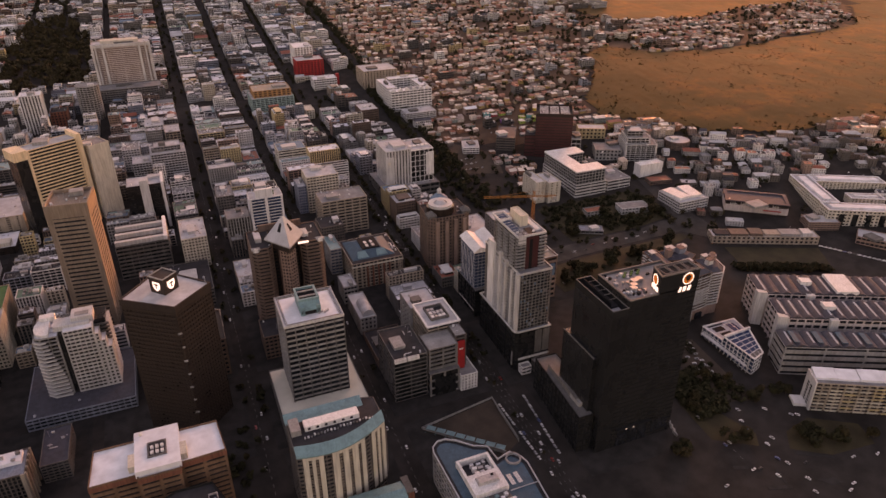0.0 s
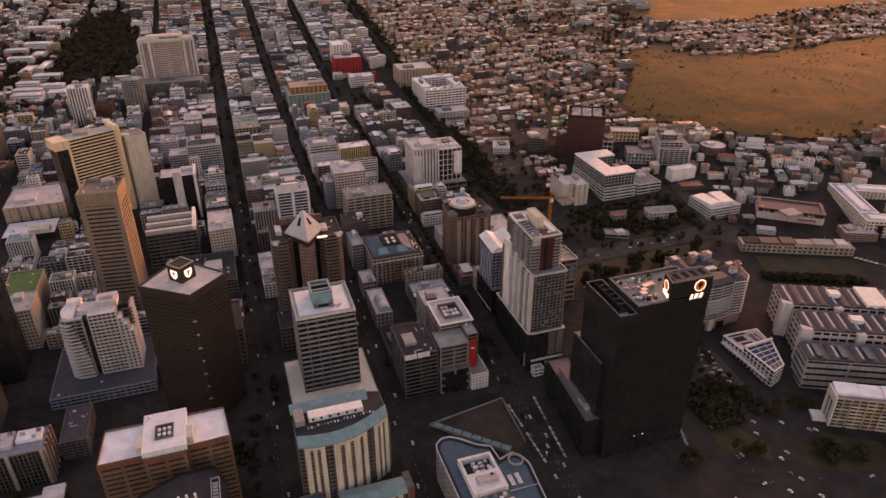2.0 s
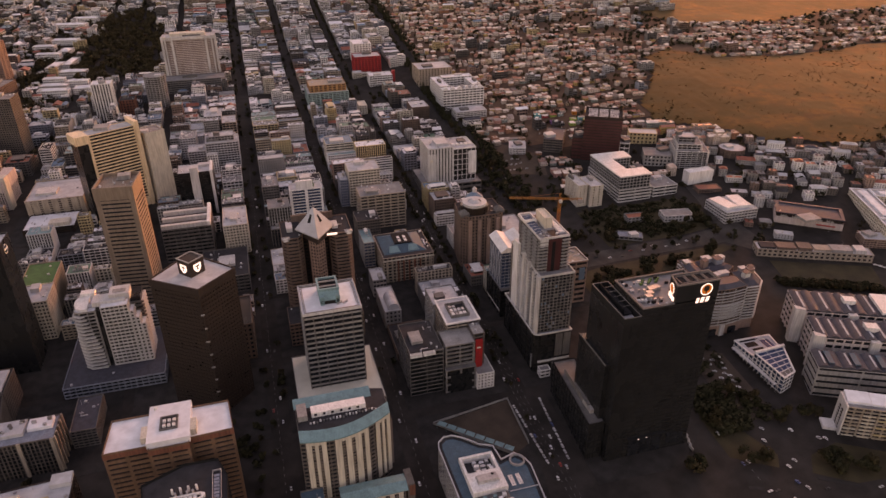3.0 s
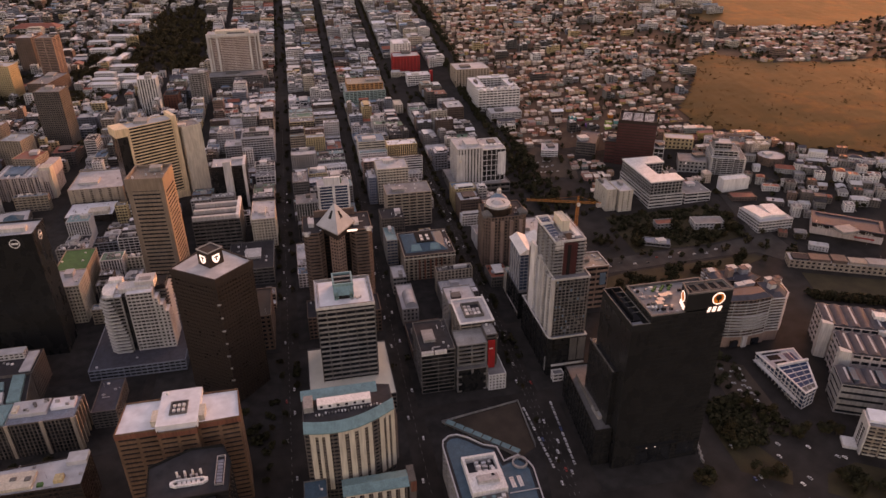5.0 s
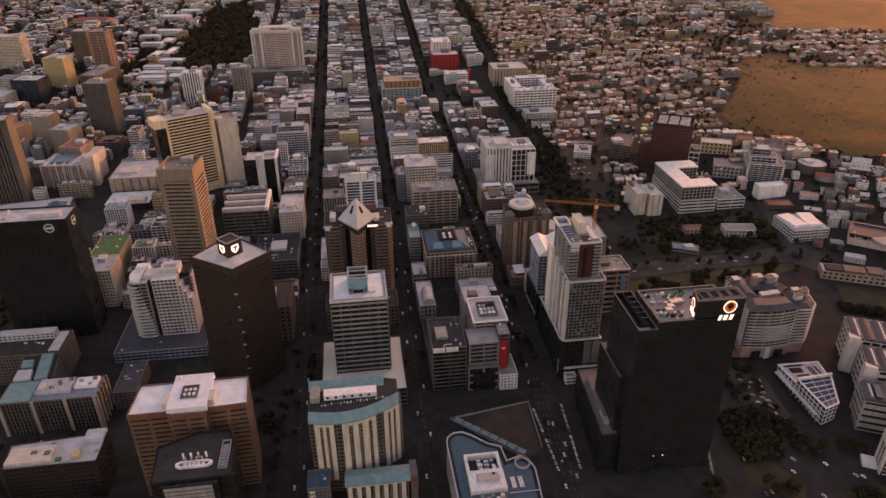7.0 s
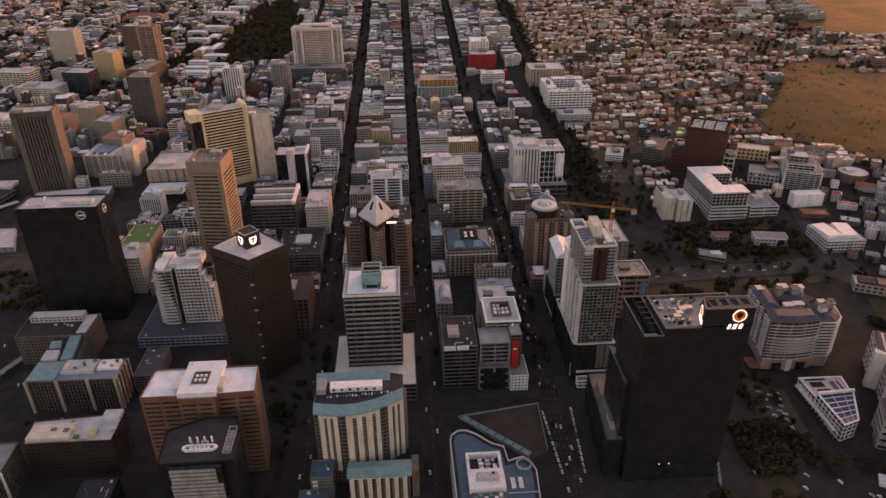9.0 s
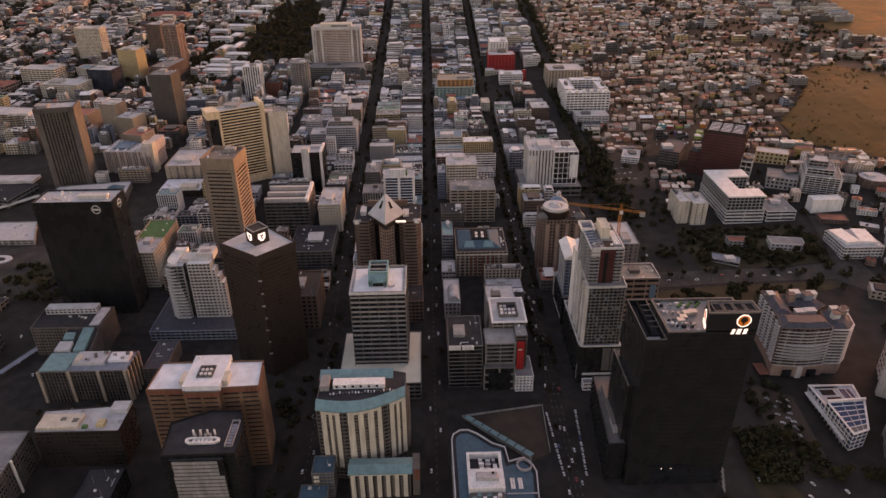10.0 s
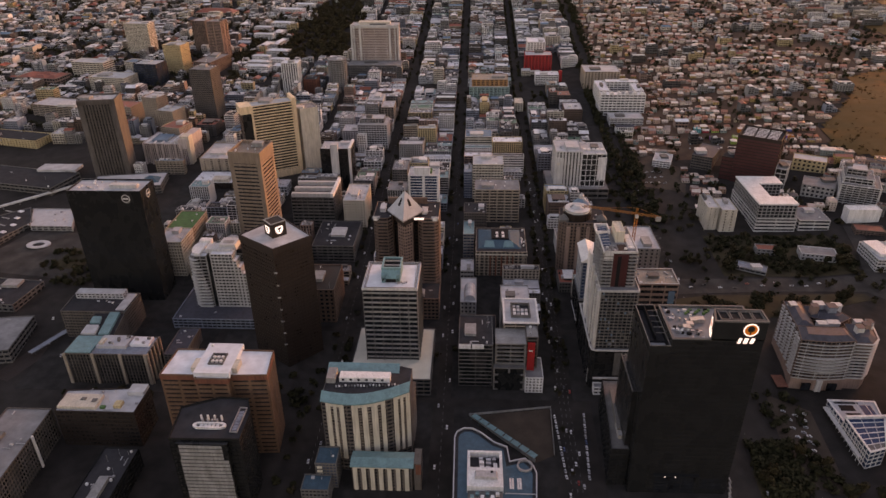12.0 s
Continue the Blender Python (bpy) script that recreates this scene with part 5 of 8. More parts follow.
def glazed_wedge():
    g = ground_z(470, 400) - 1
    root = thing("glass_pavilion", 478, 402, g, "wedge-shaped glass pavilion in a white steel frame", "pavilion")
    front = [(465, 368), (480, 373), (497, 409.5), (463.6, 407.5)]
    rear = [(463.4, 408), (497.2, 410), (501, 433), (462, 434)]
    for p, z, n in ((front, 6.6, 4), (rear, 2.4, 3)):
        building("", p, z, n, M_WHITE, M_GLASS_BLUE, M_PANEL if p is front else M_PALE, z0=g, band=0.14, sp=5.2, pw=0.5, depth=0.4, parapet=0.5, clutter=0, root=root)
        s = Shape()
        s.ring(inset(p, -0.5), inset(p, 0.9), z + 0.1, z + 1.1)
        part("roof_rim", s, M_WHITE, root)
    # glazed front roof: panes between white ribs
    a0, b0, a1, b1 = Vector((463.6, 407)), Vector((497, 409)), Vector((465, 369)), Vector((480, 374))
    for i in range(1, 6):
        p, q = a0.lerp(a1, i / 6), b0.lerp(b1, i / 6)
        s = Shape()
        s.wallbox(tuple(p), tuple(q), 0.5, 6.7, 7.3)
        part("roof_rib", s, M_WHITE, root)
    for k in (0.36, 0.7):
        p, q = a0.lerp(b0, k), a1.lerp(b1, k)
        s = Shape()
        s.wallbox(tuple(p), tuple(q), 0.4, 6.7, 7.2)
        part("roof_rib", s, M_PALE, root)
    block(root, "head_fascia", [(463.4, 405.5), (497.2, 407.6), (497.4, 409.6), (463.4, 407.6)], 6.8, 9.4, M_WHITE)
    block(root, "corner_terrace", [(466, 369.5), (479.6, 374), (481.8, 378.8), (466, 376)], 6.7, 6.9, M_CONC_D)
    for x, y, w, d in ((468, 421, 12, 7), (470, 412, 12, 6), (486, 414, 9, 14), (466, 430, 20, 2)):
        block(root, "roof_pane", rect(x, y, x + w, y + d), 2.5, 2.8, M_CHAR if w > 10 else M_PANEL)
    for x in (484, 491):
        block(root, "roof_bar", rect(x, 411.5, x + 0.5, 432), 2.5, 3.1, M_WHITE)
    for i in range(12):
        s = Shape()
        y = 372 + i * 5
        s.tube((462.2, y, g), (462.6, y, 5.4 if y < 407 else 1.8), 0.28, 4)
        part("frame_post", s, M_WHITE, root)
    block(root, "side_gallery", [(460.2, 373), (463.4, 373), (462.6, 432), (458.4, 432)], -3.4, -2.8, M_WHITE)


def long_halls():
    """Three parallel terraces with vaulted bays, curved white end walls and roof lights."""
    u = Vector((93, -44)).normalized()
    v = Vector((-u.y, u.x))
    lab = ("long pinkish hall with a vaulted grey roof and white end", "low parking hall with sloping grey roof sheets")
    for k, (ox, oy, depth, z1, ln) in enumerate(((528, 431, 40, 27, 150), (516, 391, 36, 25, 150), (491, 360, 28, 19, 150))):
        o = Vector((ox, oy))
        poly = [tuple(o), tuple(o + u * ln), tuple(o + u * ln + v * depth), tuple(o + v * depth)]
        root = building(lab[k > 1], poly, z1, 6 if k < 2 else 5, M_HOTEL if k < 2 else M_CONC, M_GLASS, M_ROOF_D, band=0.45 if k < 2 else 0.6, sp=8 if k < 2 else 40, pw=1.6, depth=0.5, parapet=0.4, clutter=0, name="market_hall")
        bays = 14
        for i in range(bays):
            a = o + u * (ln * i / bays)
            w = ln / bays
            s = Shape()
            arc = [(w * j / 6, 2.4 * math.sin(math.pi * j / 6)) for j in range(7)]
            s.add([(*(a + u * d + v * 1.5), z1 + 0.3 + h) for d, h in arc] + [(*(a + u * d + v * (depth - 1.5)), z1 + 0.3 + h) for d, h in arc],
                  [(j, j + 1, 8 + j, 7 + j) for j in range(6)] + [tuple(range(6, -1, -1)), tuple(range(7, 14))])
            bay = part("roof_vault", s, M_SLATE, root)
            if i % (1 if k == 1 else 2) == 0:
                c = a + u * w * 0.5
                s = Shape()
                s.wallbox(tuple(c + v * 5), tuple(c + v * (depth - 6)), -1.6, z1 + 2.4, z1 + 3.1)
                part("roof_light", s, M_ROOF_L, bay)
        if k < 2:
            block(root, "end_wall", [tuple(o - u * 3.5 - v * 1), tuple(o + u * 6 - v * 2.5), tuple(o + u * 6 + v * 1), tuple(o - u * 3.5 + v * 6)], ground_z(ox, oy) - 2, z1 + 3.5, M_OFFWHITE)
            c = o + u * 52 + v * depth * 0.55
            block(root, "roof_lantern", turned(c.x, c.y, 11, 9, -25), z1 + 1, z1 + 6, M_WHITE)
            c = o + u * 50 - v * 0.5
            block(root, "stair_tower", turned(c.x, c.y, 8, 5, -25), ground_z(ox, oy) - 2, z1 + 1.5, M_OFFWHITE)
            if k == 0:
                c = o + u * 88 + v * 20
                block(root, "end_roof", turned(c.x, c.y, 22, 36, -25), z1 + 0.5, z1 + 4.5, M_WHITE)
        else:
            for i in range(6):
                c = o + u * (12 + i * 22) + v * 14
                block(root, "blue_roof_sheet", turned(c.x, c.y, 5, 18, -25), z1 + 2.5, z1 + 3.2, M_ROOF_B)
    # apartment terrace with open balconies and a stepped mono-pitch roof
    o, u, v = Vector((480, 313.6)), Vector((0.884, -0.467)), Vector((0.467, 0.884))

    def at(x, y):
        return tuple(o + u * x + v * y)
    g = ground_z(490, 310) - 1
    p = [at(0, 0), at(96, 0), at(96, 17), at(0, 17)]
    root = building("cream apartment terrace with balconies and stepped white roofs", p, 15, 8, M_TAN, M_GLASS, M_ROOF_G, z0=g, band=0.28, sp=6.4, pw=1.1, depth=1.2, clutter=0, name="apartment_block")
    for i in range(5):
        s = Shape()
        x0, x1, z = 1 + i * 19, 19.4 + i * 19, 17.6 - (i % 2) * 0.6
        q = [at(x0, 5.5), at(x1, 5.5), at(x1, 18), at(x0, 18)]
        s.add([(*c, h) for c, h in zip(q, (z, z, z + 2.4, z + 2.4))] + [(*c, 15) for c in q], [(0, 1, 2, 3), (4, 5, 1, 0), (5, 6, 2, 1), (7, 4, 0, 3), (6, 7, 3, 2)])
        part("roof_sheet", s, M_ROOF_W, root)
    for i in range(8):
        for j in range(8):
            s = Shape()
            z = g + 0.6 + j * (15 - g) / 8
            s.wallbox(at(1.6 + i * 12, -1.0), at(11 + i * 12, -1.0), 1.0, z, z + 1.1)
            part("balcony", s, random.choice((M_CREAM, M_CREAM, M_YELLOW, M_TAN)), root)
    block(root, "end_wall", [at(-1.2, -1.6), at(0.2, -1.6), at(0.2, 18), at(-1.2, 18)], g, 17.5, M_OFFWHITE)
    for j in range(8):
        for y in (3, 9):
            block(root, "end_window", [at(-1.35, y), at(-1.2, y), at(-1.2, y + 3.4), at(-1.35, y + 3.4)], g + 1.2 + j * 3.1, g + 2.9 + j * 3.1, M_GLASS)
    block(root, "white_terrace", [at(-12, 3), at(-1.4, 3), at(-1.4, 15), at(-12, 15)], g, g + 4.4, M_WHITE)


black_sign_tower()
slatted_office_tower()
curved_hotel()
notched_brick_block()
dark_front_tower()
diamond_brown_tower()
stepped_white_slab()
brown_slot_tower()
golden_strip_tower()
ribbed_brown_tower()
black_slab_tower()
pyramid_tower()
teal_roofed_hall()
red_strip_offices()
twin_stage_tower()
tower_crane()
round_crowned_tower()
curved_apartments()
glazed_wedge()
long_halls()


TOPS = []
_building = building


def building(*a, **k):
    TOPS.append(_building(*a, **k))
    return TOPS[-1]


# ---- the middle distance ----
def middle_distance():
    b = building
    b("cream office block with vertical window bays", rect(-209, 632, -180, 668), 44, 11, M_CREAM, M_GLASS, M_ROOF_L, sp=3.4, pw=1.2, clutter=5)
    b("tan block with a green sports court on its roof", rect(-216, 670, -184, 726), 39, 9, M_TAN, M_GLASS, M_ROOF_GREEN, sp=4, pw=1.4, clutter=4, big=False)
    d = b("department block with white-framed roof terraces", rect(-82, 752, -27, 808), 47, 9, M_CONC_D, M_GLASS_BLACK, M_ROOF_D, sp=7, pw=0.5, clutter=0)
    for y in (755, 774, 793):
        block(d, "roof_beam", rect(-82, y, -28, y + 5), 47.1, 52, M_OFFWHITE)
    block(d, "side_fin", rect(-31, 752, -27.2, 808), 47.1, 53, M_WHITE)
    b("cream office block with punched windows and cluttered roof", rect(-14, 746, 14, 800), 46, 11, M_CREAM, M_GLASS, M_ROOF_L, sp=3.4, pw=1.5, clutter=12)
    k = b("black slab with a white service tower", rect(-66, 868, -22, 902), 70, 17, M_GLASS_BLACK, M_GLASS_BLACK, M_ROOF_L, sp=6, pw=0.4, clutter=4)
    block(k, "service_tower", rect(-50, 862, -40, 872), ground_z(-45, 865), 79, M_OFFWHITE)
    block(k, "end_wall", rect(-26, 866.5, -22.5, 903), ground_z(-24, 866) - 1, 73, M_WHITE)
    block(k, "red_panel", rect(-52, 859, -36, 862), 12, 30, M_BRICK)
    w = b("low brown store with a speckled white roof", rect(-258, 862, -198, 908), 19, 4, M_BRICK_D, M_GLASS_BLACK, M_ROOF_W, sp=12, pw=3, clutter=16, big=False)
    block(w, "roof_cabin", rect(-228, 866, -204, 880), 19, 24, M_CREAM)
    b("cream stepped stone block with blank walls", rect(-262, 915, -192, 985), 36, 8, M_TAN, M_GLASS, M_ROOF_L, sp=12, pw=8, clutter=10)
    k = b("pinkish stone department block with close ribs", turned(-326, 975, 72, 54, -3), 47, 10, M_HOTEL, M_GLASS, M_ROOF_L, band=0.18, sp=3, pw=1.3, clutter=26)
    block(k, "end_block", turned(-296, 974, 14, 56, -3), 40, 56, M_HOTEL)
    block(k, "end_block", turned(-294, 955, 14, 14, -3), 0, 60, M_CREAM)
    block(k, "glass_roof", turned(-338, 974, 24, 30, -3), 47.2, 50, M_SHEET_B)
    for i in range(5):
        block(k, "roof_trim", turned(-356 + i * 13, 974, 1.2, 46, -3), 47.2, 49.4, M_ROOF_W)
    for i in range(7):
        block(k, "pier", turned(-360 + i * 10, 947.6 - i * 0.5, 2.2, 1.4, -3), 12, 47, M_HOTEL)
    b("brown apartment tower with gridded windows", turned(-325, 1150, 40, 36, -6), 116, 27, M_CONC_B, M_GLASS, M_ROOF_G, sp=3.2, pw=1.2, clutter=5)
    b("slim stone tower with small windows", turned(-410, 1120, 30, 30, -15), 74, 17, M_TAN, M_GLASS, M_ROOF_L, sp=4, pw=1.6, clutter=2)
    b("stepped stone tower among city blocks", turned(-370, 1085, 34, 34, -15), 62, 14, M_TAN, M_GLASS, M_ROOF_L, sp=4, pw=1.6, clutter=2)
    b("stone corner building with a red roof", turned(-330, 1010, 34, 34, -15), 58, 13, M_TAN, M_GLASS, M_ROOF_R, sp=4, pw=1.8, clutter=1)
    b("red-brown brick apartment tower", turned(-430, 1532, 36, 32, -10), 128, 26, M_PINK, M_GLASS, M_ROOF_G, band=0.5, sp=16, pw=2, clutter=3)
    b("brown brick tower among trees", turned(-490, 1600, 34, 34, -10), 118, 22, M_BRICK, M_GLASS, M_ROOF_L, sp=4, pw=1.6, clutter=3)
    b("pale apartment slab with balconies", turned(-632, 1580, 60, 30, -8), 115, 22, M_CREAM, M_GLASS, M_ROOF_L, sp=4, pw=1.2, depth=0.45, clutter=3)
    b("yellow stone tower with small windows", turned(-490, 1432, 42, 34, -10), 98, 17, M_YELLOW, M_GLASS, M_ROOF_L, sp=4, pw=1.6, clutter=3)
    b("dark blue glass office block", turned(-520, 1360, 52, 40, -10), 76, 12, M_GLASS_BLACK, M_GLASS_BLUE, M_ROOF_L, sp=5, pw=0.4, clutter=3)
    b("cream stepped hospital-like block", turned(-585, 1325, 80, 46, -10), 58, 7, M_CREAM, M_GLASS, M_ROOF_L, sp=4, pw=1.4, clutter=6)
    b("wide cream office block with banded windows", turned(-672, 1415, 78, 36, -10), 66, 7, M_CREAM, M_GLASS, M_ROOF_L, sp=9, pw=1, clutter=9)
    k = b("broad low hall under red tile roofs", turned(-760, 1370, 96, 50, -10), 46, 2, M_PINK, M_GLASS, M_ROOF_R, sp=7, pw=2, clutter=0)
    for dx, dy, w, d in ((-30, 0, 30, 46), (2, -12, 34, 22), (2, 12, 34, 22), (34, 0, 26, 46)):
        q = turned(-760 + dx, 1370 + dy - dx * 0.17, w, d, -10)
        s = Shape()
        s.prism(q, 46.1, 51, True, False, inset(q, min(w, d) * 0.42))
        part("tile_roof", s, M_ROOF_R, k)
    k = b("long red-brown brick slab with small windows", turned(-418, 1440, 40, 84, -12), 66, 9, M_BRICK, M_GLASS, M_ROOF_G, sp=4, pw=1.6, clutter=8)
    k = b("pale block under a ribbed blue roof", turned(-585, 1440, 46, 30, -10), 60, 5, M_CREAM, M_GLASS, M_SHEET_B, sp=4, pw=1.4, clutter=3)
    k = b("long stone building with a red turret roof", turned(-470, 1130, 44, 36, -10), 56, 9, M_TAN, M_GLASS, M_ROOF_R, sp=4, pw=1.8, clutter=2)
    q = turned(-480, 1120, 14, 14, -10)
    s = Shape()
    s.prism(q, 56, 72, True, False, inset(q, 6.6))
    part("turret_roof", s, M_ROOF_R, k)
    b("long yellow stone building with arches", turned(-640, 1040, 150, 40, -12), 30, 4, M_YELLOW, M_GLASS, M_ROOF_D, sp=6, pw=2.5, clutter=4)
    b("wide office block with ribbon windows", turned(-600, 1170, 120, 46, -12), 46, 7, M_TAN, M_GLASS, M_ROOF_L, sp=14, pw=1, clutter=8)
    b("white tower with dark vertical stripes", rect(-222, 1272, -190, 1300), 94, 18, M_WHITE, M_GLASS_BLACK, M_ROOF_W, band=0.1, sp=4.6, pw=2, clutter=2)
    h = b("tall pinkish hotel slab with ribbed front", rect(-112, 1446, -12, 1482), 132, 27, M_HOTEL, M_BRICK, M_ROOF_L, band=0.5, sp=25, pw=1.2, depth=0.8, clutter=6, name="hotel")
    for x, w in ((-113, 4), (-107, 2.5), (-95, 4), (-32, 4), (-20, 2.5), (-14, 4)):
        block(h, "pilaster", rect(x, 1442.6, x + w, 1445.8), 40, 135, M_OFFWHITE)
    block(h, "top_beam", rect(-113, 1443, -10, 1446.3), 128, 133.5, M_OFFWHITE)
    block(h, "roof_cabin", rect(-96, 1455, -30, 1475), 132, 138, M_CREAM)
    b("maroon brick block beside the striped tower", rect(-186, 1290, -160, 1322), 58, 6, M_RUST, M_GLASS, M_ROOF_D, sp=5, pw=2.5, clutter=2)
    for x, y, w, d, z in ((-318, 1432, 56, 20, 52), (-268, 1446, 34, 26, 50), (-322, 1462, 50, 18, 54), (-282, 1482, 40, 16, 55), (-330, 1508, 40, 16, 56), (-300, 1546, 52, 24, 60), (-344, 1600, 20, 60, 62), (-318, 1630, 16, 70, 62), (-372, 1690, 50, 18, 68), (-342, 1722, 22, 44, 68), (-392, 1760, 46, 20, 72), (-356, 1812, 56, 24, 74), (-372, 1960, 84, 30, 84), (-340, 2020, 60, 26, 88)):
        k = b("low white hall with pale roofs beside the garden", turned(x, y, w, d, -8), z, 3, random.choice((M_WHITE, M_OFFWHITE, M_CREAM)), M_GLASS, random.choice((M_ROOF_W, M_ROOF_W, M_ROOF_L)), sp=4, pw=1.6, clutter=3, split=False, big=False, group="white halls beside the garden")
        q = turned(x, y, w * 0.8, d * 0.5, -8)
        block(k, "raised_roof", q, z + 0.1, z + 3, M_ROOF_W, "", inset(q, min(w, d) * 0.2))
    k = b("broad low hall under an orange-red roof", turned(-568, 1925, 110, 40, -6), 82, 2, M_CREAM, M_GLASS, M_ROOF_R, sp=7, pw=2, clutter=0, split=False)
    q = turned(-568, 1925, 112, 42, -6)
    block(k, "tile_roof", q, 83.2, 92, M_ROOF_R, "", inset(q, 18))
    b("brown hotel podium with window bays", rect(-116, 1398, -4, 1440), 60, 6, M_CONC_M, M_GLASS, M_ROOF_G, sp=5, clutter=6)
    c = b("cylindrical dark tower with pale rings", ring_poly(-124, 1330, 19, 20), 90, 16, M_CONC, M_GLASS_BLACK, M_ROOF_G, band=0.4, sp=0, clutter=3)
    q = turned(557, 902, 56, 50, -29)
    k = b("dark maroon glass cube with white louvred roof", q, 82, 15, M_BRICK_D, M_MAROON, M_ROOF_D, band=0.2, sp=4, pw=0.2, depth=0.2, parapet=5, clutter=0)
    u, v = (Vector(q[1]) - Vector(q[0])).normalized(), (Vector(q[3]) - Vector(q[0])).normalized()
    for i in range(3):
        for j in range(7):
            o = Vector(q[0]) + u * (5 + i * 16) + v * (4 + j * 6.2)
            s = Shape()
            s.wallbox(tuple(o), tuple(o + u * 13.5), 1.5, 85.6, 86)
            part("louvre", s, M_ROOF_W, k)
    b("", [tuple(Vector(q[0]) - u * 16 + v * 2), tuple(Vector(q[0]) - u * 0.3 + v * 2), tuple(Vector(q[0]) - u * 0.3 + v * 46), tuple(Vector(q[0]) - u * 16 + v * 46)], 50, 6, M_BRICK_D, M_MAROON, M_ROOF_D, band=0.25, sp=5, pw=0.3, depth=0.3, root=k, clutter=3)
    b("", [tuple(Vector(q[1]) + u * 0.3 + v * 3), tuple(Vector(q[1]) + u * 15 + v * 3), tuple(Vector(q[1]) + u * 15 + v * 40), tuple(Vector(q[1]) + u * 0.3 + v * 40)], 46, 4, M_OFFWHITE, M_GLASS_BLACK, M_ROOF_G, band=0.15, sp=6, pw=0.6, depth=0.8, root=k, clutter=3)
    k = b("layered white office block with a bent white roof", rect(507, 750, 557, 842), 25, 4, M_OFFWHITE, M_GLASS, M_ROOF_G, band=0.5, sp=24, pw=0.8, depth=0.6, clutter=0)
    q = [(508, 752), (555, 752), (555, 775), (529, 775), (529, 818), (560, 818), (560, 841), (508, 841)]
    b("", q, 43, 4, M_CONC, M_GLASS, M_ROOF_L, z0=25.2, band=0.2, sp=5, pw=0.9, depth=0.9, root=k, clutter=0, big=False)
    block(k, "white_roof", inset(q, -0.8), 43.4, 45.2, M_WHITE)
    for i in range(5):
        block(k, "roof_unit", rect(532 + i * 4.2, 786 + i * 5, 535 + i * 4.2, 790 + i * 5), 25.2, 28.5, M_ROOF_L)
    b("low white banded office annexe", rect(562, 752, 600, 790), 22, 3, M_OFFWHITE, M_GLASS, M_ROOF_G, sp=20, clutter=2)
    b("cream twin block with rounded corners", rect(447, 755, 461, 795), 37, 8, M_CREAM, M_GLASS, M_ROOF_L, sp=7, pw=5, clutter=2)
    b("cream twin block with blank front", rect(463, 750, 482, 786), 36, 8, M_CREAM, M_GLASS, M_ROOF_L, sp=8, pw=6, clutter=3)
    k = b("white slab with dark vertical slots", rect(264, 852, 300, 900), 74, 14, M_OFFWHITE, M_GLASS_BLACK, M_ROOF_L, z0=24, band=0.06, sp=4.6, pw=2.6, depth=0.45, clutter=10)
    b("dark glass slab with a white grid", rect(300, 852, 333, 898), 71, 6, M_WHITE, M_GLASS_BLACK, M_ROOF_L, z0=24, band=0.07, sp=7, pw=0.7, depth=0.6, root=k, clutter=5)
    block(k, "white_panel", rect(322, 850.6, 333.5, 852), 34, 67, M_WHITE)
    block(k, "blank_wall", rect(263, 850.4, 275, 852), 24, 66, M_OFFWHITE)
    block(k, "sign_panel", rect(266, 850.1, 270, 850.4), 56, 59, M_CREAM)
    block(k, "roof_plant", rect(278, 862, 296, 884), 74.1, 78, M_PALE)
    for i in range(5):
        block(k, "roof_unit", rect(303 + i * 6, 866, 307 + i * 6, 872), 71.1, 73, M_WHITE)
    b("dark podium with wide shop bays", rect(254, 840, 338, 910), 24, 2, M_CONC_D, M_GLASS_BLACK, M_ROOF_G, sp=14, pw=1, root=k, clutter=0)
    building("white courtyard block with arched top floor", rect(374, 1160, 452, 1178), 66, 8, M_WHITE, M_GLASS, M_ROOF_W, sp=7, pw=1.4, clutter=3)
    k = TOPS[-1]
    for i in range(6):
        s = Shape()
        x = 376 + i * 13
        arc = [(x + 3.6 - 3.6 * math.cos(math.pi * j / 6), 66 + 2 + 3.4 * math.sin(math.pi * j / 6)) for j in range(7)]
        arc = [(x, 66)] + arc + [(x + 7.2, 66)]
        s.add([(a, 1159.4, z) for a, z in arc] + [(a, 1166, z) for a, z in arc], [tuple(range(8, -1, -1)), tuple(range(9, 18))] + [(j, j + 1, 10 + j, 9 + j) for j in range(8)])
        part("arched_bay", s, M_WHITE, k)
    building("white courtyard wing with arched windows", rect(374, 1180, 392, 1250), 68, 8, M_WHITE, M_GLASS, M_ROOF_W, sp=7, pw=1.4, clutter=3)
    building("white courtyard rear wing", rect(394, 1232, 452, 1250), 70, 8, M_WHITE, M_GLASS, M_ROOF_W, sp=7, pw=1.4, clutter=3)
    building("white courtyard side wing", rect(436, 1180, 452, 1230), 68, 8, M_WHITE, M_GLASS, M_ROOF_W, sp=7, pw=1.4, clutter=3)
    b("large beige block with blank gable", rect(362, 1290, 430, 1345), 74, 10, M_TAN, M_GLASS, M_ROOF_L, sp=6, pw=3, clutter=3)
    b("low white block with long bands", rect(384, 1108, 440, 1140), 40, 5, M_OFFWHITE, M_GLASS, M_ROOF_L, sp=6, clutter=3)
    k = b("pale teal block under an orange top floor", rect(141, 1252, 217, 1310), 54, 8, M_TEALWALL, M_GLASS, M_ROOF_L, sp=8, pw=1.4, clutter=0)
    b("", rect(146, 1260, 214, 1306), 66, 3, M_ORANGE, M_GLASS, M_TAN, z0=54.2, sp=8, pw=3, root=k, clutter=5)
    k = b("bright red clad office block", rect(255, 1402, 310, 1440), 80, 9, M_RED, M_GLASS, M_ROOF_L, sp=7, pw=2, clutter=4)
    b("tall white building behind the red block", rect(262, 1452, 300, 1500), 96, 11, M_WHITE, M_GLASS, M_ROOF_W, sp=6, pw=2.5, clutter=3)
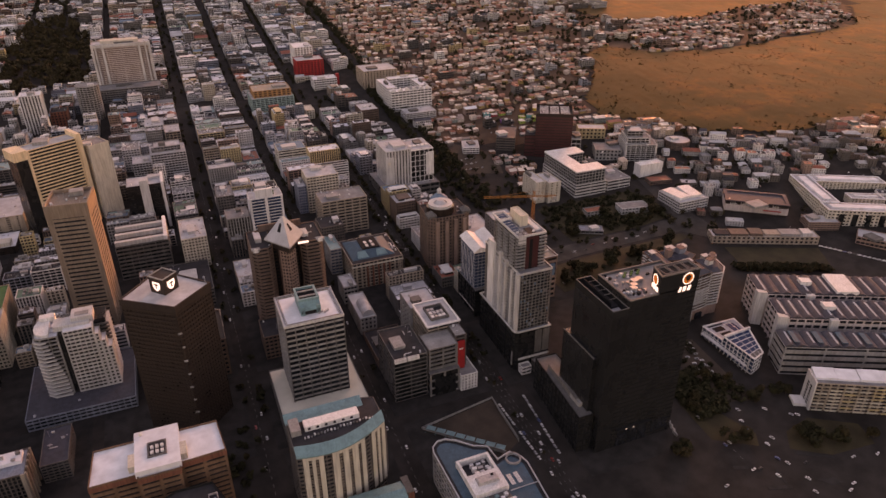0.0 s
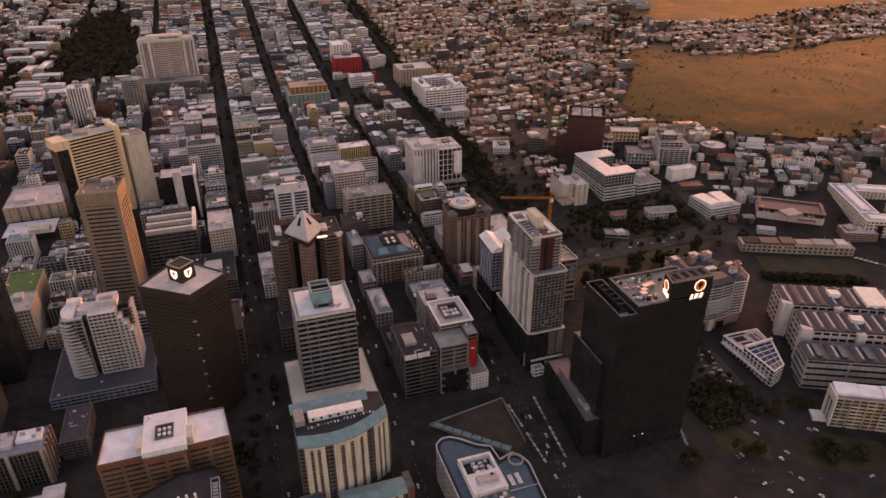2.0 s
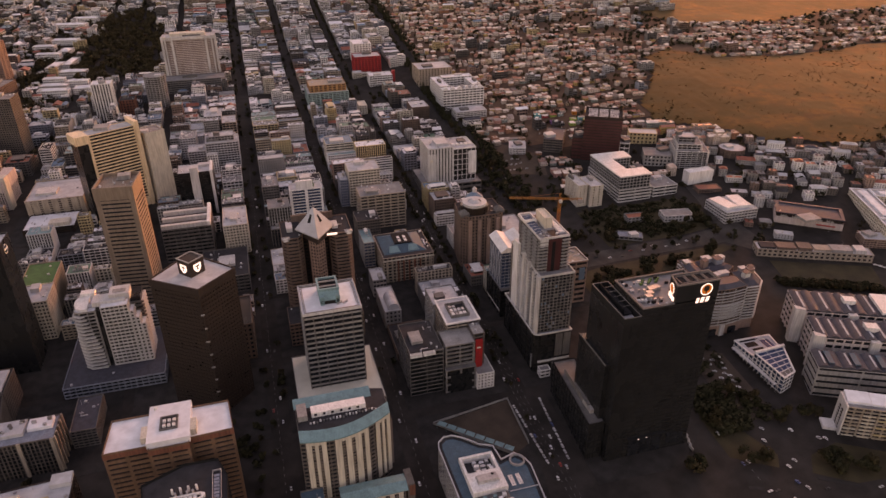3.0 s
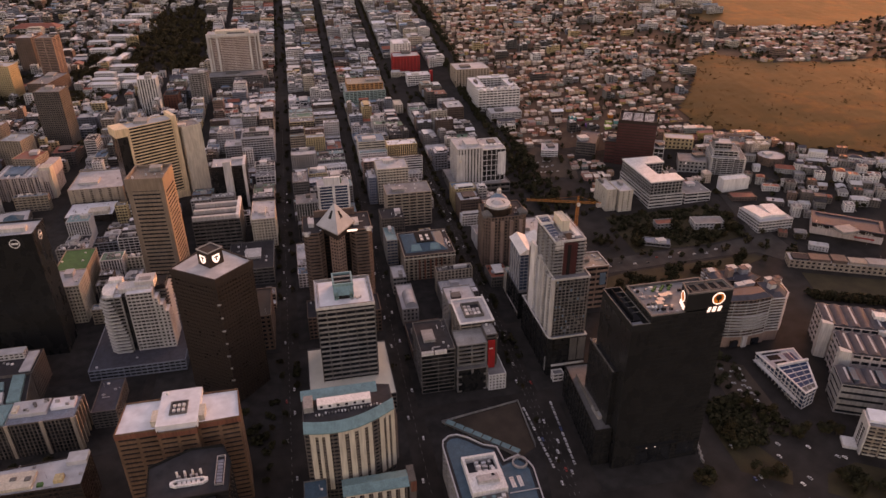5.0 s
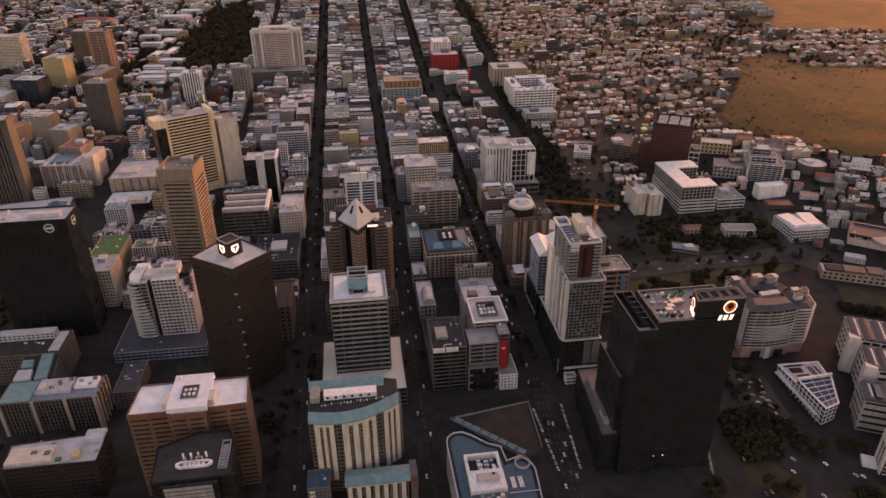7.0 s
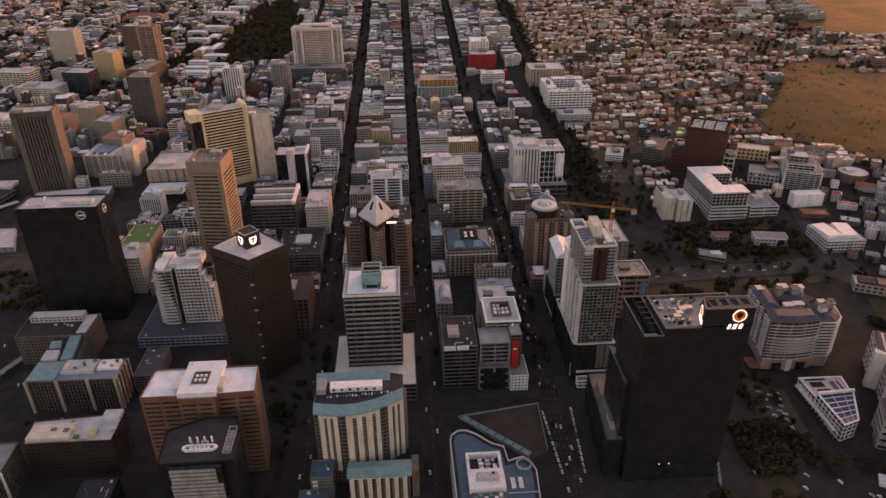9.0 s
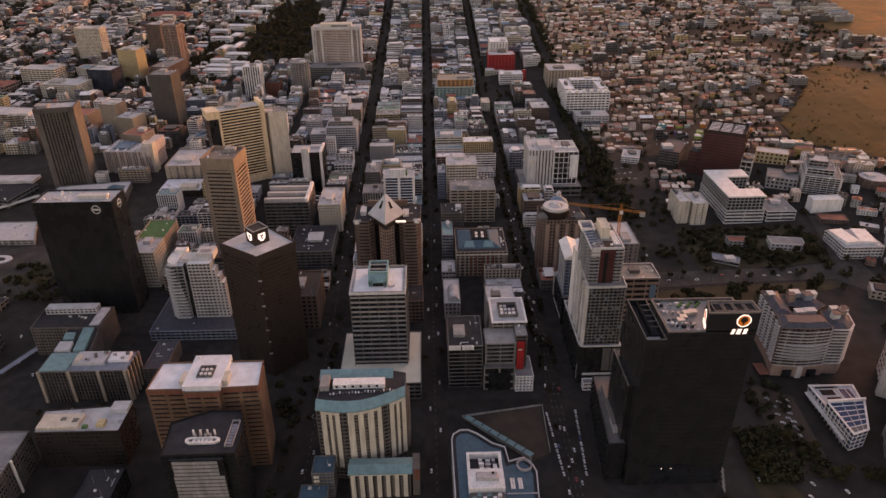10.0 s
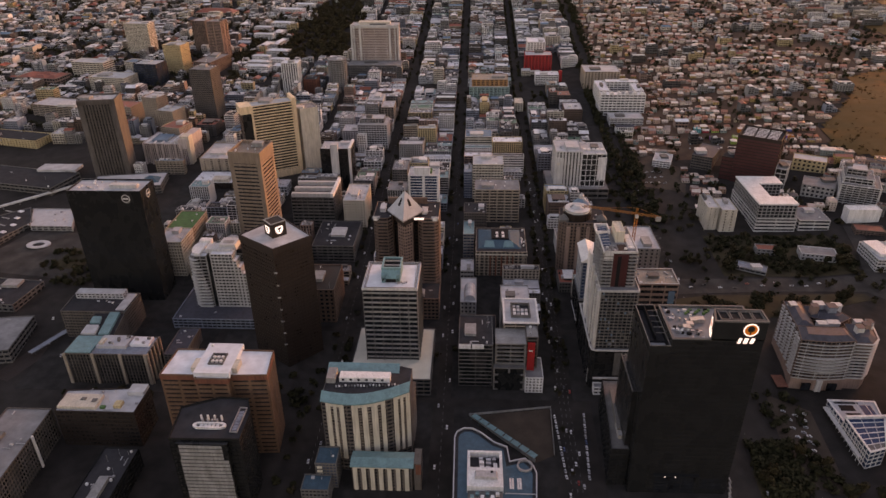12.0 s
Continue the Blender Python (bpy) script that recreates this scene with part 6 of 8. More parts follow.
    b("white shop building with a red corner", rect(272, 1330, 318, 1358), 58, 5, M_WHITE, M_GLASS, M_ROOF_W, sp=5, clutter=3)
    block(thing("sign_tower", 322, 1344, ground_z(322, 1344), "red sign tower beside the white shops", "sign"), "panel", rect(319, 1340, 325, 1346), ground_z(322, 1344), 64, M_RED)
    b("small cream tower with a rounded roof", rect(225, 1190, 240, 1222), 42, 4, M_CREAM, M_GLASS, M_CREAM, sp=5, pw=2.5, clutter=0)
    k = b("blue glass tower in a white frame with a pediment", rect(68, 768, 107, 792), 72, 17, M_WHITE, M_GLASS_BLUE, M_ROOF_L, band=0.22, sp=18, pw=3.4, clutter=3)
    block(k, "pediment", rect(76, 769, 96, 773), 72, 83, M_WHITE)
    block(k, "roof_garden", rect(78, 776, 98, 788), 72.1, 75, M_ROOF_GREEN)
    b("grey ribbed office block", rect(40, 772, 66, 800), 50, 11, M_CONC, M_GLASS_BLACK, M_ROOF_G, band=0.06, sp=3.4, pw=1.2, clutter=3)
    b("tan banded office block with stepped top", rect(153, 770, 211, 806), 52, 11, M_TAN, M_GLASS, M_ROOF_G, sp=9, pw=1.6, clutter=14)
    b("grey-brown block with small windows", rect(140, 722, 168, 752), 42, 10, M_CONC_B, M_GLASS, M_ROOF_D, sp=3, pw=1.2, clutter=4)
    b("yellow gridded office block", rect(150, 838, 192, 874), 60, 13, M_CREAM, M_GLASS, M_ROOF_L, sp=4, pw=1, clutter=9)
    b("narrow block with blue window panels", rect(138, 840, 149, 870), 48, 10, M_BLUEGREY, M_GLASS_BLUE, M_ROOF_L, sp=3, clutter=2)
    k = b("stepped pale grey apartment block with gridded balconies", rect(-36, 1012, 12, 1050), 58, 11, M_PALE, M_GLASS, M_ROOF_L, band=0.3, sp=4.4, pw=0.7, depth=1.2, clutter=10)
    b("", rect(-62, 1018, -36.2, 1050), 46, 8, M_PALE, M_GLASS, M_ROOF_L, band=0.32, sp=4.4, pw=0.8, depth=1.0, root=k, clutter=5)
    b("", rect(-30, 1022, 6, 1046), 65, 2, M_CONC, M_GLASS, M_ROOF_L, z0=58.1, band=0.3, sp=4.4, pw=0.7, depth=0.6, root=k, clutter=4)
    b("dark low roof block with plant deck", rect(-40, 668, 10, 736), 22, 5, M_CONC_D, M_GLASS_BLACK, M_ROOF_D, sp=6, clutter=14)
    b("brown brick block with deep square windows", rect(-22, 548, 10, 600), 36, 8, M_BRICK, M_GLASS, M_BRICK_D, sp=5, pw=2.4, depth=0.45, clutter=2)
    # beyond the main road
    q = turned(717, 631, 78, 36, -37)
    k = b("dark corner block with white window bays and a pale arcade", q, 20, 4, M_BRICK_D, M_GLASS, M_SLATE, sp=5, pw=1.8, clutter=3)
    zg = ground_z(732, 650) - 2
    s = Shape()
    s.ring(inset(q, -0.9), inset(q, -0.1), zg, zg + 9)
    part("arcade", s, M_HOTEL, k)
    s = Shape()
    s.ring(inset(q, -1.4), inset(q, 3), 20.2, 21.6)
    part("roof_overhang", s, M_SLATE, k)
    u = (Vector(q[1]) - Vector(q[0])).normalized()
    v = Vector((u.y, -u.x))
    for i in range(5):
        for j in range(3):
            for r in range(3):
                c = Vector(q[0]) + u * (5.5 + i * 13.4 + j * 2.9) + v * 0.35
                s = Shape()
                s.wallbox(tuple(c), tuple(c + u * 0.7), 0.5, 10, 19)
                s.wallbox(tuple(c), tuple(c + u * 2.9), 0.5, 10.2 + r * 3, 11 + r * 3)
                if r == 0 or j < 3:
                    part("window_frame", s, M_OFFWHITE, k)
    c = Vector(q[0]) + u * 48 + v * 1
    s = Shape()
    s.wallbox(tuple(c), tuple(c + u * 22), -2.4, zg + 4.6, zg + 5.4)
    part("awning", s, M_RED, k)
    k = b("white block with folded pale roofs", rect(612, 657, 660, 702), 19, 4, M_OFFWHITE, M_GLASS, M_ROOF_L, sp=5, clutter=6)
    for i in range(2):
        block(k, "folded_roof", turned(624 + i * 23, 682, 18, 34, 8 - i * 16), 19.2, 23, M_WHITE)
    o, u, v = Vector((767, 557)), Vector((0.88, -0.47)), Vector((0.39, 0.92))

    def range_poly(a0, b0, a1, b1):
        return [tuple(o + u * x + v * y) for x, y in ((a0, b0), (a1, b0), (a1, b1), (a0, b1))]
    for lab, c, z in (("cream courtyard front range with dark shop bays", (0, 0, 120, 24), 24), ("long cream courtyard side range with a pale roof", (0, 24.2, 24, 118), 25), ("cream courtyard rear range with pale roof", (24.2, 94, 120, 118), 26), ("cream courtyard inner range", (52, 48, 96, 66), 21)):
        p = range_poly(*c)
        k = b(lab, p, z, 5, M_CREAM, M_GLASS, M_ROOF_L, sp=5, pw=2, depth=0.5, clutter=7, big=False)
        s = Shape()
        s.ring(inset(p, -0.5), inset(p, 1.2), z + 1.1, z + 1.7)
        part("roof_edge", s, M_ROOF_W, k)
        block(k, "roof_walk", inset(p, 7), z + 0.1, z + 2.6, M_ROOF_W)
    for i in range(6):
        c = o + u * (14 + i * 17) - v * 0.3
        s = Shape()
        s.wallbox(tuple(c), tuple(c + u * 7), -0.5, 2, 20)
        part("dark_bay", s, M_GLASS_BLACK, k)
    k = b("tall white-framed building with stepped terraces", turned(668, 832, 48, 50, -22), 44, 9, M_OFFWHITE, M_GLASS_BLACK, M_ROOF_G, band=0.13, sp=8, pw=0.45, depth=2.2, clutter=8, big=False)
    b("", turned(666, 836, 36, 38, -22), 52, 2, M_OFFWHITE, M_GLASS_BLACK, M_ROOF_G, z0=44.1, band=0.15, sp=7, pw=0.45, depth=1.8, root=k, clutter=5, big=False)
    b("", turned(664, 840, 24, 24, -22), 60, 2, M_CONC, M_GLASS_BLACK, M_ROOF_L, z0=52.1, band=0.25, sp=6, pw=0.6, depth=0.6, root=k, clutter=5)
    b("plain white gable wall building", rect(628, 767, 668, 782), 30, 5, M_WHITE, M_GLASS, M_WHITE, sp=9, pw=7, clutter=0, blank=(0,))
    b("brown brick drum-shaped building", ring_poly(742, 828, 20, 14), 36, 6, M_BRICK, M_GLASS, M_ROOF_L, sp=0, band=0.6, clutter=2)
    k = b("long low stone barracks with a parapet", turned(666, 562, 132, 20, -24), 8, 2, M_TAN, M_GLASS, M_ROOF_L, sp=6, pw=2.6, clutter=4, big=False)
    for i, (w, d, h, m) in enumerate(((18, 14, 2.2, M_ROOF_D), (22, 15, 3.2, M_BRICK), (16, 16, 4.2, M_BRICK), (20, 13, 2.6, M_TAN), (24, 15, 3.6, M_CONC), (12, 14, 4.6, M_OFFWHITE))):
        c = Vector((666, 562)) + Vector((0.914, -0.407)) * (-53 + i * 21)
        block(k, "roof_range", turned(c.x, c.y, w, d, -24), 8.1, 8.1 + h, m)
    b("low red brick house range", turned(645, 745, 34, 18, -10), 16, 3, M_BRICK, M_GLASS, M_ROOF_R, sp=4, clutter=0)
    b("grey shed with a pale roof by the road", turned(474, 662, 34, 15, -26), 6, 1, M_CONC, M_GLASS, M_BLUEGREY, sp=6, clutter=1)
    b("white gabled villa among trees", turned(560, 690, 40, 20, -10), 12, 2, M_OFFWHITE, M_GLASS, M_ROOF_G, sp=5, pw=2, clutter=0)
    b("terrace of old houses by the trees", turned(505, 700, 26, 14, -6), 11, 2, M_CONC, M_GLASS, M_ROOF_R, sp=5, pw=2, clutter=0)
    b("low white building by the parking lot", turned(440, 960, 26, 34, -20), 26, 3, M_WHITE, M_GLASS, M_ROOF_L, sp=5, clutter=2)
    b("grey stepped office building", turned(505, 960, 30, 60, -30), 38, 5, M_CONC_B, M_GLASS, M_SLATE, sp=4, clutter=4)
    b("yellow hall with a tin roof", turned(640, 920, 44, 24, -25), 42, 3, M_YELLOW, M_GLASS, M_ROOF_L, sp=6, pw=3, clutter=0)
    b("low domed grey public hall", turned(625, 850, 40, 34, -25), 33, 3, M_CONC, M_GLASS, M_ROOF_G, sp=6, pw=2.4, clutter=1)
    b("low brown-roofed shed by the sports field", turned(792, 500, 46, 26, -52), 8, 2, M_PINK, M_GLASS, M_ROOF_L, sp=5, clutter=1)
    b("brick flats with a pitched grey roof", turned(838, 470, 40, 60, -52), 16, 5, M_BRICK, M_GLASS, M_ROOF_G, sp=4, clutter=2)
    b("pale warehouse flats by the field", turned(760, 560, 40, 24, -24), 12, 4, M_PINK, M_GLASS, M_ROOF_L, sp=4, clutter=3)
    # the near edge
    tri = [(140, 262), (196, 262), (201, 326), (199, 333), (193, 340.5), (186, 338.5), (181.5, 337), (180, 352), (170.5, 356.5), (160, 367), (153, 371.5), (146, 371.5), (140.5, 367), (139, 361)]
    k = b("wedge-shaped office block with a dark teal roof deck", tri, 18, 7, M_CONC, M_GLASS_BLUE, M_ROOF_D, sp=5, pw=0.5, clutter=0, parapet=1.2)
    s = Shape()
    s.ring(inset(tri, -0.2), inset(tri, 0.7), 19.2, 19.7)
    part("parapet_cap", s, M_PALE, k)
    block(k, "deck", inset(tri, 3.2), 18.05, 18.25, M_ROOF_B)
    s = Shape()
    s.ring(ring_poly(192.5, 333, 6), ring_poly(192.5, 333, 4.8), 18.1, 20)
    part("round_rim", s, M_CONC, k)
    s = Shape()
    s.ring(rect(149.5, 325.6, 175.5, 343), rect(151.5, 325.8, 173.5, 341), 18.1, 23.5)
    part("plant_screen", s, M_WHITE, k)
    block(k, "plant_pit", rect(151.6, 326, 173.4, 340.9), 18.1, 18.4, M_ROOF_D)
    for i in range(9):
        x, y = 158 + (i % 3) * 5 + rand(0, 1), 327.5 + (i // 3) * 4.3
        block(k, "air_handler", rect(x, y, x + rand(2, 4), y + rand(1.6, 3.2)), 18.4, 20.6 + rand(0, 2), random.choice((M_METAL, M_WHITE, M_ROOF_L)))
    block(k, "roof_house", rect(149.5, 307, 175.5, 325.4), 18.1, 24.4, M_WHITE)
    hood = rect(155, 313.5, 171.5, 321)
    s = Shape()
    s.prism(hood, 24.4, 26.6, True, False, inset(hood, 0.8))
    part("hood", s, M_METAL, k)
    block(k, "hood_vent", rect(166.5, 318, 168.4, 319.8), 26.6, 27.1, M_CHAR)
    block(k, "lower_pit", rect(150, 297, 175, 306.9), 18.1, 20, M_CONC_D)
    for i in range(6):
        block(k, "air_handler", rect(152 + i * 3.6, 299 + (i % 2) * 3, 154.6 + i * 3.6, 301.6 + (i % 2) * 3), 20, 22.2, random.choice((M_METAL, M_WHITE, M_ROOF_T)))
    block(k, "roof_house", rect(152, 270, 175.5, 296.9), 18.1, 24, M_WHITE)
    for i in range(2):
        for j in range(5):
            for q in range(2):
                x, y = 180.4 + i * 5.6 + q * 1.7, 311 + j * 2.1
                block(k, "solar_panel", rect(x, y, x + 1.4, y + 1.6), 18.3, 18.8, M_WHITE)
    block(k, "roof_rail", rect(177, 306.4, 199, 306.8), 18.1, 19, M_PALE)
    b("grey flat-roofed block with a cream plant deck", [(-189, 373), (-122.5, 373), (-122.5, 404), (-192, 399)], 25, 9, M_BRICK_D, M_GLASS_BLACK, M_ROOF_L, sp=4, pw=1, clutter=12, big=False)
    block(TOPS[-1], "plant_deck", rect(-188, 376, -156, 392), 25.1, 28, M_CREAM)
    block(TOPS[-1], "deck_hatch", rect(-172, 384, -168, 387), 28, 28.8, M_CONC_D)
    block(TOPS[-1], "deck_hatch", rect(-162, 382, -158, 386), 28, 28.8, M_CONC_D)
    block(TOPS[-1], "tank", rect(-153, 377, -149, 380), 25.1, 27, M_ROOF_GREEN)
    block(TOPS[-1], "roof_cabin", rect(-142, 378, -136, 385), 25.1, 28, M_YELLOW)
    block(TOPS[-1], "roof_wing", rect(-137, 394, -123, 405), 25.1, 29, M_ROOF_L)
    k = b("ribbed brown stone office range with roof plant", rect(-223, 449, -145, 477), 25, 9, M_CONC_B, M_GLASS_BLACK, M_BLUEGREY, band=0.1, sp=3, pw=0.9, depth=0.6, clutter=6, big=False)
    for x in (-223.2, -197, -171, -147.6):
        block(k, "corner_pier", rect(x, 447.6, x + 2.6, 449), -16, 26.4, M_TAN)
    for i in range(5):
        block(k, "side_pier", rect(-144.9, 449 + i * 6.6, -143.6, 450.6 + i * 6.6), -16, 26.4, M_TAN)
    block(k, "teal_roof", rect(-222, 450, -198, 476), 25.1, 26.6, M_ROOF_T)
    block(k, "roof_house", rect(-196, 458, -168, 475), 25.1, 28.4, M_PALE)
    block(k, "roof_house", rect(-194, 460, -190, 468), 28.4, 30.4, M_CREAM)
    block(k, "roof_house", rect(-166, 462, -148, 474), 25.1, 28, M_ROOF_W)
    for i in range(9):
        x, y = rand(-192, -150), rand(460, 472)
        block(k, "air_handler", rect(x, y, x + rand(1.5, 3.5), y + rand(1.2, 2.6)), 28.2, 29.2 + rand(0.4, 1.6), random.choice((M_WHITE, M_METAL, M_CONC_D)))
    k = b("brown stone cross wing with teal roofs", [(-222, 477.3), (-189, 477.3), (-196, 516), (-226, 516)], 25, 9, M_CONC_B, M_GLASS, M_ROOF_D, sp=3, pw=1, clutter=0)
    block(k, "teal_roof", [(-204, 478), (-194, 478), (-200, 515), (-210, 515)], 25.1, 27.6, M_ROOF_T)
    block(k, "pale_roof", [(-221, 478), (-207, 478), (-210, 492), (-222, 492)], 25.1, 28, M_PALE)
    block(k, "teal_roof", [(-222, 497), (-212, 497), (-215, 508), (-224, 508)], 25.1, 27, M_ROOF_T)
    k = b("brown stone rear range with a long roof pavilion", [(-262, 516.3), (-195.4, 516.3), (-195.4, 552), (-264, 553)], 26, 9, M_CONC_B, M_GLASS, M_ROOF_D, sp=3, pw=1, clutter=8, big=False)
    b("", rect(-258, 541, -208, 551), 32, 2, M_PALE, M_GLASS_BLACK, M_ROOF_L, z0=26.1, band=0.4, sp=4, pw=1.2, root=k, clutter=0, parapet=0.5)
    block(k, "roof_walk", rect(-207, 520, -198, 550), 26.1, 27.4, M_ROOF_L)
    b("low block with a blue-grey roof beside the lane", rect(-141, 470, -121, 514), 10, 6, M_CONC_D, M_GLASS, M_SLATE, sp=4, clutter=7, big=False)
    b("office block with a white lattice front", [(-234, 300), (-194, 300), (-198, 382), (-236, 382)], 19, 8, M_CONC_B, M_GLASS_BLACK, M_ROOF_G, band=0.24, sp=3, pw=0.7, depth=0.6, clutter=12)
    block(TOPS[-1], "white_rib", [(-195.9, 348), (-194.8, 348), (-194.8, 350), (-196, 350)], -15, 20.6, M_WHITE)
    b("low grey workshop with roof tanks", rect(-141, 292, -113, 352), 7, 5, M_CHAR, M_GLASS_BLACK, M_ROOF_D, sp=5, clutter=18)
    k = b("dark station hall with square white rooflights", [(-447, 688), (-430, 746), (-458, 790), (-505, 745)], 11, 2, M_CONC_D, M_GLASS, M_ROOF_D, sp=8, pw=2, clutter=0)
    for i in range(5):
        c = Vector((-450, 696)).lerp(Vector((-462, 778)), i / 4) + Vector((6 - abs(i - 2) * 4, 0))
        block(k, "rooflight", turned(c.x, c.y, 7, 5, -20), 11.1, 12, M_ROOF_W)
        block(k, "roof_strip", turned(c.x - 16, c.y, 14, 2, -20), 11.1, 11.6, M_CONC)
    k = b("low station hall with a pale blue-grey roof", [(-426, 734), (-369, 733), (-392, 787), (-452, 787)], 11, 2, M_CONC, M_GLASS, M_PALE, sp=8, pw=2, clutter=14, big=False)
    b("low brown station shed with a pale edge", [(-398, 560), (-342, 556), (-336, 606), (-394, 612)], 6, 2, M_CONC_D, M_GLASS, M_ROOF_D, sp=7, pw=2, clutter=6)
    b("grey station hall with white panels", turned(-330, 500, 60, 60, 8), 8, 3, M_CONC_D, M_GLASS, M_ROOF_G, sp=6, clutter=4)
    b("long dark station shed roof", turned(-520, 880, 150, 60, -12), 20, 2, M_CONC_D, M_GLASS, M_ROOF_D, sp=8, clutter=6)


middle_distance()

# ---- blocks between the streets ----
WALLS = [M_WHITE, M_WHITE, M_OFFWHITE, M_CREAM, M_CREAM, M_YELLOW, M_CONC, M_OFFWHITE, M_TAN, M_PALE, M_CONC_D, M_BLUEGREY, M_CONC, M_TAN, M_BRICK, M_CONC_D, M_BLUEGREY, M_WHITE, M_CONC_B, M_CONC_D, M_PINK, M_CONC]
ROOFS = [M_ROOF_W, M_PALE, M_ROOF_W, M_ROOF_L, M_ROOF_L, M_ROOF_G, M_ROOF_G, M_ROOF_D, M_ROOF_R, M_ROOF_L, M_ROOF_T, M_ROOF_W, M_SHEET_B, M_SHEET_G, M_ROOF_D]
COLOURS = {M_WHITE: "white", M_OFFWHITE: "off-white", M_CREAM: "cream", M_PALE: "pale grey", M_CONC: "grey concrete", M_TAN: "tan stone", M_PINK: "pinkish brick", M_CONC_D: "dark grey", M_BLUEGREY: "blue-grey", M_BRICK: "brown brick", M_CONC_B: "brown concrete", M_YELLOW: "yellow"}
ROOFNAMES = {M_PALE: "pale blue-grey", M_ROOF_W: "white", M_ROOF_L: "pale grey", M_ROOF_G: "grey", M_ROOF_D: "dark", M_ROOF_R: "red", M_ROOF_T: "teal", M_SHEET_B: "blue sheet", M_SHEET_G: "green sheet", M_SLATE: "slate"}
far_parts = {}


def far(material):
    if material not in far_parts:
        far_parts[material] = Shape()
    return far_parts[material]


def in_garden(x, y):
    return -296 < x < -128 and 1500 < y < 2070 and not (x > -170 and y > 1900)


def plain_open(x, y):
    """Ground that stays free of buildings: parks, wide roads, squares and the sports field."""
    if in_garden(x, y):
        return True
    if 340 < x < 398 and 700 < y < 1420 or 246 < x < 300 and 1180 < y < 1330:
        return True
    if x > 300 and y < 1000:
        return True
    if x < -240 and y < 840 or x < -390 and y < 1010 or x < 20 and y < 545 or -160 < x < -60 and y < 620:
        return True
    return False


def far_volume(p, zb, z1, wall, roof, n, sp, blanks):
    """A far block: glazing, spandrel bands, piers, parapet and roof."""
    far(M_GLASS).prism(inset(p, 0.4), zb, z1 - 0.2, False)
    s = far(wall)
    q = inset(p, 0.4)
    fh, share = (z1 - zb) / n, rand(0.35, 0.55)
    for i in range(n + 1):
        za, zc = (zb + i * fh, zb + i * fh + fh * share) if i < n else (z1 - 0.6, z1 + 0.9)
        s.add([(x, y, za) for x, y in p] + [(x, y, zc) for x, y in p] + [(x, y, zc) for x, y in q], [(k, (k + 1) % 4, 4 + (k + 1) % 4, 4 + k) for k in range(4)] + [(4 + k, 4 + (k + 1) % 4, 8 + (k + 1) % 4, 8 + k) for k in range(4)])
    for i in range(4):
        a, b = Vector(p[i]), Vector(p[(i + 1) % 4])
        ln = (b - a).length
        u = (b - a) / ln
        k = Vector((-u.y, u.x))
        if i in blanks:
            s.add([(*(a - k * 0.02), zb), (*(b - k * 0.02), zb), (*(b - k * 0.02), z1), (*(a - k * 0.02), z1)], [(0, 1, 2, 3)])
            continue
        if i == 2:
            continue
        m = max(1, round(ln / sp))
        for j in range(m + 1):
            c = min(max(ln * j / m, 0.6), ln - 0.6)
            l, r = a + u * (c - 0.6), a + u * (c + 0.6)
            s.add([(*(l + k * 0.4), zb), (*l, zb), (*r, zb), (*(r + k * 0.4), zb), (*(l + k * 0.4), z1 - 0.5), (*l, z1 - 0.5), (*r, z1 - 0.5), (*(r + k * 0.4), z1 - 0.5)], [(0, 1, 5, 4), (1, 2, 6, 5), (2, 3, 7, 6)])
    far(roof).prism(inset(p, 0.35), z1 - 0.5, z1 + 0.05)


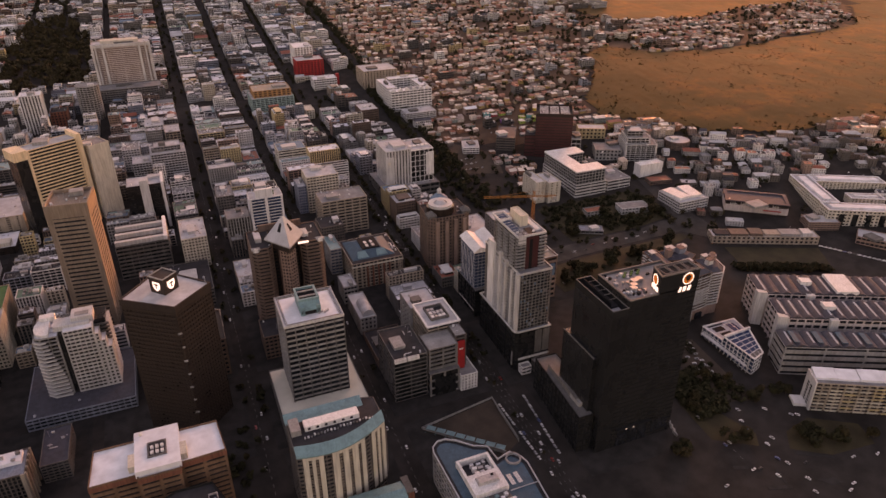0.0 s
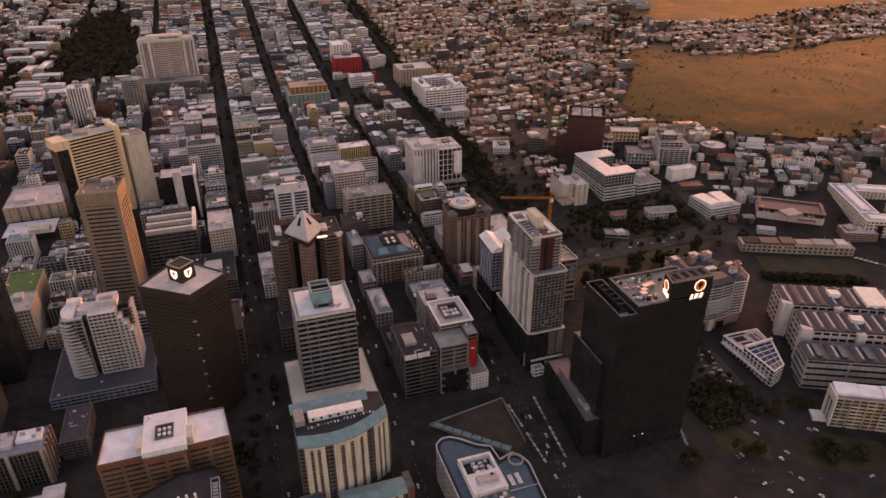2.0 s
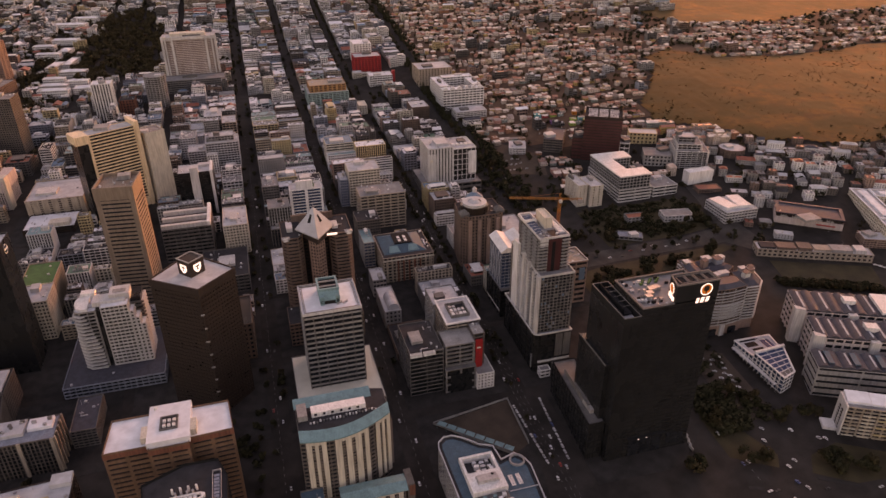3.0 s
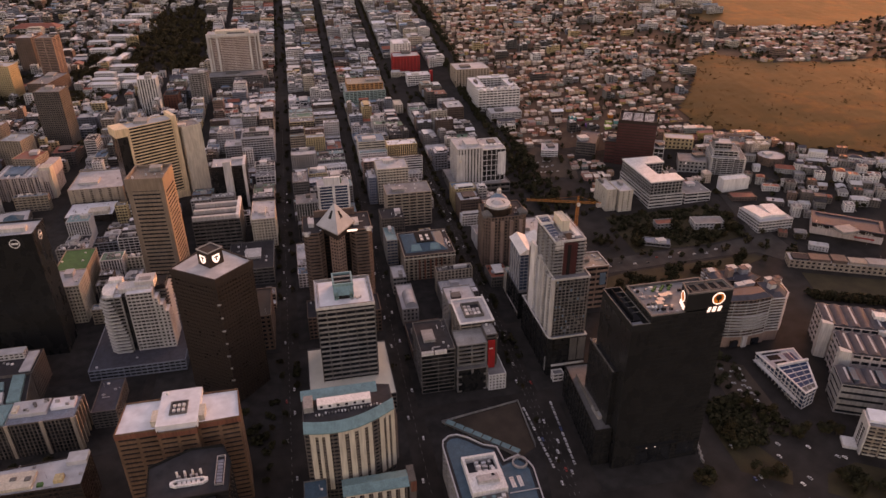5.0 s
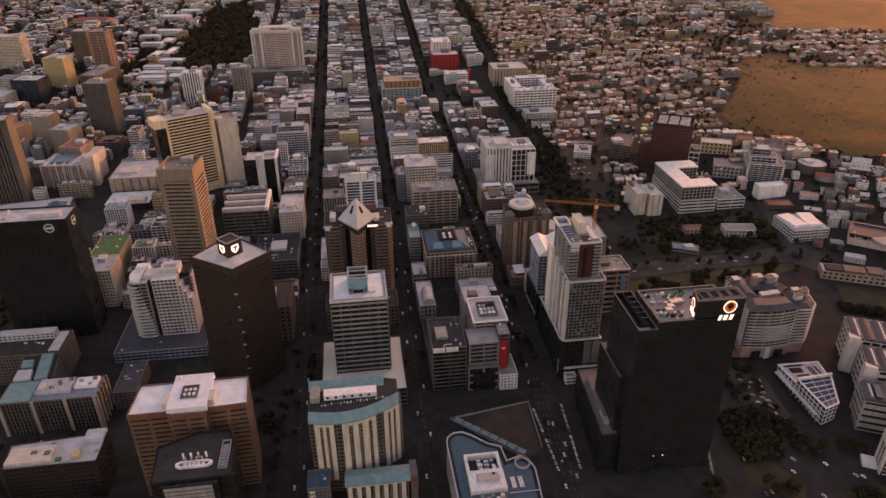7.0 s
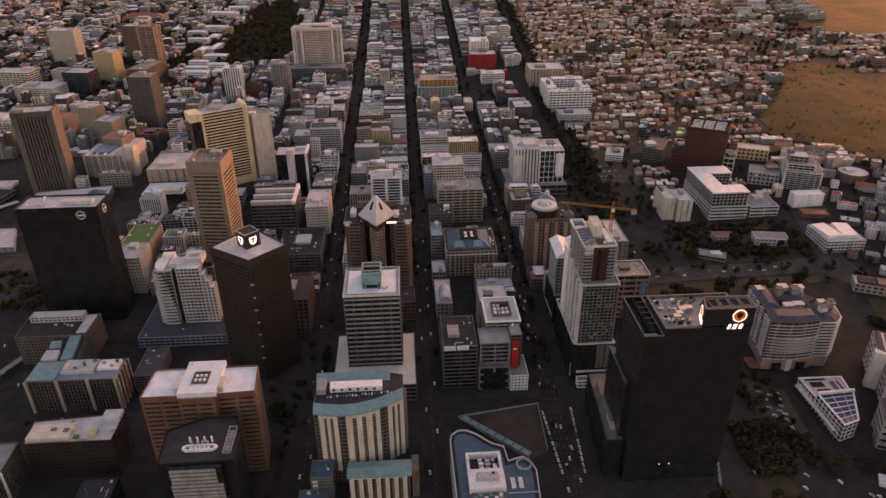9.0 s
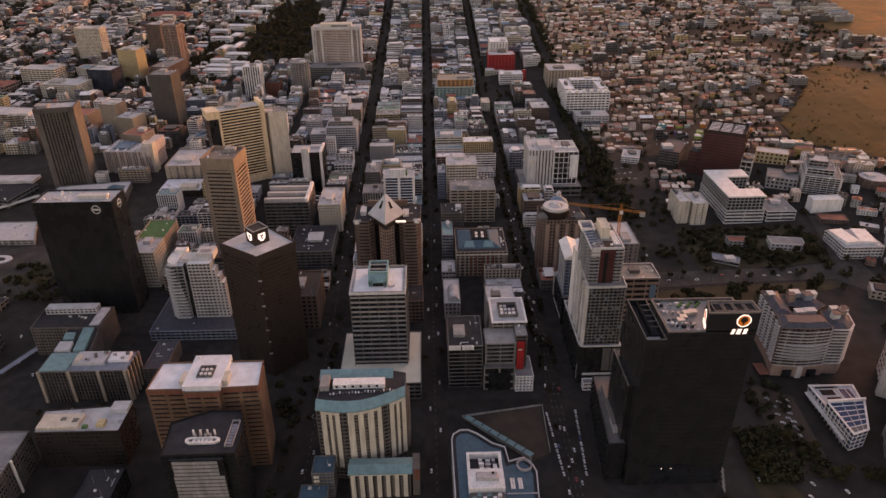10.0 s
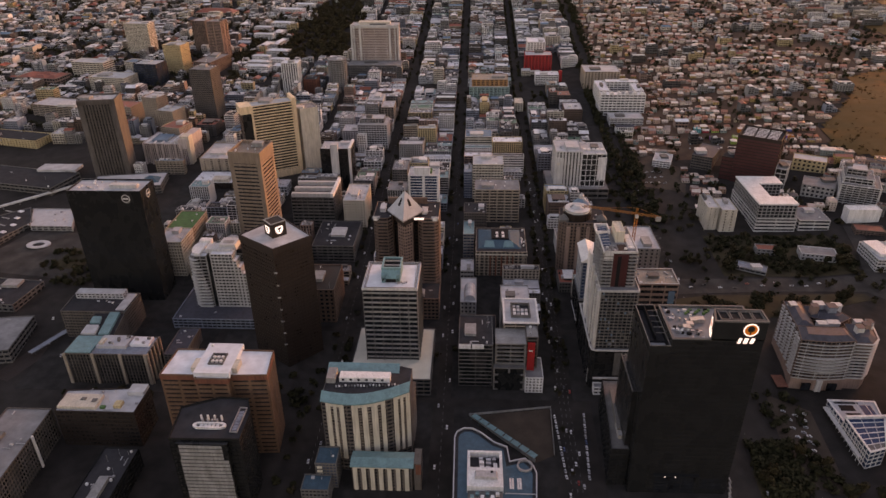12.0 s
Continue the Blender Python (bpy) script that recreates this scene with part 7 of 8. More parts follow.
def far_building(x0, y0, x1, y1, h):
    wall, roof = random.choice(WALLS), random.choice(ROOFS)
    zb = min(ground_z(x0, y0), ground_z(x1, y1)) - 1
    g = ground_z((x0 + x1) / 2, (y0 + y1) / 2)
    sp, kind = rand(3.2, 6), random.random()
    pieces = [(x0, y0, x1, y1, h)]
    if kind < 0.6 and max(x1 - x0, y1 - y0) > 17:
        k = rand(0.35, 0.65)
        other = max(4, h * random.choice((0.45, 0.6, 0.75, 1.2)))
        if x1 - x0 > y1 - y0:
            xm = x0 + (x1 - x0) * k
            pieces = [(x0, y0, xm - 0.1, y1, h), (xm + 0.1, y0 + rand(0, 3), x1, y1, other)]
        else:
            ym = y0 + (y1 - y0) * k
            pieces = [(x0, y0, x1, ym - 0.1, other), (x0, ym + 0.1, x1 - rand(0, 3), y1, h)]
    for a0, b0, a1, b1, hh in pieces:
        z1 = g + hh
        p = rect(a0, b0, a1, b1)
        blanks = [i for i in (1, 2, 3) if random.random() < 0.35]
        if random.random() < (0.34 if hh < 11 else 0.08) and min(a1 - a0, b1 - b0) < 22:
            # a plain building under a pitched roof
            far_volume(p, zb, z1, wall, roof, max(1, round(hh / 3.6)), sp, blanks)
            e = inset(p, -0.3)
            lift = z1 + 0.95 + min(a1 - a0, b1 - b0) * 0.22
            pitched = random.choice((M_ROOF_R, M_ROOF_L, M_ROOF_G, M_SHEET_B, M_ROOF_R, M_ROOF_W, M_SLATE))
            if a1 - a0 > b1 - b0:
                ends = [(e[0][0], (b0 + b1) / 2, lift), (e[1][0], (b0 + b1) / 2, lift)]
                faces = [(0, 1, 5, 4), (2, 3, 4, 5), (3, 0, 4), (1, 2, 5)]
            else:
                ends = [((a0 + a1) / 2, e[0][1], lift), ((a0 + a1) / 2, e[2][1], lift)]
                faces = [(1, 2, 5, 4), (3, 0, 4, 5), (0, 1, 4), (2, 3, 5)]
            far(pitched).add([(*q, z1 + 0.92) for q in e] + ends, faces)
            continue
        far_volume(p, zb, z1, wall, roof if random.random() < 0.7 else random.choice(ROOFS), max(1, round(hh / 3.6)), sp, blanks)
        if random.random() < 0.4 and min(a1 - a0, b1 - b0) > 10:
            q = inset(p, min(a1 - a0, b1 - b0) * rand(0.16, 0.28))
            far(M_GLASS).prism(q, z1, z1 + 2.2, False)
            far(random.choice((wall, M_WHITE, M_OFFWHITE))).prism(inset(q, -0.5), z1 + 2.2, z1 + 3.2, True)
        for _ in range(random.randint(4, 9)):
            w, d = random.choice((1, 1.4, 2.2, 4, 6)), random.choice((1, 1.5, 2.5, 4))
            x, y = rand(a0 + 1, max(a0 + 1.1, a1 - w - 1)), rand(b0 + 1, max(b0 + 1.1, b1 - d - 1))
            far(random.choice((M_ROOF_L, M_WHITE, M_CONC, M_ROOF_D, M_WHITE))).prism(rect(x, y, min(x + w, a1 - 0.5), min(y + d, b1 - 0.5)), z1, z1 + rand(0.8, 3.4))


COLUMNS = [(-1290, -1190), (-1175, -1080), (-1065, -965), (-950, -850), (-835, -735), (-720, -620), (-605, -505), (-490, -390), (-375, -285), (-270, -210), (-196, -112), (-96, 12), (36, 117), (137, 225), (247, 366)]
ROWS_Y = [(442, 530), (545, 640), (652, 722), (754, 830), (842, 920), (932, 1015), (1027, 1110), (1122, 1205), (1217, 1300)] + [(1312 + 95 * i, 1395 + 95 * i) for i in range(13)]
near_blocks = []
for cx0, cx1 in COLUMNS:
    shift = rand(-40, 40)
    for ry0, ry1 in ROWS_Y:
        if ry0 > 1300:
            ry0, ry1 = ry0 + shift + (rand(-8, 0) if random.random() < 0.5 else -12), ry1 + shift
        y = ry0
        nx = random.choice((2, 3, 3, 4)) if cx1 - cx0 < 95 else random.choice((3, 4, 4, 5))
        cuts = [cx0] + sorted(cx0 + (cx1 - cx0) * (i / nx) + rand(-5, 5) for i in range(1, nx)) + [cx1]
        for ax, bx in zip(cuts, cuts[1:]):
            y = ry0
            while y < ry1 - 9:
                d = min(rand(12, 24) if random.random() < 0.6 else rand(24, 42), ry1 - y)
                if ry1 - y - d < 9:
                    d = ry1 - y
                mx, my = (ax + bx) / 2, y + d / 2
                x0, x1, y0, y1 = ax + rand(0, 1), bx - rand(0.3, 1.6), y, y + d - rand(0.2, 1.0)
                y += d
                if plain_open(mx, my) or not free(x0 - 1, y0 - 1, x1 + 1, y1 + 1):
                    # try the rest of a lot that a large building leaves
                    x0, x1, y0, y1 = mx - 7, mx + 7, my - 6, my + 6
                    if plain_open(mx, my) or not free(x0, y0, x1, y1):
                        continue
                h = random.choice((7, 9, 11, 13, 16, 20, 24, 31)) if my < 1250 else random.choice((5, 6, 8, 9, 11, 13, 16, 22))
                if cx1 < -200 and my > 1300:
                    h = random.choice((6, 7, 8, 10, 13, 18))
                    if random.random() < 0.3:
                        continue
                if my < 720:
                    h = random.choice((12, 15, 18, 22, 27))
                h *= rand(0.9, 1.15)
                if my < 1210 and -300 < mx < 370 and len(near_blocks) < 225:
                    wall, roof = random.choice(WALLS), random.choice(ROOFS)
                    near_blocks.append((x0, y0, x1, y1, h, wall, roof))
                else:
                    far_building(x0, y0, x1, y1, h)
def small_roofscape(root, x0, y0, x1, y1, z, material):
    """Vents, tanks, low walls and lean-to roofs, too small to tell apart."""
    s = Shape()
    for _ in range(random.randint(10, 20)):
        w, d, hh = random.choice(((0.9, 0.9, 0.9), (1.4, 1.1, 1.2), (2.4, 1.6, 1.1), (4.5, 0.5, 0.6), (0.5, 5, 0.6), (2.6, 2.6, 2.2)))
        x, y = rand(x0 + 1, max(x0 + 1.2, x1 - w - 1)), rand(y0 + 1, max(y0 + 1.2, y1 - d - 1))
        s.box(x, y, z, min(x + w, x1 - 0.6), min(y + d, y1 - 0.6), z + hh)
    tagged(part("roofscape", s, material, root), kind="stuff")


for x0, y0, x1, y1, h, wall, roof in near_blocks:
    g = ground_z((x0 + x1) / 2, (y0 + y1) / 2)
    wing = None
    if y1 - y0 > 18 and random.random() < 0.55:
        ym = y0 + (y1 - y0) * rand(0.35, 0.6)
        wing, y0 = (x0, y0, x1 - random.choice((0, 0, 4)), ym - 0.1), ym
    n = max(2, round(h / 3.6))
    blank = tuple(i for i in (1, 2, 3) if random.random() < 0.3)
    style = random.choice(((rand(0.3, 0.42), rand(3, 4.5), rand(1.0, 1.8)), (rand(0.35, 0.5), rand(3.5, 5.5), rand(0.7, 1.4)), (0.12, rand(2.8, 4), rand(1.0, 1.5)), (rand(0.4, 0.5), 26, 0.8), (0.22, rand(5, 7), 0.7)))
    made = _building("%s city building of %s storeys with a %s roof" % (COLOURS[wall], "few" if n < 5 else "several" if n < 8 else "many", ROOFNAMES[roof]), rect(x0, y0, x1, y1), g + h, n, wall, M_GLASS, roof,
              band=style[0], sp=style[1], pw=style[2], depth=0.4, parapet=0.9, clutter=1 if y0 < 900 else 0, name="city_building", group="buildings between the streets", blank=blank, split=False, claimed=False)
    small_roofscape(made, x0, y0, x1, y1, g + h, random.choice((M_WHITE, M_ROOF_L, M_CONC, M_CONC_D)))
    if wing:
        low = h * random.choice((0.4, 0.55, 0.7, 1.15))
        _building("", rect(*wing), g + low, max(2, round(low / 3.6)), random.choice((wall, wall, M_WHITE, M_CONC)), M_GLASS, random.choice(ROOFS), z0=g - 2, band=rand(0.35, 0.55), sp=rand(3, 5.5), pw=rand(0.7, 1.6), depth=0.28, parapet=0.8, clutter=0, big=False, split=False, root=made, claimed=False)
        small_roofscape(made, *wing, g + low, random.choice((M_WHITE, M_ROOF_L, M_CONC)))
    if random.random() < 0.45 and x1 - x0 > 14 and y1 - y0 > 14:
        k = rand(0.3, 0.5)
        w, dd = (x1 - x0) * k, (y1 - y0) * rand(0.3, 0.6)
        x, y = rand(x0 + 2, x1 - w - 2), rand(y0 + 2, y1 - dd - 2)
        q = rect(x, y, x + w, y + dd)
        s = Shape()
        storey(s, q, g + h, 3.4, 1.3, 3.2, 1.2, 0.3)
        s.prism(inset(q, 0.3), g + h, g + h + 3.3)
        s.prism(inset(q, -0.3), g + h + 3.4, g + h + 3.8, True, True)
        part("top_floor", s, random.choice((wall, M_WHITE, M_OFFWHITE)), made)

# ---- houses on the slopes ----
def house_shape(walls, roofs, dark, x, y, w, d, h, deg, kind):
    z = ground_z(x, y)
    p = turned(x, y, w, d, deg)
    zb = min(ground_z(*q) for q in p) - 0.6
    z1 = z + h
    walls.prism(p, zb, z1, True)
    e = inset(p, -0.35)
    if kind == 0:
        m1, m2 = (Vector(e[0]) + Vector(e[3])) / 2, (Vector(e[1]) + Vector(e[2])) / 2
        t = z1 + d * 0.26
        roofs.add([(*e[0], z1), (*e[1], z1), (*e[2], z1), (*e[3], z1), (m1.x, m1.y, t), (m2.x, m2.y, t)], [(0, 1, 5, 4), (2, 3, 4, 5), (3, 0, 4), (1, 2, 5)])
    elif kind == 1:
        q = inset(p, min(w, d) * 0.42)
        roofs.prism(e, z1, z1 + d * 0.24, True, False, q)
    else:
        roofs.prism(inset(p, 0.3), z1, z1 + 0.15, True)
        walls.ring(p, inset(p, 0.3), z1, z1 + 0.8)
        k = Vector(p[0]).lerp(Vector(p[2]), rand(0.3, 0.6))
        walls.prism(turned(k.x, k.y, rand(1.5, 3.5), rand(1.5, 3), deg), z1, z1 + rand(1, 2.4))
    for i in (0, 1, 3):
        a, b = Vector(p[i]), Vector(p[(i + 1) % 4])
        ln = (b - a).length
        u = (b - a) / ln
        for f in range(max(1, int(h / 3))):
            k = max(1, int(ln / 3.2))
            for j in range(k):
                c = ln * (j + 0.5) / k
                k1 = Vector((u.y, -u.x)) * 0.06
                l, r, l0, r0, za, zc = a + u * (c - 0.6) + k1, a + u * (c + 0.6) + k1, a + u * (c - 0.6), a + u * (c + 0.6), z + f * 3 + 1.0, z + f * 3 + 2.5
                dark.add([(l.x, l.y, za), (r.x, r.y, za), (r.x, r.y, zc), (l.x, l.y, zc), (r0.x, r0.y, zc), (l0.x, l0.y, zc)], [(0, 1, 2, 3), (3, 2, 4, 5)])


def terrace(root_walls, root_roofs, root_dark, x, y, deg):
    if x > 600 and y < 960:
        house_shape(root_walls, root_roofs, root_dark, x, y, random.choice((rand(9, 13), rand(11, 15), rand(11, 15), rand(20, 27))), rand(8, 14.5), random.choice((4, 5, 6.5, 7.5, 9, 11, 14)), deg + rand(-3, 3), random.choice((0, 1, 2, 2, 2, 2)))
        return
    house_shape(root_walls, root_roofs, root_dark, x, y, rand(7, 12), rand(7, 11), random.choice((3.0, 3.2, 3.6, 4.2, 5.6, 6.2)), deg, random.choice((0, 1, 1, 2, 2, 0)))


def lived_in(x, y):
    if on_hill(x, y) or on_hill(x + 10, y) or on_hill(x, y - 10):
        return False
    if x > 395 and y > 985 and y < 2500 and x < 1800:
        return True
    if 455 < x < 640 and y > 800:
        return True
    return x > 640 and y > 560 and x < 1500 and (y > 860 or x > 1000)


def painted(x, y):
    """The quarter of brightly painted houses below the open slope."""
    return 515 < x < 660 and 1015 < y < 1150


single, mass, lots = [], [], []
LANE, ACROSS = Vector((0.88, -0.47)), Vector((0.47, 0.88))
for i in range(-8, 46):
    for j in range(-4, 32):
        c = Vector((640, 600)) + LANE * (i * 15 + rand(-2, 2) + 8 * (i // 4)) + ACROSS * (j * 16 + 9 * (j // 2) + rand(-2, 2))
        x, y = c
        if not (600 < x < 1030 and y < 985 and y > 600 - 0.42 * (x - 640)) or y < 905 and x < 640 or on_hill(x, y) or on_hill(x, y + 12) or on_hill(x + 10, y):
            continue
        if y > 860 and x < 1000 and y > 905 or not free(x - 6, y - 6, x + 6, y + 6) or random.random() < 0.14:
            continue
        (lots if len(lots) < 150 else mass).append((x, y, -28 + rand(-4, 4)))
for row in range(90):
    y = 545 + row * 21
    pair = 3.6 if row % 2 else -3.6
    x = 400 + rand(0, 8)
    while x < 1790:
        bend = 14 * wave(x, y, 0.6)
        px, py = x, y + pair + bend + (x - 400) * -0.12
        x += rand(9.5, 14.5) if px < 630 or py > 830 else rand(10, 17)
        if (x + 11 * (row // 4)) % 112 < 9:
            continue
        if not lived_in(px, py) or not free(px - 6, py - 6, px + 6, py + 6) or random.random() < 0.1:
            continue
        if py > 1080 and px > 720 and wave(px, py, 1.3) > 0.2:
            continue
        near = (px < 560 and py < 1120) or painted(px, py)
        (single if near and len(single) < 90 else mass).append((px, py, -7 + 10 * wave(px, py, 0.5)))
for i in range(150):
    x, y = rand(400, 1050), rand(1010, 2250)
    if lived_in(x, y) and free(x - 16, y - 12, x + 16, y + 12):
        w, dd = rand(9, 15), rand(5, 9)
        far_building(x - w, y - dd, x + w, y + dd, random.choice((9, 11, 13, 16)))
        claim(rect(x - w, y - dd, x + w, y + dd), 1)
for i in range(5):
    for j in range(4):
        x, y = 930 + j * 52 + i * 8, 1640 + i * 42 - j * 12
        far_building(x, y, x + 42, y + 10, 13)
        claim(rect(x, y, x + 42, y + 10), 1)
single = lots + [m for m in single if free(m[0] - 5, m[1] - 5, m[0] + 5, m[1] + 5)]
# these paints and roofs carry the haze's warm tint in their base colour
HOUSE_MATS = [mat("haze_tinted_paint_" + n, c, 0.8, 0.15, 0.15) for n, c in (("white", HAZED_WALLS[0]), ("sand", HAZED_WALLS[3]), ("terracotta", HAZED_WALLS[5]), ("pale_green", HAZED_WALLS[7]), ("rose", HAZED_WALLS[8]), ("grey", HAZED_WALLS[4]), ("chalk", HAZED_WALLS[2]))]
HOUSE_NAMES = ("white", "sand-coloured", "terracotta", "pale green", "rose pink", "grey", "chalk white")
HOUSE_ROOF_MATS = [mat("sheet_roof_" + n, c, 0.55, 0.25, 0.15, spec=0.4, streak=0) for n, c in (("grey", HAZED_ROOFS[0]), ("red", HAZED_ROOFS[1]), ("pale", HAZED_ROOFS[2]), ("slate", HAZED_ROOFS[7]), ("white", HAZED_ROOFS[6]))]
VIVID = [(n, mat("vivid_paint_" + n, c, 0.75, 0.15, 0.15)) for n, c in (("crimson", (0.5, 0.05, 0.06)), ("cobalt_blue", (0.05, 0.11, 0.42)), ("orange", (0.68, 0.22, 0.04)), ("yellow", (0.7, 0.48, 0.08)), ("pink", (0.68, 0.2, 0.3)), ("lime_green", (0.3, 0.45, 0.1)), ("violet", (0.3, 0.12, 0.4)), ("turquoise", (0.08, 0.4, 0.42)))]
LOT_PAINTS = (("off-white", M_OFFWHITE), ("grey concrete", M_CONC), ("weathered grey", M_CONC_M), ("brown brick", M_BRICK), ("grey-brown", M_CONC_B), ("pinkish brick", M_PINK), ("white", M_WHITE))
FLAT_ROOFS = (M_ROOF_G, M_ROOF_D, M_ROOF_L, M_SLATE, M_ROOF_G, M_ROOF_R)
for x, y, deg in single:
    in_lots = x > 600 and y < 985
    tone, paint = random.choice(LOT_PAINTS) if in_lots else random.choice(list(zip(HOUSE_NAMES, HOUSE_MATS)))
    if painted(x, y) and random.random() < 0.75:
        tone, paint = random.choice(VIVID)
        tone = "bright " + tone.replace("_", " ")
    root = thing("house", x, y, ground_z(x, y), "small %s house with a low roof in a terrace" % tone, "house", "houses on the slope")
    w, r, d = Shape(), Shape(), Shape()
    terrace(w, r, d, x, y, deg)
    part("wall", w, paint, root)
    part("roof", r, random.choice(FLAT_ROOFS if in_lots else HOUSE_ROOF_MATS), root)
    tagged(part("glazing", d, M_GLASS, root), kind="stuff")
mass = [m for m in mass if free(m[0] - 5, m[1] - 5, m[0] + 5, m[1] + 5)]
root = thing("hillside_houses", 700, 1300, 60, "crowded small houses in many colours covering the slopes", "houses", kind="stuff")
w, r, d = Shape(), Shape(), Shape()
for x, y, deg in mass:
    terrace(w, r, d, x, y, deg)
part("wall", w, M_H_WALLS, root), part("roof", r, M_H_ROOFS, root), tagged(part("glazing", d, M_GLASS, root), kind="stuff")
root = thing("far_city_blocks", 0, 1600, 40, "far low city blocks in pale renders with flat roofs", "buildings", kind="stuff")
for m, s in far_parts.items():
    part("roof" if m in ROOFNAMES and m is not M_PALE else "glazing" if m is M_GLASS else "facade", s, m, root)

# ---- trees ----
def crown_quads(shape, x, y, z, r, h, n, size):
    lumps = [(rand(-0.5, 0.5) * r, rand(-0.5, 0.5) * r, rand(0.25, 0.8) * h, rand(0.45, 0.7) * r) for _ in range(5)]
    for _ in range(n):
        lx, ly, lz, lr = random.choice(lumps)
        v = Vector((random.gauss(0, 1), random.gauss(0, 1), random.gauss(0, 0.8))).normalized() * lr * rand(0.75, 1.05)
        c = Vector((x + lx, y + ly, z + lz)) + v
        a = Vector((random.gauss(0, 1), random.gauss(0, 1), random.gauss(0, 0.6))).normalized()
        b = a.cross(v).normalized() if a.cross(v).length > 1e-3 else Vector((1, 0, 0))
        k = size * rand(0.6, 1.3)
        shape.add([tuple(c - a * k - b * k * 0.7), tuple(c + a * k - b * k * 0.7), tuple(c + a * k * 0.7 + b * k), tuple(c - a * k * 0.7 + b * k)], [(0, 1, 2, 3)])


def tree(x, y, z, r, h, leaf):
    root = thing("tree", x, y, z, "dark leafy street tree with an uneven crown", "tree", "trees along streets and parks")
    s = Shape()
    n = 7
    s.prism(ring_poly(x, y, 0.35, n), z - 0.3, z + h * 0.5, True, True, ring_poly(x + 0.2, y, 0.2, n))
    for i in range(4):
        a = 1.57 * i + rand(0, 1)
        s.tube((x, y, z + h * 0.35), (x + math.cos(a) * r * 0.6, y + math.sin(a) * r * 0.6, z + h * 0.7), 0.12, 4)
    part("trunk", s, M_BARK, root)
    s = Shape()
    crown_quads(s, x, y, z + h * 0.25, r, h * 0.75, 330, r * 0.13)
    part("crown", s, leaf, root)
    return root


TREES = [tree(-2000 + 40 * i, -900, ground_z(0, -900), rand(3.4, 5.6), rand(6.5, 11), M_LEAF if i % 3 else M_LEAF_DRY) for i in range(8)]


def plant(x, y, big=1.0, open_ground=False):
    if not open_ground and not free(x - 2, y - 2, x + 2, y + 2):
        return
    m = Matrix.Translation((x, y, ground_z(x, y))) @ Matrix.Rotation(rand(0, 6.28), 4, "Z")
    t = random.choice(TREES)
    made = copy_thing(t, m)
    made.scale = (big, big, big * rand(0.85, 1.15))


for i in range(46):
    plant(376 + rand(-14, 16), 800 + i * 12 + rand(-4, 4), rand(0.8, 1.3))
for i in range(34):
    plant(rand(345, 395), rand(740, 1000), rand(0.8, 1.3))
for cx, cy, n, r in ((575, 668, 9, 12), (545, 662, 7, 9), (592, 700, 6, 8), (520, 690, 6, 9), (470, 690, 8, 14), (450, 660, 5, 7), (420, 585, 14, 18), (460, 590, 8, 12), (500, 595, 8, 10), (550, 602, 6, 8), (395, 570, 9, 12), (350, 640, 6, 9)):
    for i in range(n):
        plant(cx + rand(-r, r), cy + rand(-r, r) * 0.6, rand(0.9, 1.6), True)
for i in range(14):
    plant(rand(325, 430), rand(655, 700), rand(0.7, 1.1))
for i in range(26):
    plant(590 + i * 3.8, 522 - i * 1.75 + rand(-4, 4), rand(0.8, 1.1))
for i in range(14):
    plant(rand(254, 300), rand(1190, 1330), rand(0.8, 1.2))
for cx, cy, n, r in ((344, 316, 7, 8), (408, 384, 8, 12), (390, 352, 8, 11), (428, 362, 6, 7), (448, 340, 9, 9), (474, 340, 9, 8), (394, 310, 7, 9), (456, 290, 10, 10), (474, 278, 6, 8), (452, 278, 4, 6), (504, 268, 4, 6)):
    for i in range(n):
        plant(cx + rand(-r, r), cy + rand(-r, r) * 0.7, rand(0.8, 1.4), True)
for i in range(16):
    plant(rand(-30, 20), rand(300, 460), rand(0.7, 1.1))
for i in range(24):
    plant(rand(-360, -280), rand(600, 700), rand(0.8, 1.2))
for i in range(22):
    plant(rand(228, 244), rand(350, 720), rand(0.5, 0.8))
for i in range(14):
    plant(rand(-240, -140), rand(410, 440), rand(0.6, 1.0))
for t in TREES:
    x, y = rand(520, 640), rand(590, 660)
    t.location = (x, y, ground_z(x, y))

wood = thing("garden_woodland", -240, 1780, ground_z(-240, 1780), "dense dark green trees of the public garden", "woodland", kind="stuff")
s = Shape()
for i in range(620):
    x, y = rand(-350, -130), rand(1502, 2068)
    if in_garden(x, y):
        crown_quads(s, x, y, ground_z(x, y) + 2, rand(5, 9), rand(9, 16), 60, 1.7)
for cx, cy, n, r in ((-372, 1530, 26, 26), (-352, 1366, 22, 24), (-300, 1600, 16, 18), (-370, 1640, 18, 20), (-400, 1720, 16, 20), (-590, 1845, 60, 50), (-560, 1780, 30, 36), (-300, 1700, 20, 16), (-312, 1800, 18, 14)):
    for i in range(n):
        x, y = cx + random.gauss(0, 0.6) * r, cy + random.gauss(0, 0.6) * r
        if free(x - 3, y - 3, x + 3, y + 3):
            crown_quads(s, x, y, ground_z(x, y) + 1, rand(4.5, 8), rand(9, 15), 50, 1.6)
part("crowns", s, M_LEAF_DRY, wood)
scatter = thing("garden_trees", 700, 1300, ground_z(700, 1300), "scattered dark garden trees between the houses", "trees", kind="stuff")
s, s2 = Shape(), Shape()
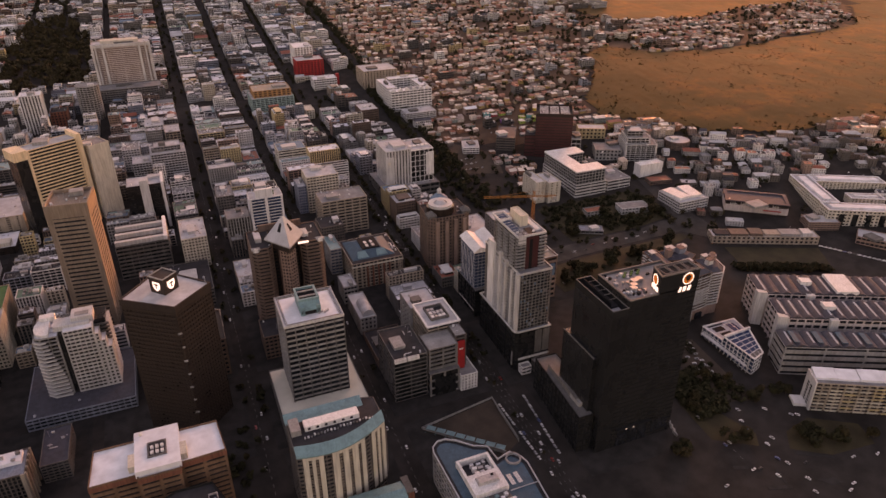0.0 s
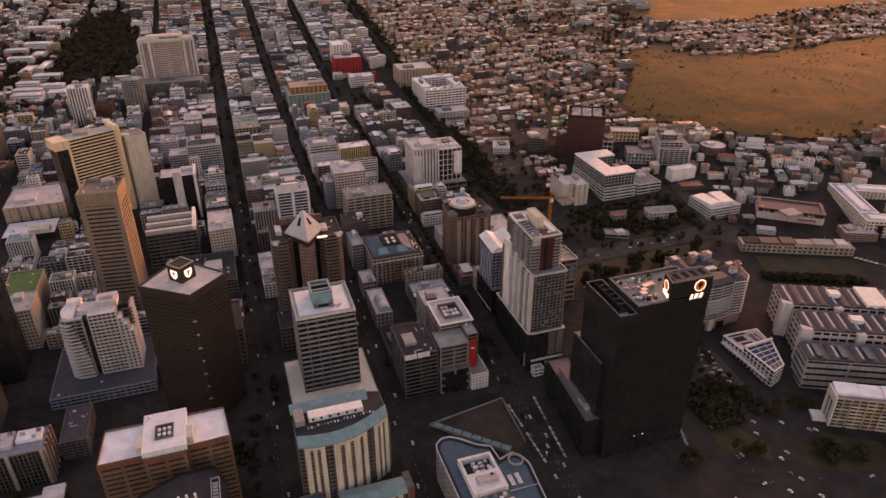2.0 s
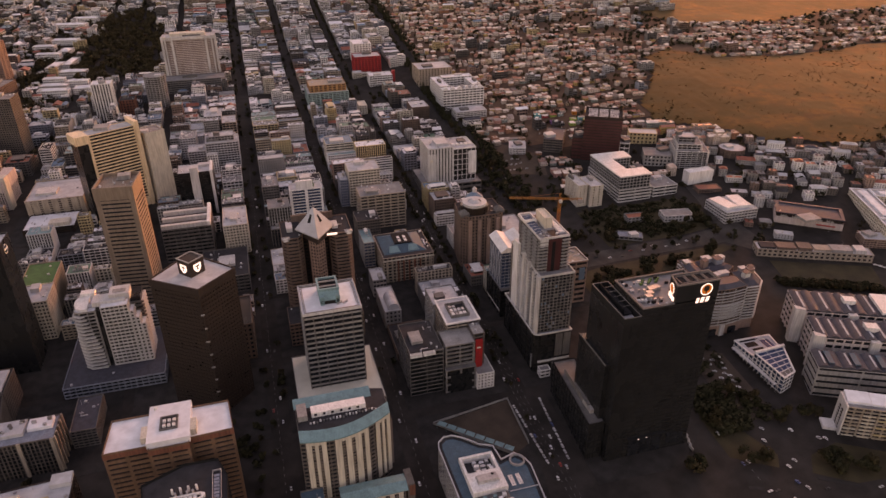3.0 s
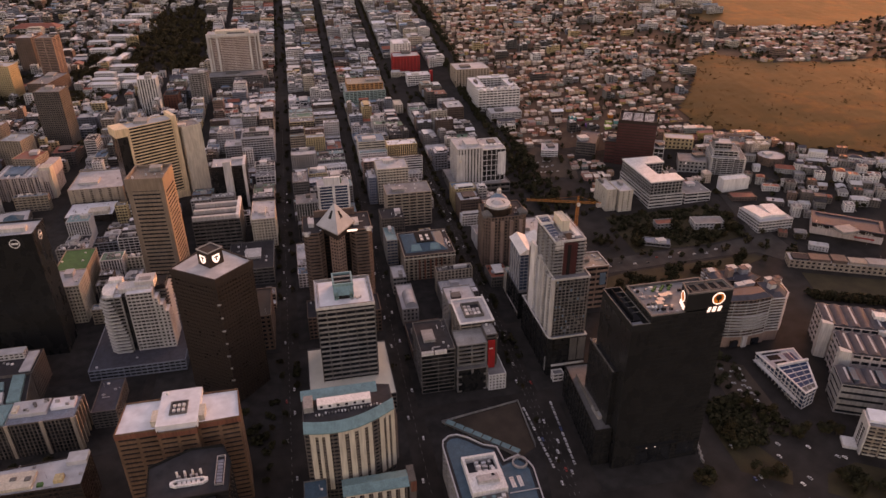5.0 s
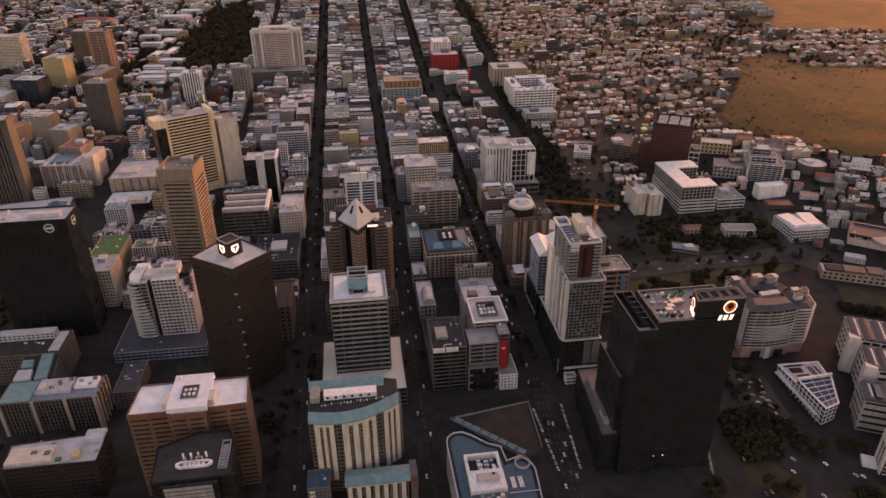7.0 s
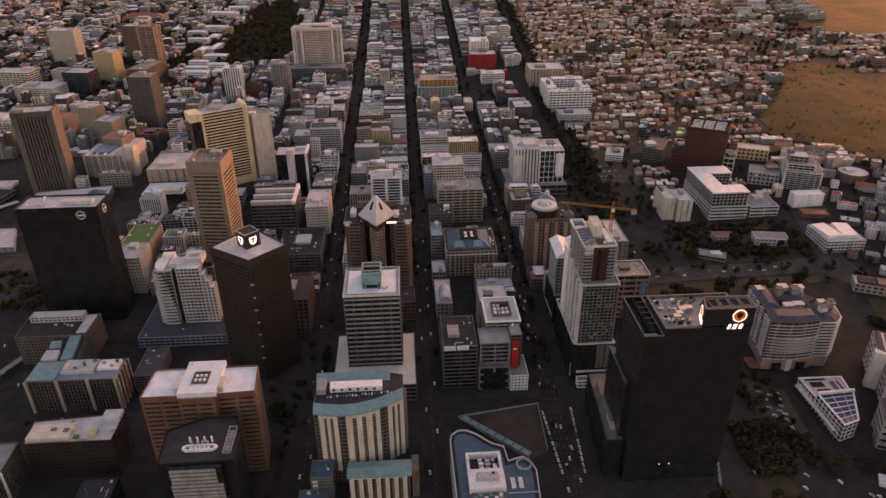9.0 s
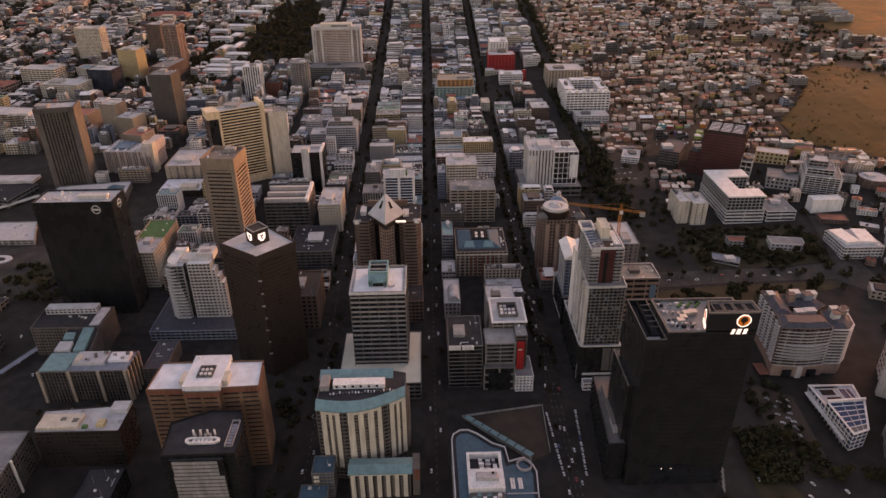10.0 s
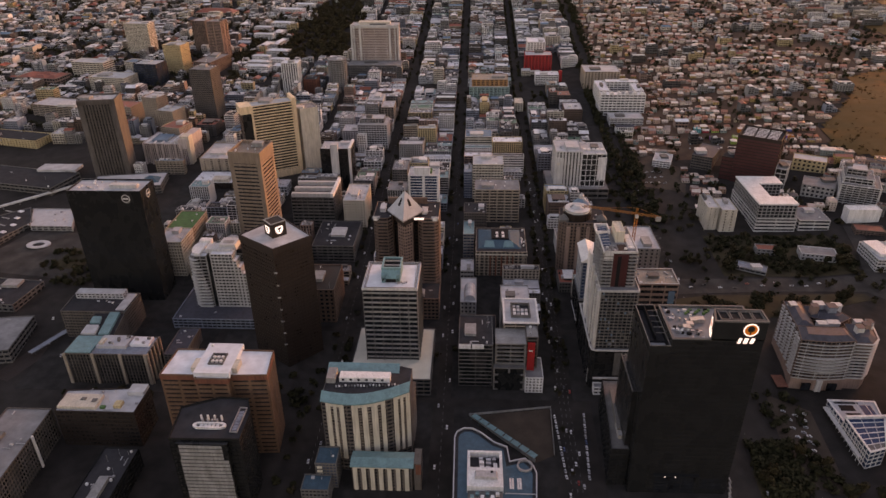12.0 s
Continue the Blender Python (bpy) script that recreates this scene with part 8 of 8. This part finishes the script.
for i in range(7000):
    x, y = rand(400, 1700), rand(560, 2300)
    if on_hill(x, y):
        continue
    elif wave(x, y, 1.3) < 0.2 and random.random() < 0.45:
        continue
    if free(x - 3, y - 3, x + 3, y + 3):
        crown_quads(random.choice((s, s2)), x, y, ground_z(x, y), rand(2.8, 5.8), rand(5, 9.5), 26, 1.45)
for i in range(340):
    x, y = 383 + random.choice((-16, -12, 9, 13, 17)) + rand(-4, 4), rand(770, 1900)
    crown_quads(s, x, y, ground_z(x, y), rand(4, 7), rand(8, 12), 46, 1.4)
for i in range(460):
    x, y = random.choice((22, 127, 235, 235, 235)) + random.choice((-8, -7, 7, 8)), rand(480, 2000)
    crown_quads(random.choice((s, s2)), x, y, ground_z(x, y), rand(2.4, 4.4), rand(5, 9), 32, 1.1)
for i in range(4600):
    x, y = rand(-1250, 30), rand(1100, 2450)
    if not in_garden(x, y) and (x < -260 or y > 1500) and free(x - 3, y - 3, x + 3, y + 3) and (x < -200 or random.random() < 0.3):
        crown_quads(random.choice((s, s2)), x, y, ground_z(x, y), rand(3.4, 7.5), rand(7, 13), 34, 1.6)
scrub = thing("hillside_scrub", 1000, 1000, ground_z(1000, 1000), "low dry scrub and tussocks on the hillside", "scrub", kind="stuff")
dry = Shape()
for i in range(7000):
    x, y = rand(690, 1750), rand(640, 1420)
    if on_hill(x, y) and wave(x, y, 1.7) + 0.5 * wave(x, y, 5) > rand(-0.3, 0.5):
        crown_quads(dry, x, y, ground_z(x, y) + 0.4, rand(1, 2.4), rand(0.5, 1.0), 10, 0.7)
part("tussocks", dry, M_SCRUB, scrub)
bushes = Shape()
for i in range(900):
    x, y = rand(690, 1500), rand(640, 1420)
    near_edge = not on_hill(x - 45, y) or not on_hill(x, y - 40) or not on_hill(x, y + 40)
    if on_hill(x, y) and (near_edge or wave(x, y, 2.2) > 0.46):
        crown_quads(bushes, x, y, ground_z(x, y) + 0.3, rand(2, 6), rand(1.2, 2.6), 22, 0.9)
part("bushes", bushes, M_BUSH, scrub)
part("crowns", s, M_LEAF, scatter), part("crowns", s2, M_LEAF_DRY, scatter)

# ---- open ground, kerbs and markings ----
def patch(name, poly, material, lift, label, category):
    s = Shape()
    n = len(poly)
    top = [(x, y, ground_z(x, y) + lift) for x, y in poly]
    s.add(top + [(x, y, ground_z(x, y) - 0.5) for x, y in poly], [tuple(range(n))] + [((i + 1) % n, i, n + i, n + (i + 1) % n) for i in range(n)])
    ob = new(name, s.mesh(name, material))
    return tagged(ob, label, category, kind="structure")


for cx0, cx1 in COLUMNS[9:]:
    for ry0, ry1 in ROWS_Y[:9]:
        if cx0 > 240 and ry0 < 700 and ry0 > 560:
            continue
        patch("pavement", rect(cx0 - 3.5, ry0 - 3.5, cx1 + 3.5, ry1 + 3.5), M_PAVE, 0.16, "worn grey paving round a city block", "pavement")
patch("pavement", rect(36, 318, 118, 432), M_PAVE, 0.16, "worn grey paving round the hotel", "pavement")
patch("pavement", [(136, 255), (204, 255), (226, 372), (226, 428), (137, 428)], M_PAVE, 0.16, "worn grey paving round a fenced lot", "pavement")
patch("pavement", [(258, 320), (330, 318), (372, 352), (362, 398), (300, 436), (258, 436)], M_PAVE, 0.16, "worn grey paving round the black tower", "pavement")
patch("sports_field", [(600, 528), (700, 486), (716, 520), (610, 566)], M_LAWN, 0.2, "dim worn lawn below the barracks", "lawn")
soil = sheet("slope_ground", grid_axis(392, 1900, 392, 1900, 24, 60), grid_axis(560, 2500, 560, 2500, 24, 60), M_SOIL, 0.15, lambda x, y: lived_in(x, y) and (y > 985 - 0.25 * (x - 400) or x > 700))
tagged(soil, "dry brown soil and lanes between the hillside houses", "ground", kind="structure")
patch("lawn", [(440, 647), (543, 648), (596, 656), (606, 690), (592, 740), (440, 740)], M_LAWN, 0.1, "dark lawn and shrubs round an old villa", "lawn")
patch("lawn", [(372, 552), (479, 571), (588, 604), (580, 614), (412, 608), (372, 600)], M_LAWN, 0.1, "dark lawn strip below the wide road", "lawn")
patch("road", [(330, 606), (484, 617), (585, 618), (608, 592), (650, 558), (664, 572), (634, 610), (628, 680), (640, 756), (622, 762), (610, 692), (598, 653), (543, 644), (482, 643), (330, 638)], M_PAVE_L, 0.22, "wide grey road curving past the lawns", "road")
patch("verge", [(404, 352), (443, 340), (449, 432), (418, 452)], M_EARTH, 0.1, "brown planted verge beside the glass pavilion", "verge")
for pts in ([(379, 258), (398, 252), (400, 255), (381, 261)], [(369, 284), (380, 280), (381, 283), (370, 287)], [(399, 272), (396, 256), (398, 256), (402, 271)], [(423, 252), (430, 243), (440, 242), (437, 249)], [(427, 278), (455, 262), (456, 264), (429, 281)]):
    patch("traffic_island", pts, M_PAVE, 0.2, "pale kerbed traffic island on the wide road", "kerb")
patch("lawn", [(440, 300), (428, 284), (456, 266), (500, 262), (506, 284), (470, 306)], M_LAWN, 0.12, "dark planted island by the wide road", "lawn")
patch("lawn", [(374, 316), (406, 296), (414, 308), (400, 345), (412, 390), (396, 396), (376, 362)], M_LAWN, 0.1, "dark planted verge by the wide road", "lawn")
patch("fenced_lot", [(150, 416), (222, 428), (220, 374), (205, 366)], M_EARTH, 0.25, "brown worn turf inside a fenced lot", "lot")
patch("parking_lot", [(396, 880), (450, 860), (470, 930), (410, 1010), (396, 1010)], M_EARTH, 0.1, "bare parking lot by the main road", "lot")
fence = thing("fence", 190, 400, ground_z(190, 400), "pale hoarding round the fenced lot", "fence")
for a, b in (((150, 417), (222, 429)), ((222, 429), (220, 373)), ((150, 417), (204, 365))):
    s = Shape()
    z = ground_z(*a)
    s.wallbox(a, b, 0.3, z - 1, z + 2.6)
    part("panel", s, M_CONC, fence)
canopy = thing("canopy", 200, 370, ground_z(200, 370), "ribbed teal street canopy beside the fenced lot", "canopy")
for i in range(8):
    s = Shape()
    t = i / 8
    a, b = Vector((152 + 52 * t, 412 - 46 * t)), Vector((152 + 52 * (t + 0.11), 412 - 46 * (t + 0.11)))
    s.wallbox(a, b, 5, ground_z(a.x, a.y) + 4, ground_z(a.x, a.y) + 4.4)
    s.tube((a.x, a.y, ground_z(a.x, a.y)), (a.x, a.y, ground_z(a.x, a.y) + 4), 0.15, 5)
    part("roof_panel", s, M_ROOF_T, canopy)

patch("lawn", [(-353, 649), (-312, 640), (-316, 684), (-345, 692)], M_LAWN, 0.3, "dark lawn under trees in the station square", "lawn")
way = thing("elevated_walkway", -460, 800, ground_z(-460, 800), "long white-edged elevated walkway roof by the station", "walkway")
s = Shape()
s.wallbox((-500, 782), (-425, 866), 5, 13, 15)
part("roof", s, M_OFFWHITE, way)
for i in range(6):
    s = Shape()
    s.tube((-497 + i * 14, 790 + i * 15.6, ground_z(-480, 790) - 1), (-497 + i * 14, 790 + i * 15.6, 13.2), 0.5, 8)
    part("column", s, M_CONC, way)
patch("square", [(-446, 640), (-330, 622), (-296, 720), (-372, 730), (-424, 730), (-440, 686)], M_PAVE_L, 0.16, "grey paved square by the station", "square")
pool = thing("sunken_court", -395, 697, ground_z(-395, 697), "round pale sunken court in the square", "court")
s = Shape()
s.ring(ring_poly(-395, 697, 15, 20, 0.7), ring_poly(-395, 697, 8, 20, 0.7), ground_z(-395, 705), ground_z(-395, 705) + 1.4)
part("rim", s, M_ROOF_L, pool)

shelter = thing("bus_shelter", -268, 515, ground_z(-268, 515), "long grey bus platform roof", "shelter")
s = Shape()
s.prism(turned(-268, 515, 6, 70, -24), ground_z(-268, 515) + 4, ground_z(-268, 515) + 4.6, True, True)
part("roof", s, M_BLUEGREY, shelter)
for i in range(6):
    x, y = -268 + (i - 2.5) * 5, 515 + (i - 2.5) * 11
    s = Shape()
    s.tube((x, y, ground_z(x, y) - 0.2), (x, y, ground_z(-268, 515) + 4), 0.25, 6)
    part("post", s, M_CONC_D, shelter)
patch("bus_lane", [(-306, 455), (-286, 448), (-236, 566), (-256, 574)], M_BRICK_D, 0.12, "reddish-brown paved bus lane", "road")
hedge = thing("shrubs", 540, 640, ground_z(540, 640), "dark shrubs and hedges on the lawns", "shrubs", kind="stuff")
s = Shape()
for i in range(760):
    k = i % 4
    x, y = (rand(440, 600), rand(655, 735)) if k == 0 else (rand(380, 412), rand(340, 392)) if k == 1 else (590 + rand(0, 100), 0) if k == 2 else random.choice(((rand(-360, -285), rand(605, 690)), (rand(-30, 14), rand(300, 470)), (rand(405, 443), rand(345, 450)), (rand(340, 396), rand(740, 1010))))
    if k == 2:
        y = 524 - (x - 590) * 0.44 + rand(-7, 5)
    if free(x - 2, y - 2, x + 2, y + 2):
        crown_quads(s, x, y, ground_z(x, y), rand(2.4, 5.5), rand(3, 7), 46, 1.1)
part("leaves", s, M_LEAF, hedge)

marks = thing("road_markings", 127, 600, ground_z(127, 600), "broken white lane lines on the streets", "marking", kind="stuff")
s = Shape()
for x in (22, 127, 231, 235, 239, 383):
    y = 290.0
    while y < 1150:
        z = ground_z(x, y) + 0.03
        s.add([(x, y, z), (x + 0.22, y, z), (x + 0.22, y + 3, ground_z(x, y + 3) + 0.03), (x, y + 3, ground_z(x, y + 3) + 0.03)], [(0, 1, 2, 3)])
        y += 8
part("lines", s, M_PAINT, marks)

# ---- cars ----
def car(paint, name):
    root = thing("car", 0, 0, 0, "small %s car on the street" % name, "car", "cars on the streets")
    s = Shape()
    s.prism([(-0.85, -2.1), (0.85, -2.1), (0.88, 2.1), (-0.88, 2.1)], 0.3, 0.85, True, True, [(-0.8, -2.0), (0.8, -2.0), (0.8, 2.0), (-0.8, 2.0)])
    s.prism(rect(-0.62, -0.92, 0.62, 0.62), 1.38, 1.47, True, True)
    part("body", s, paint, root)
    s = Shape()
    s.prism(rect(-0.76, -1.3, 0.76, 1.0), 0.85, 1.4, True, False, rect(-0.6, -0.9, 0.6, 0.6))
    part("cabin_glass", s, M_GLASS_BLACK, root)
    return root


CARS = [car(m, n) for m, n in zip(CAR_MATS, ("white", "silver", "black", "red", "blue"))]
SLOPE = math.atan(0.045)


def park(x, y, deg):
    if not free(x - 1, y - 2, x + 1, y + 2):
        return
    c = random.choices(CARS, (12, 6, 2, 0.5, 0.5))[0]
    copy_thing(c, Matrix.Translation((x, y, ground_z(x, y) + 0.05)) @ Matrix.Rotation(SLOPE * math.cos(radians(deg)), 4, "X") @ Matrix.Rotation(radians(deg), 4, "Z"))


for lane, dens in ((19.5, 52), (26, 60), (122.5, 56), (131.5, 60), (229, 60), (233, 44), (237, 44), (241, 70), (380, 80), (386, 80)):
    y = 300 + rand(0, 10)
    while y < 900:
        park(lane + rand(-0.4, 0.4), y, 0 if lane % 2 else 180)
        y += dens * rand(0.4, 1.8)
for i in range(12):
    park(246 + i * 0.4, 352 + i * 6.2, 4), park(228 - i * 0.3, 352 + i * 6, 184)
for x, y in ((407, 353), (420, 336), (413, 324), (410, 315), (443, 328), (423, 299), (414, 295), (460, 314), (465, 312), (410, 280), (414, 273), (397, 266), (417, 255), (412, 243)):
    park(x, y, 24 + rand(-8, 8))
for x, y in ((383, 278), (389, 277), (439, 234), (447, 238), (492, 253), (351, 273), (428, 268), (470, 258)):
    park(x, y, 100 + rand(-10, 10))
for i in range(12):
    park(434 - (i % 2) * 8 + rand(-1, 1), 376 + i * 5, 60)
for i in range(18):
    park(716 + i * 3.3, 530 - i * 4.2, 60)
for i in range(12):
    park(400 + (i % 4) * 9 + rand(0, 2), 890 + (i // 4) * 18 + rand(0, 3), 100)
for i in range(16):
    park(300 + i * 16, 628 + rand(-7, 7), 88)
for x, y in ((446, 428), (443, 420), (441, 412), (440, 402), (441, 393)):
    park(x - 4, y, 70)
for i in range(6):
    park(rand(-60, -30), rand(405, 440), rand(0, 90)), park(rand(-300, -250), rand(480, 580), 20)
for i, c in enumerate(CARS):
    c.location = (128 - i * 0.2, 300 - i * 9, ground_z(128, 300 - i * 9) + 0.05)
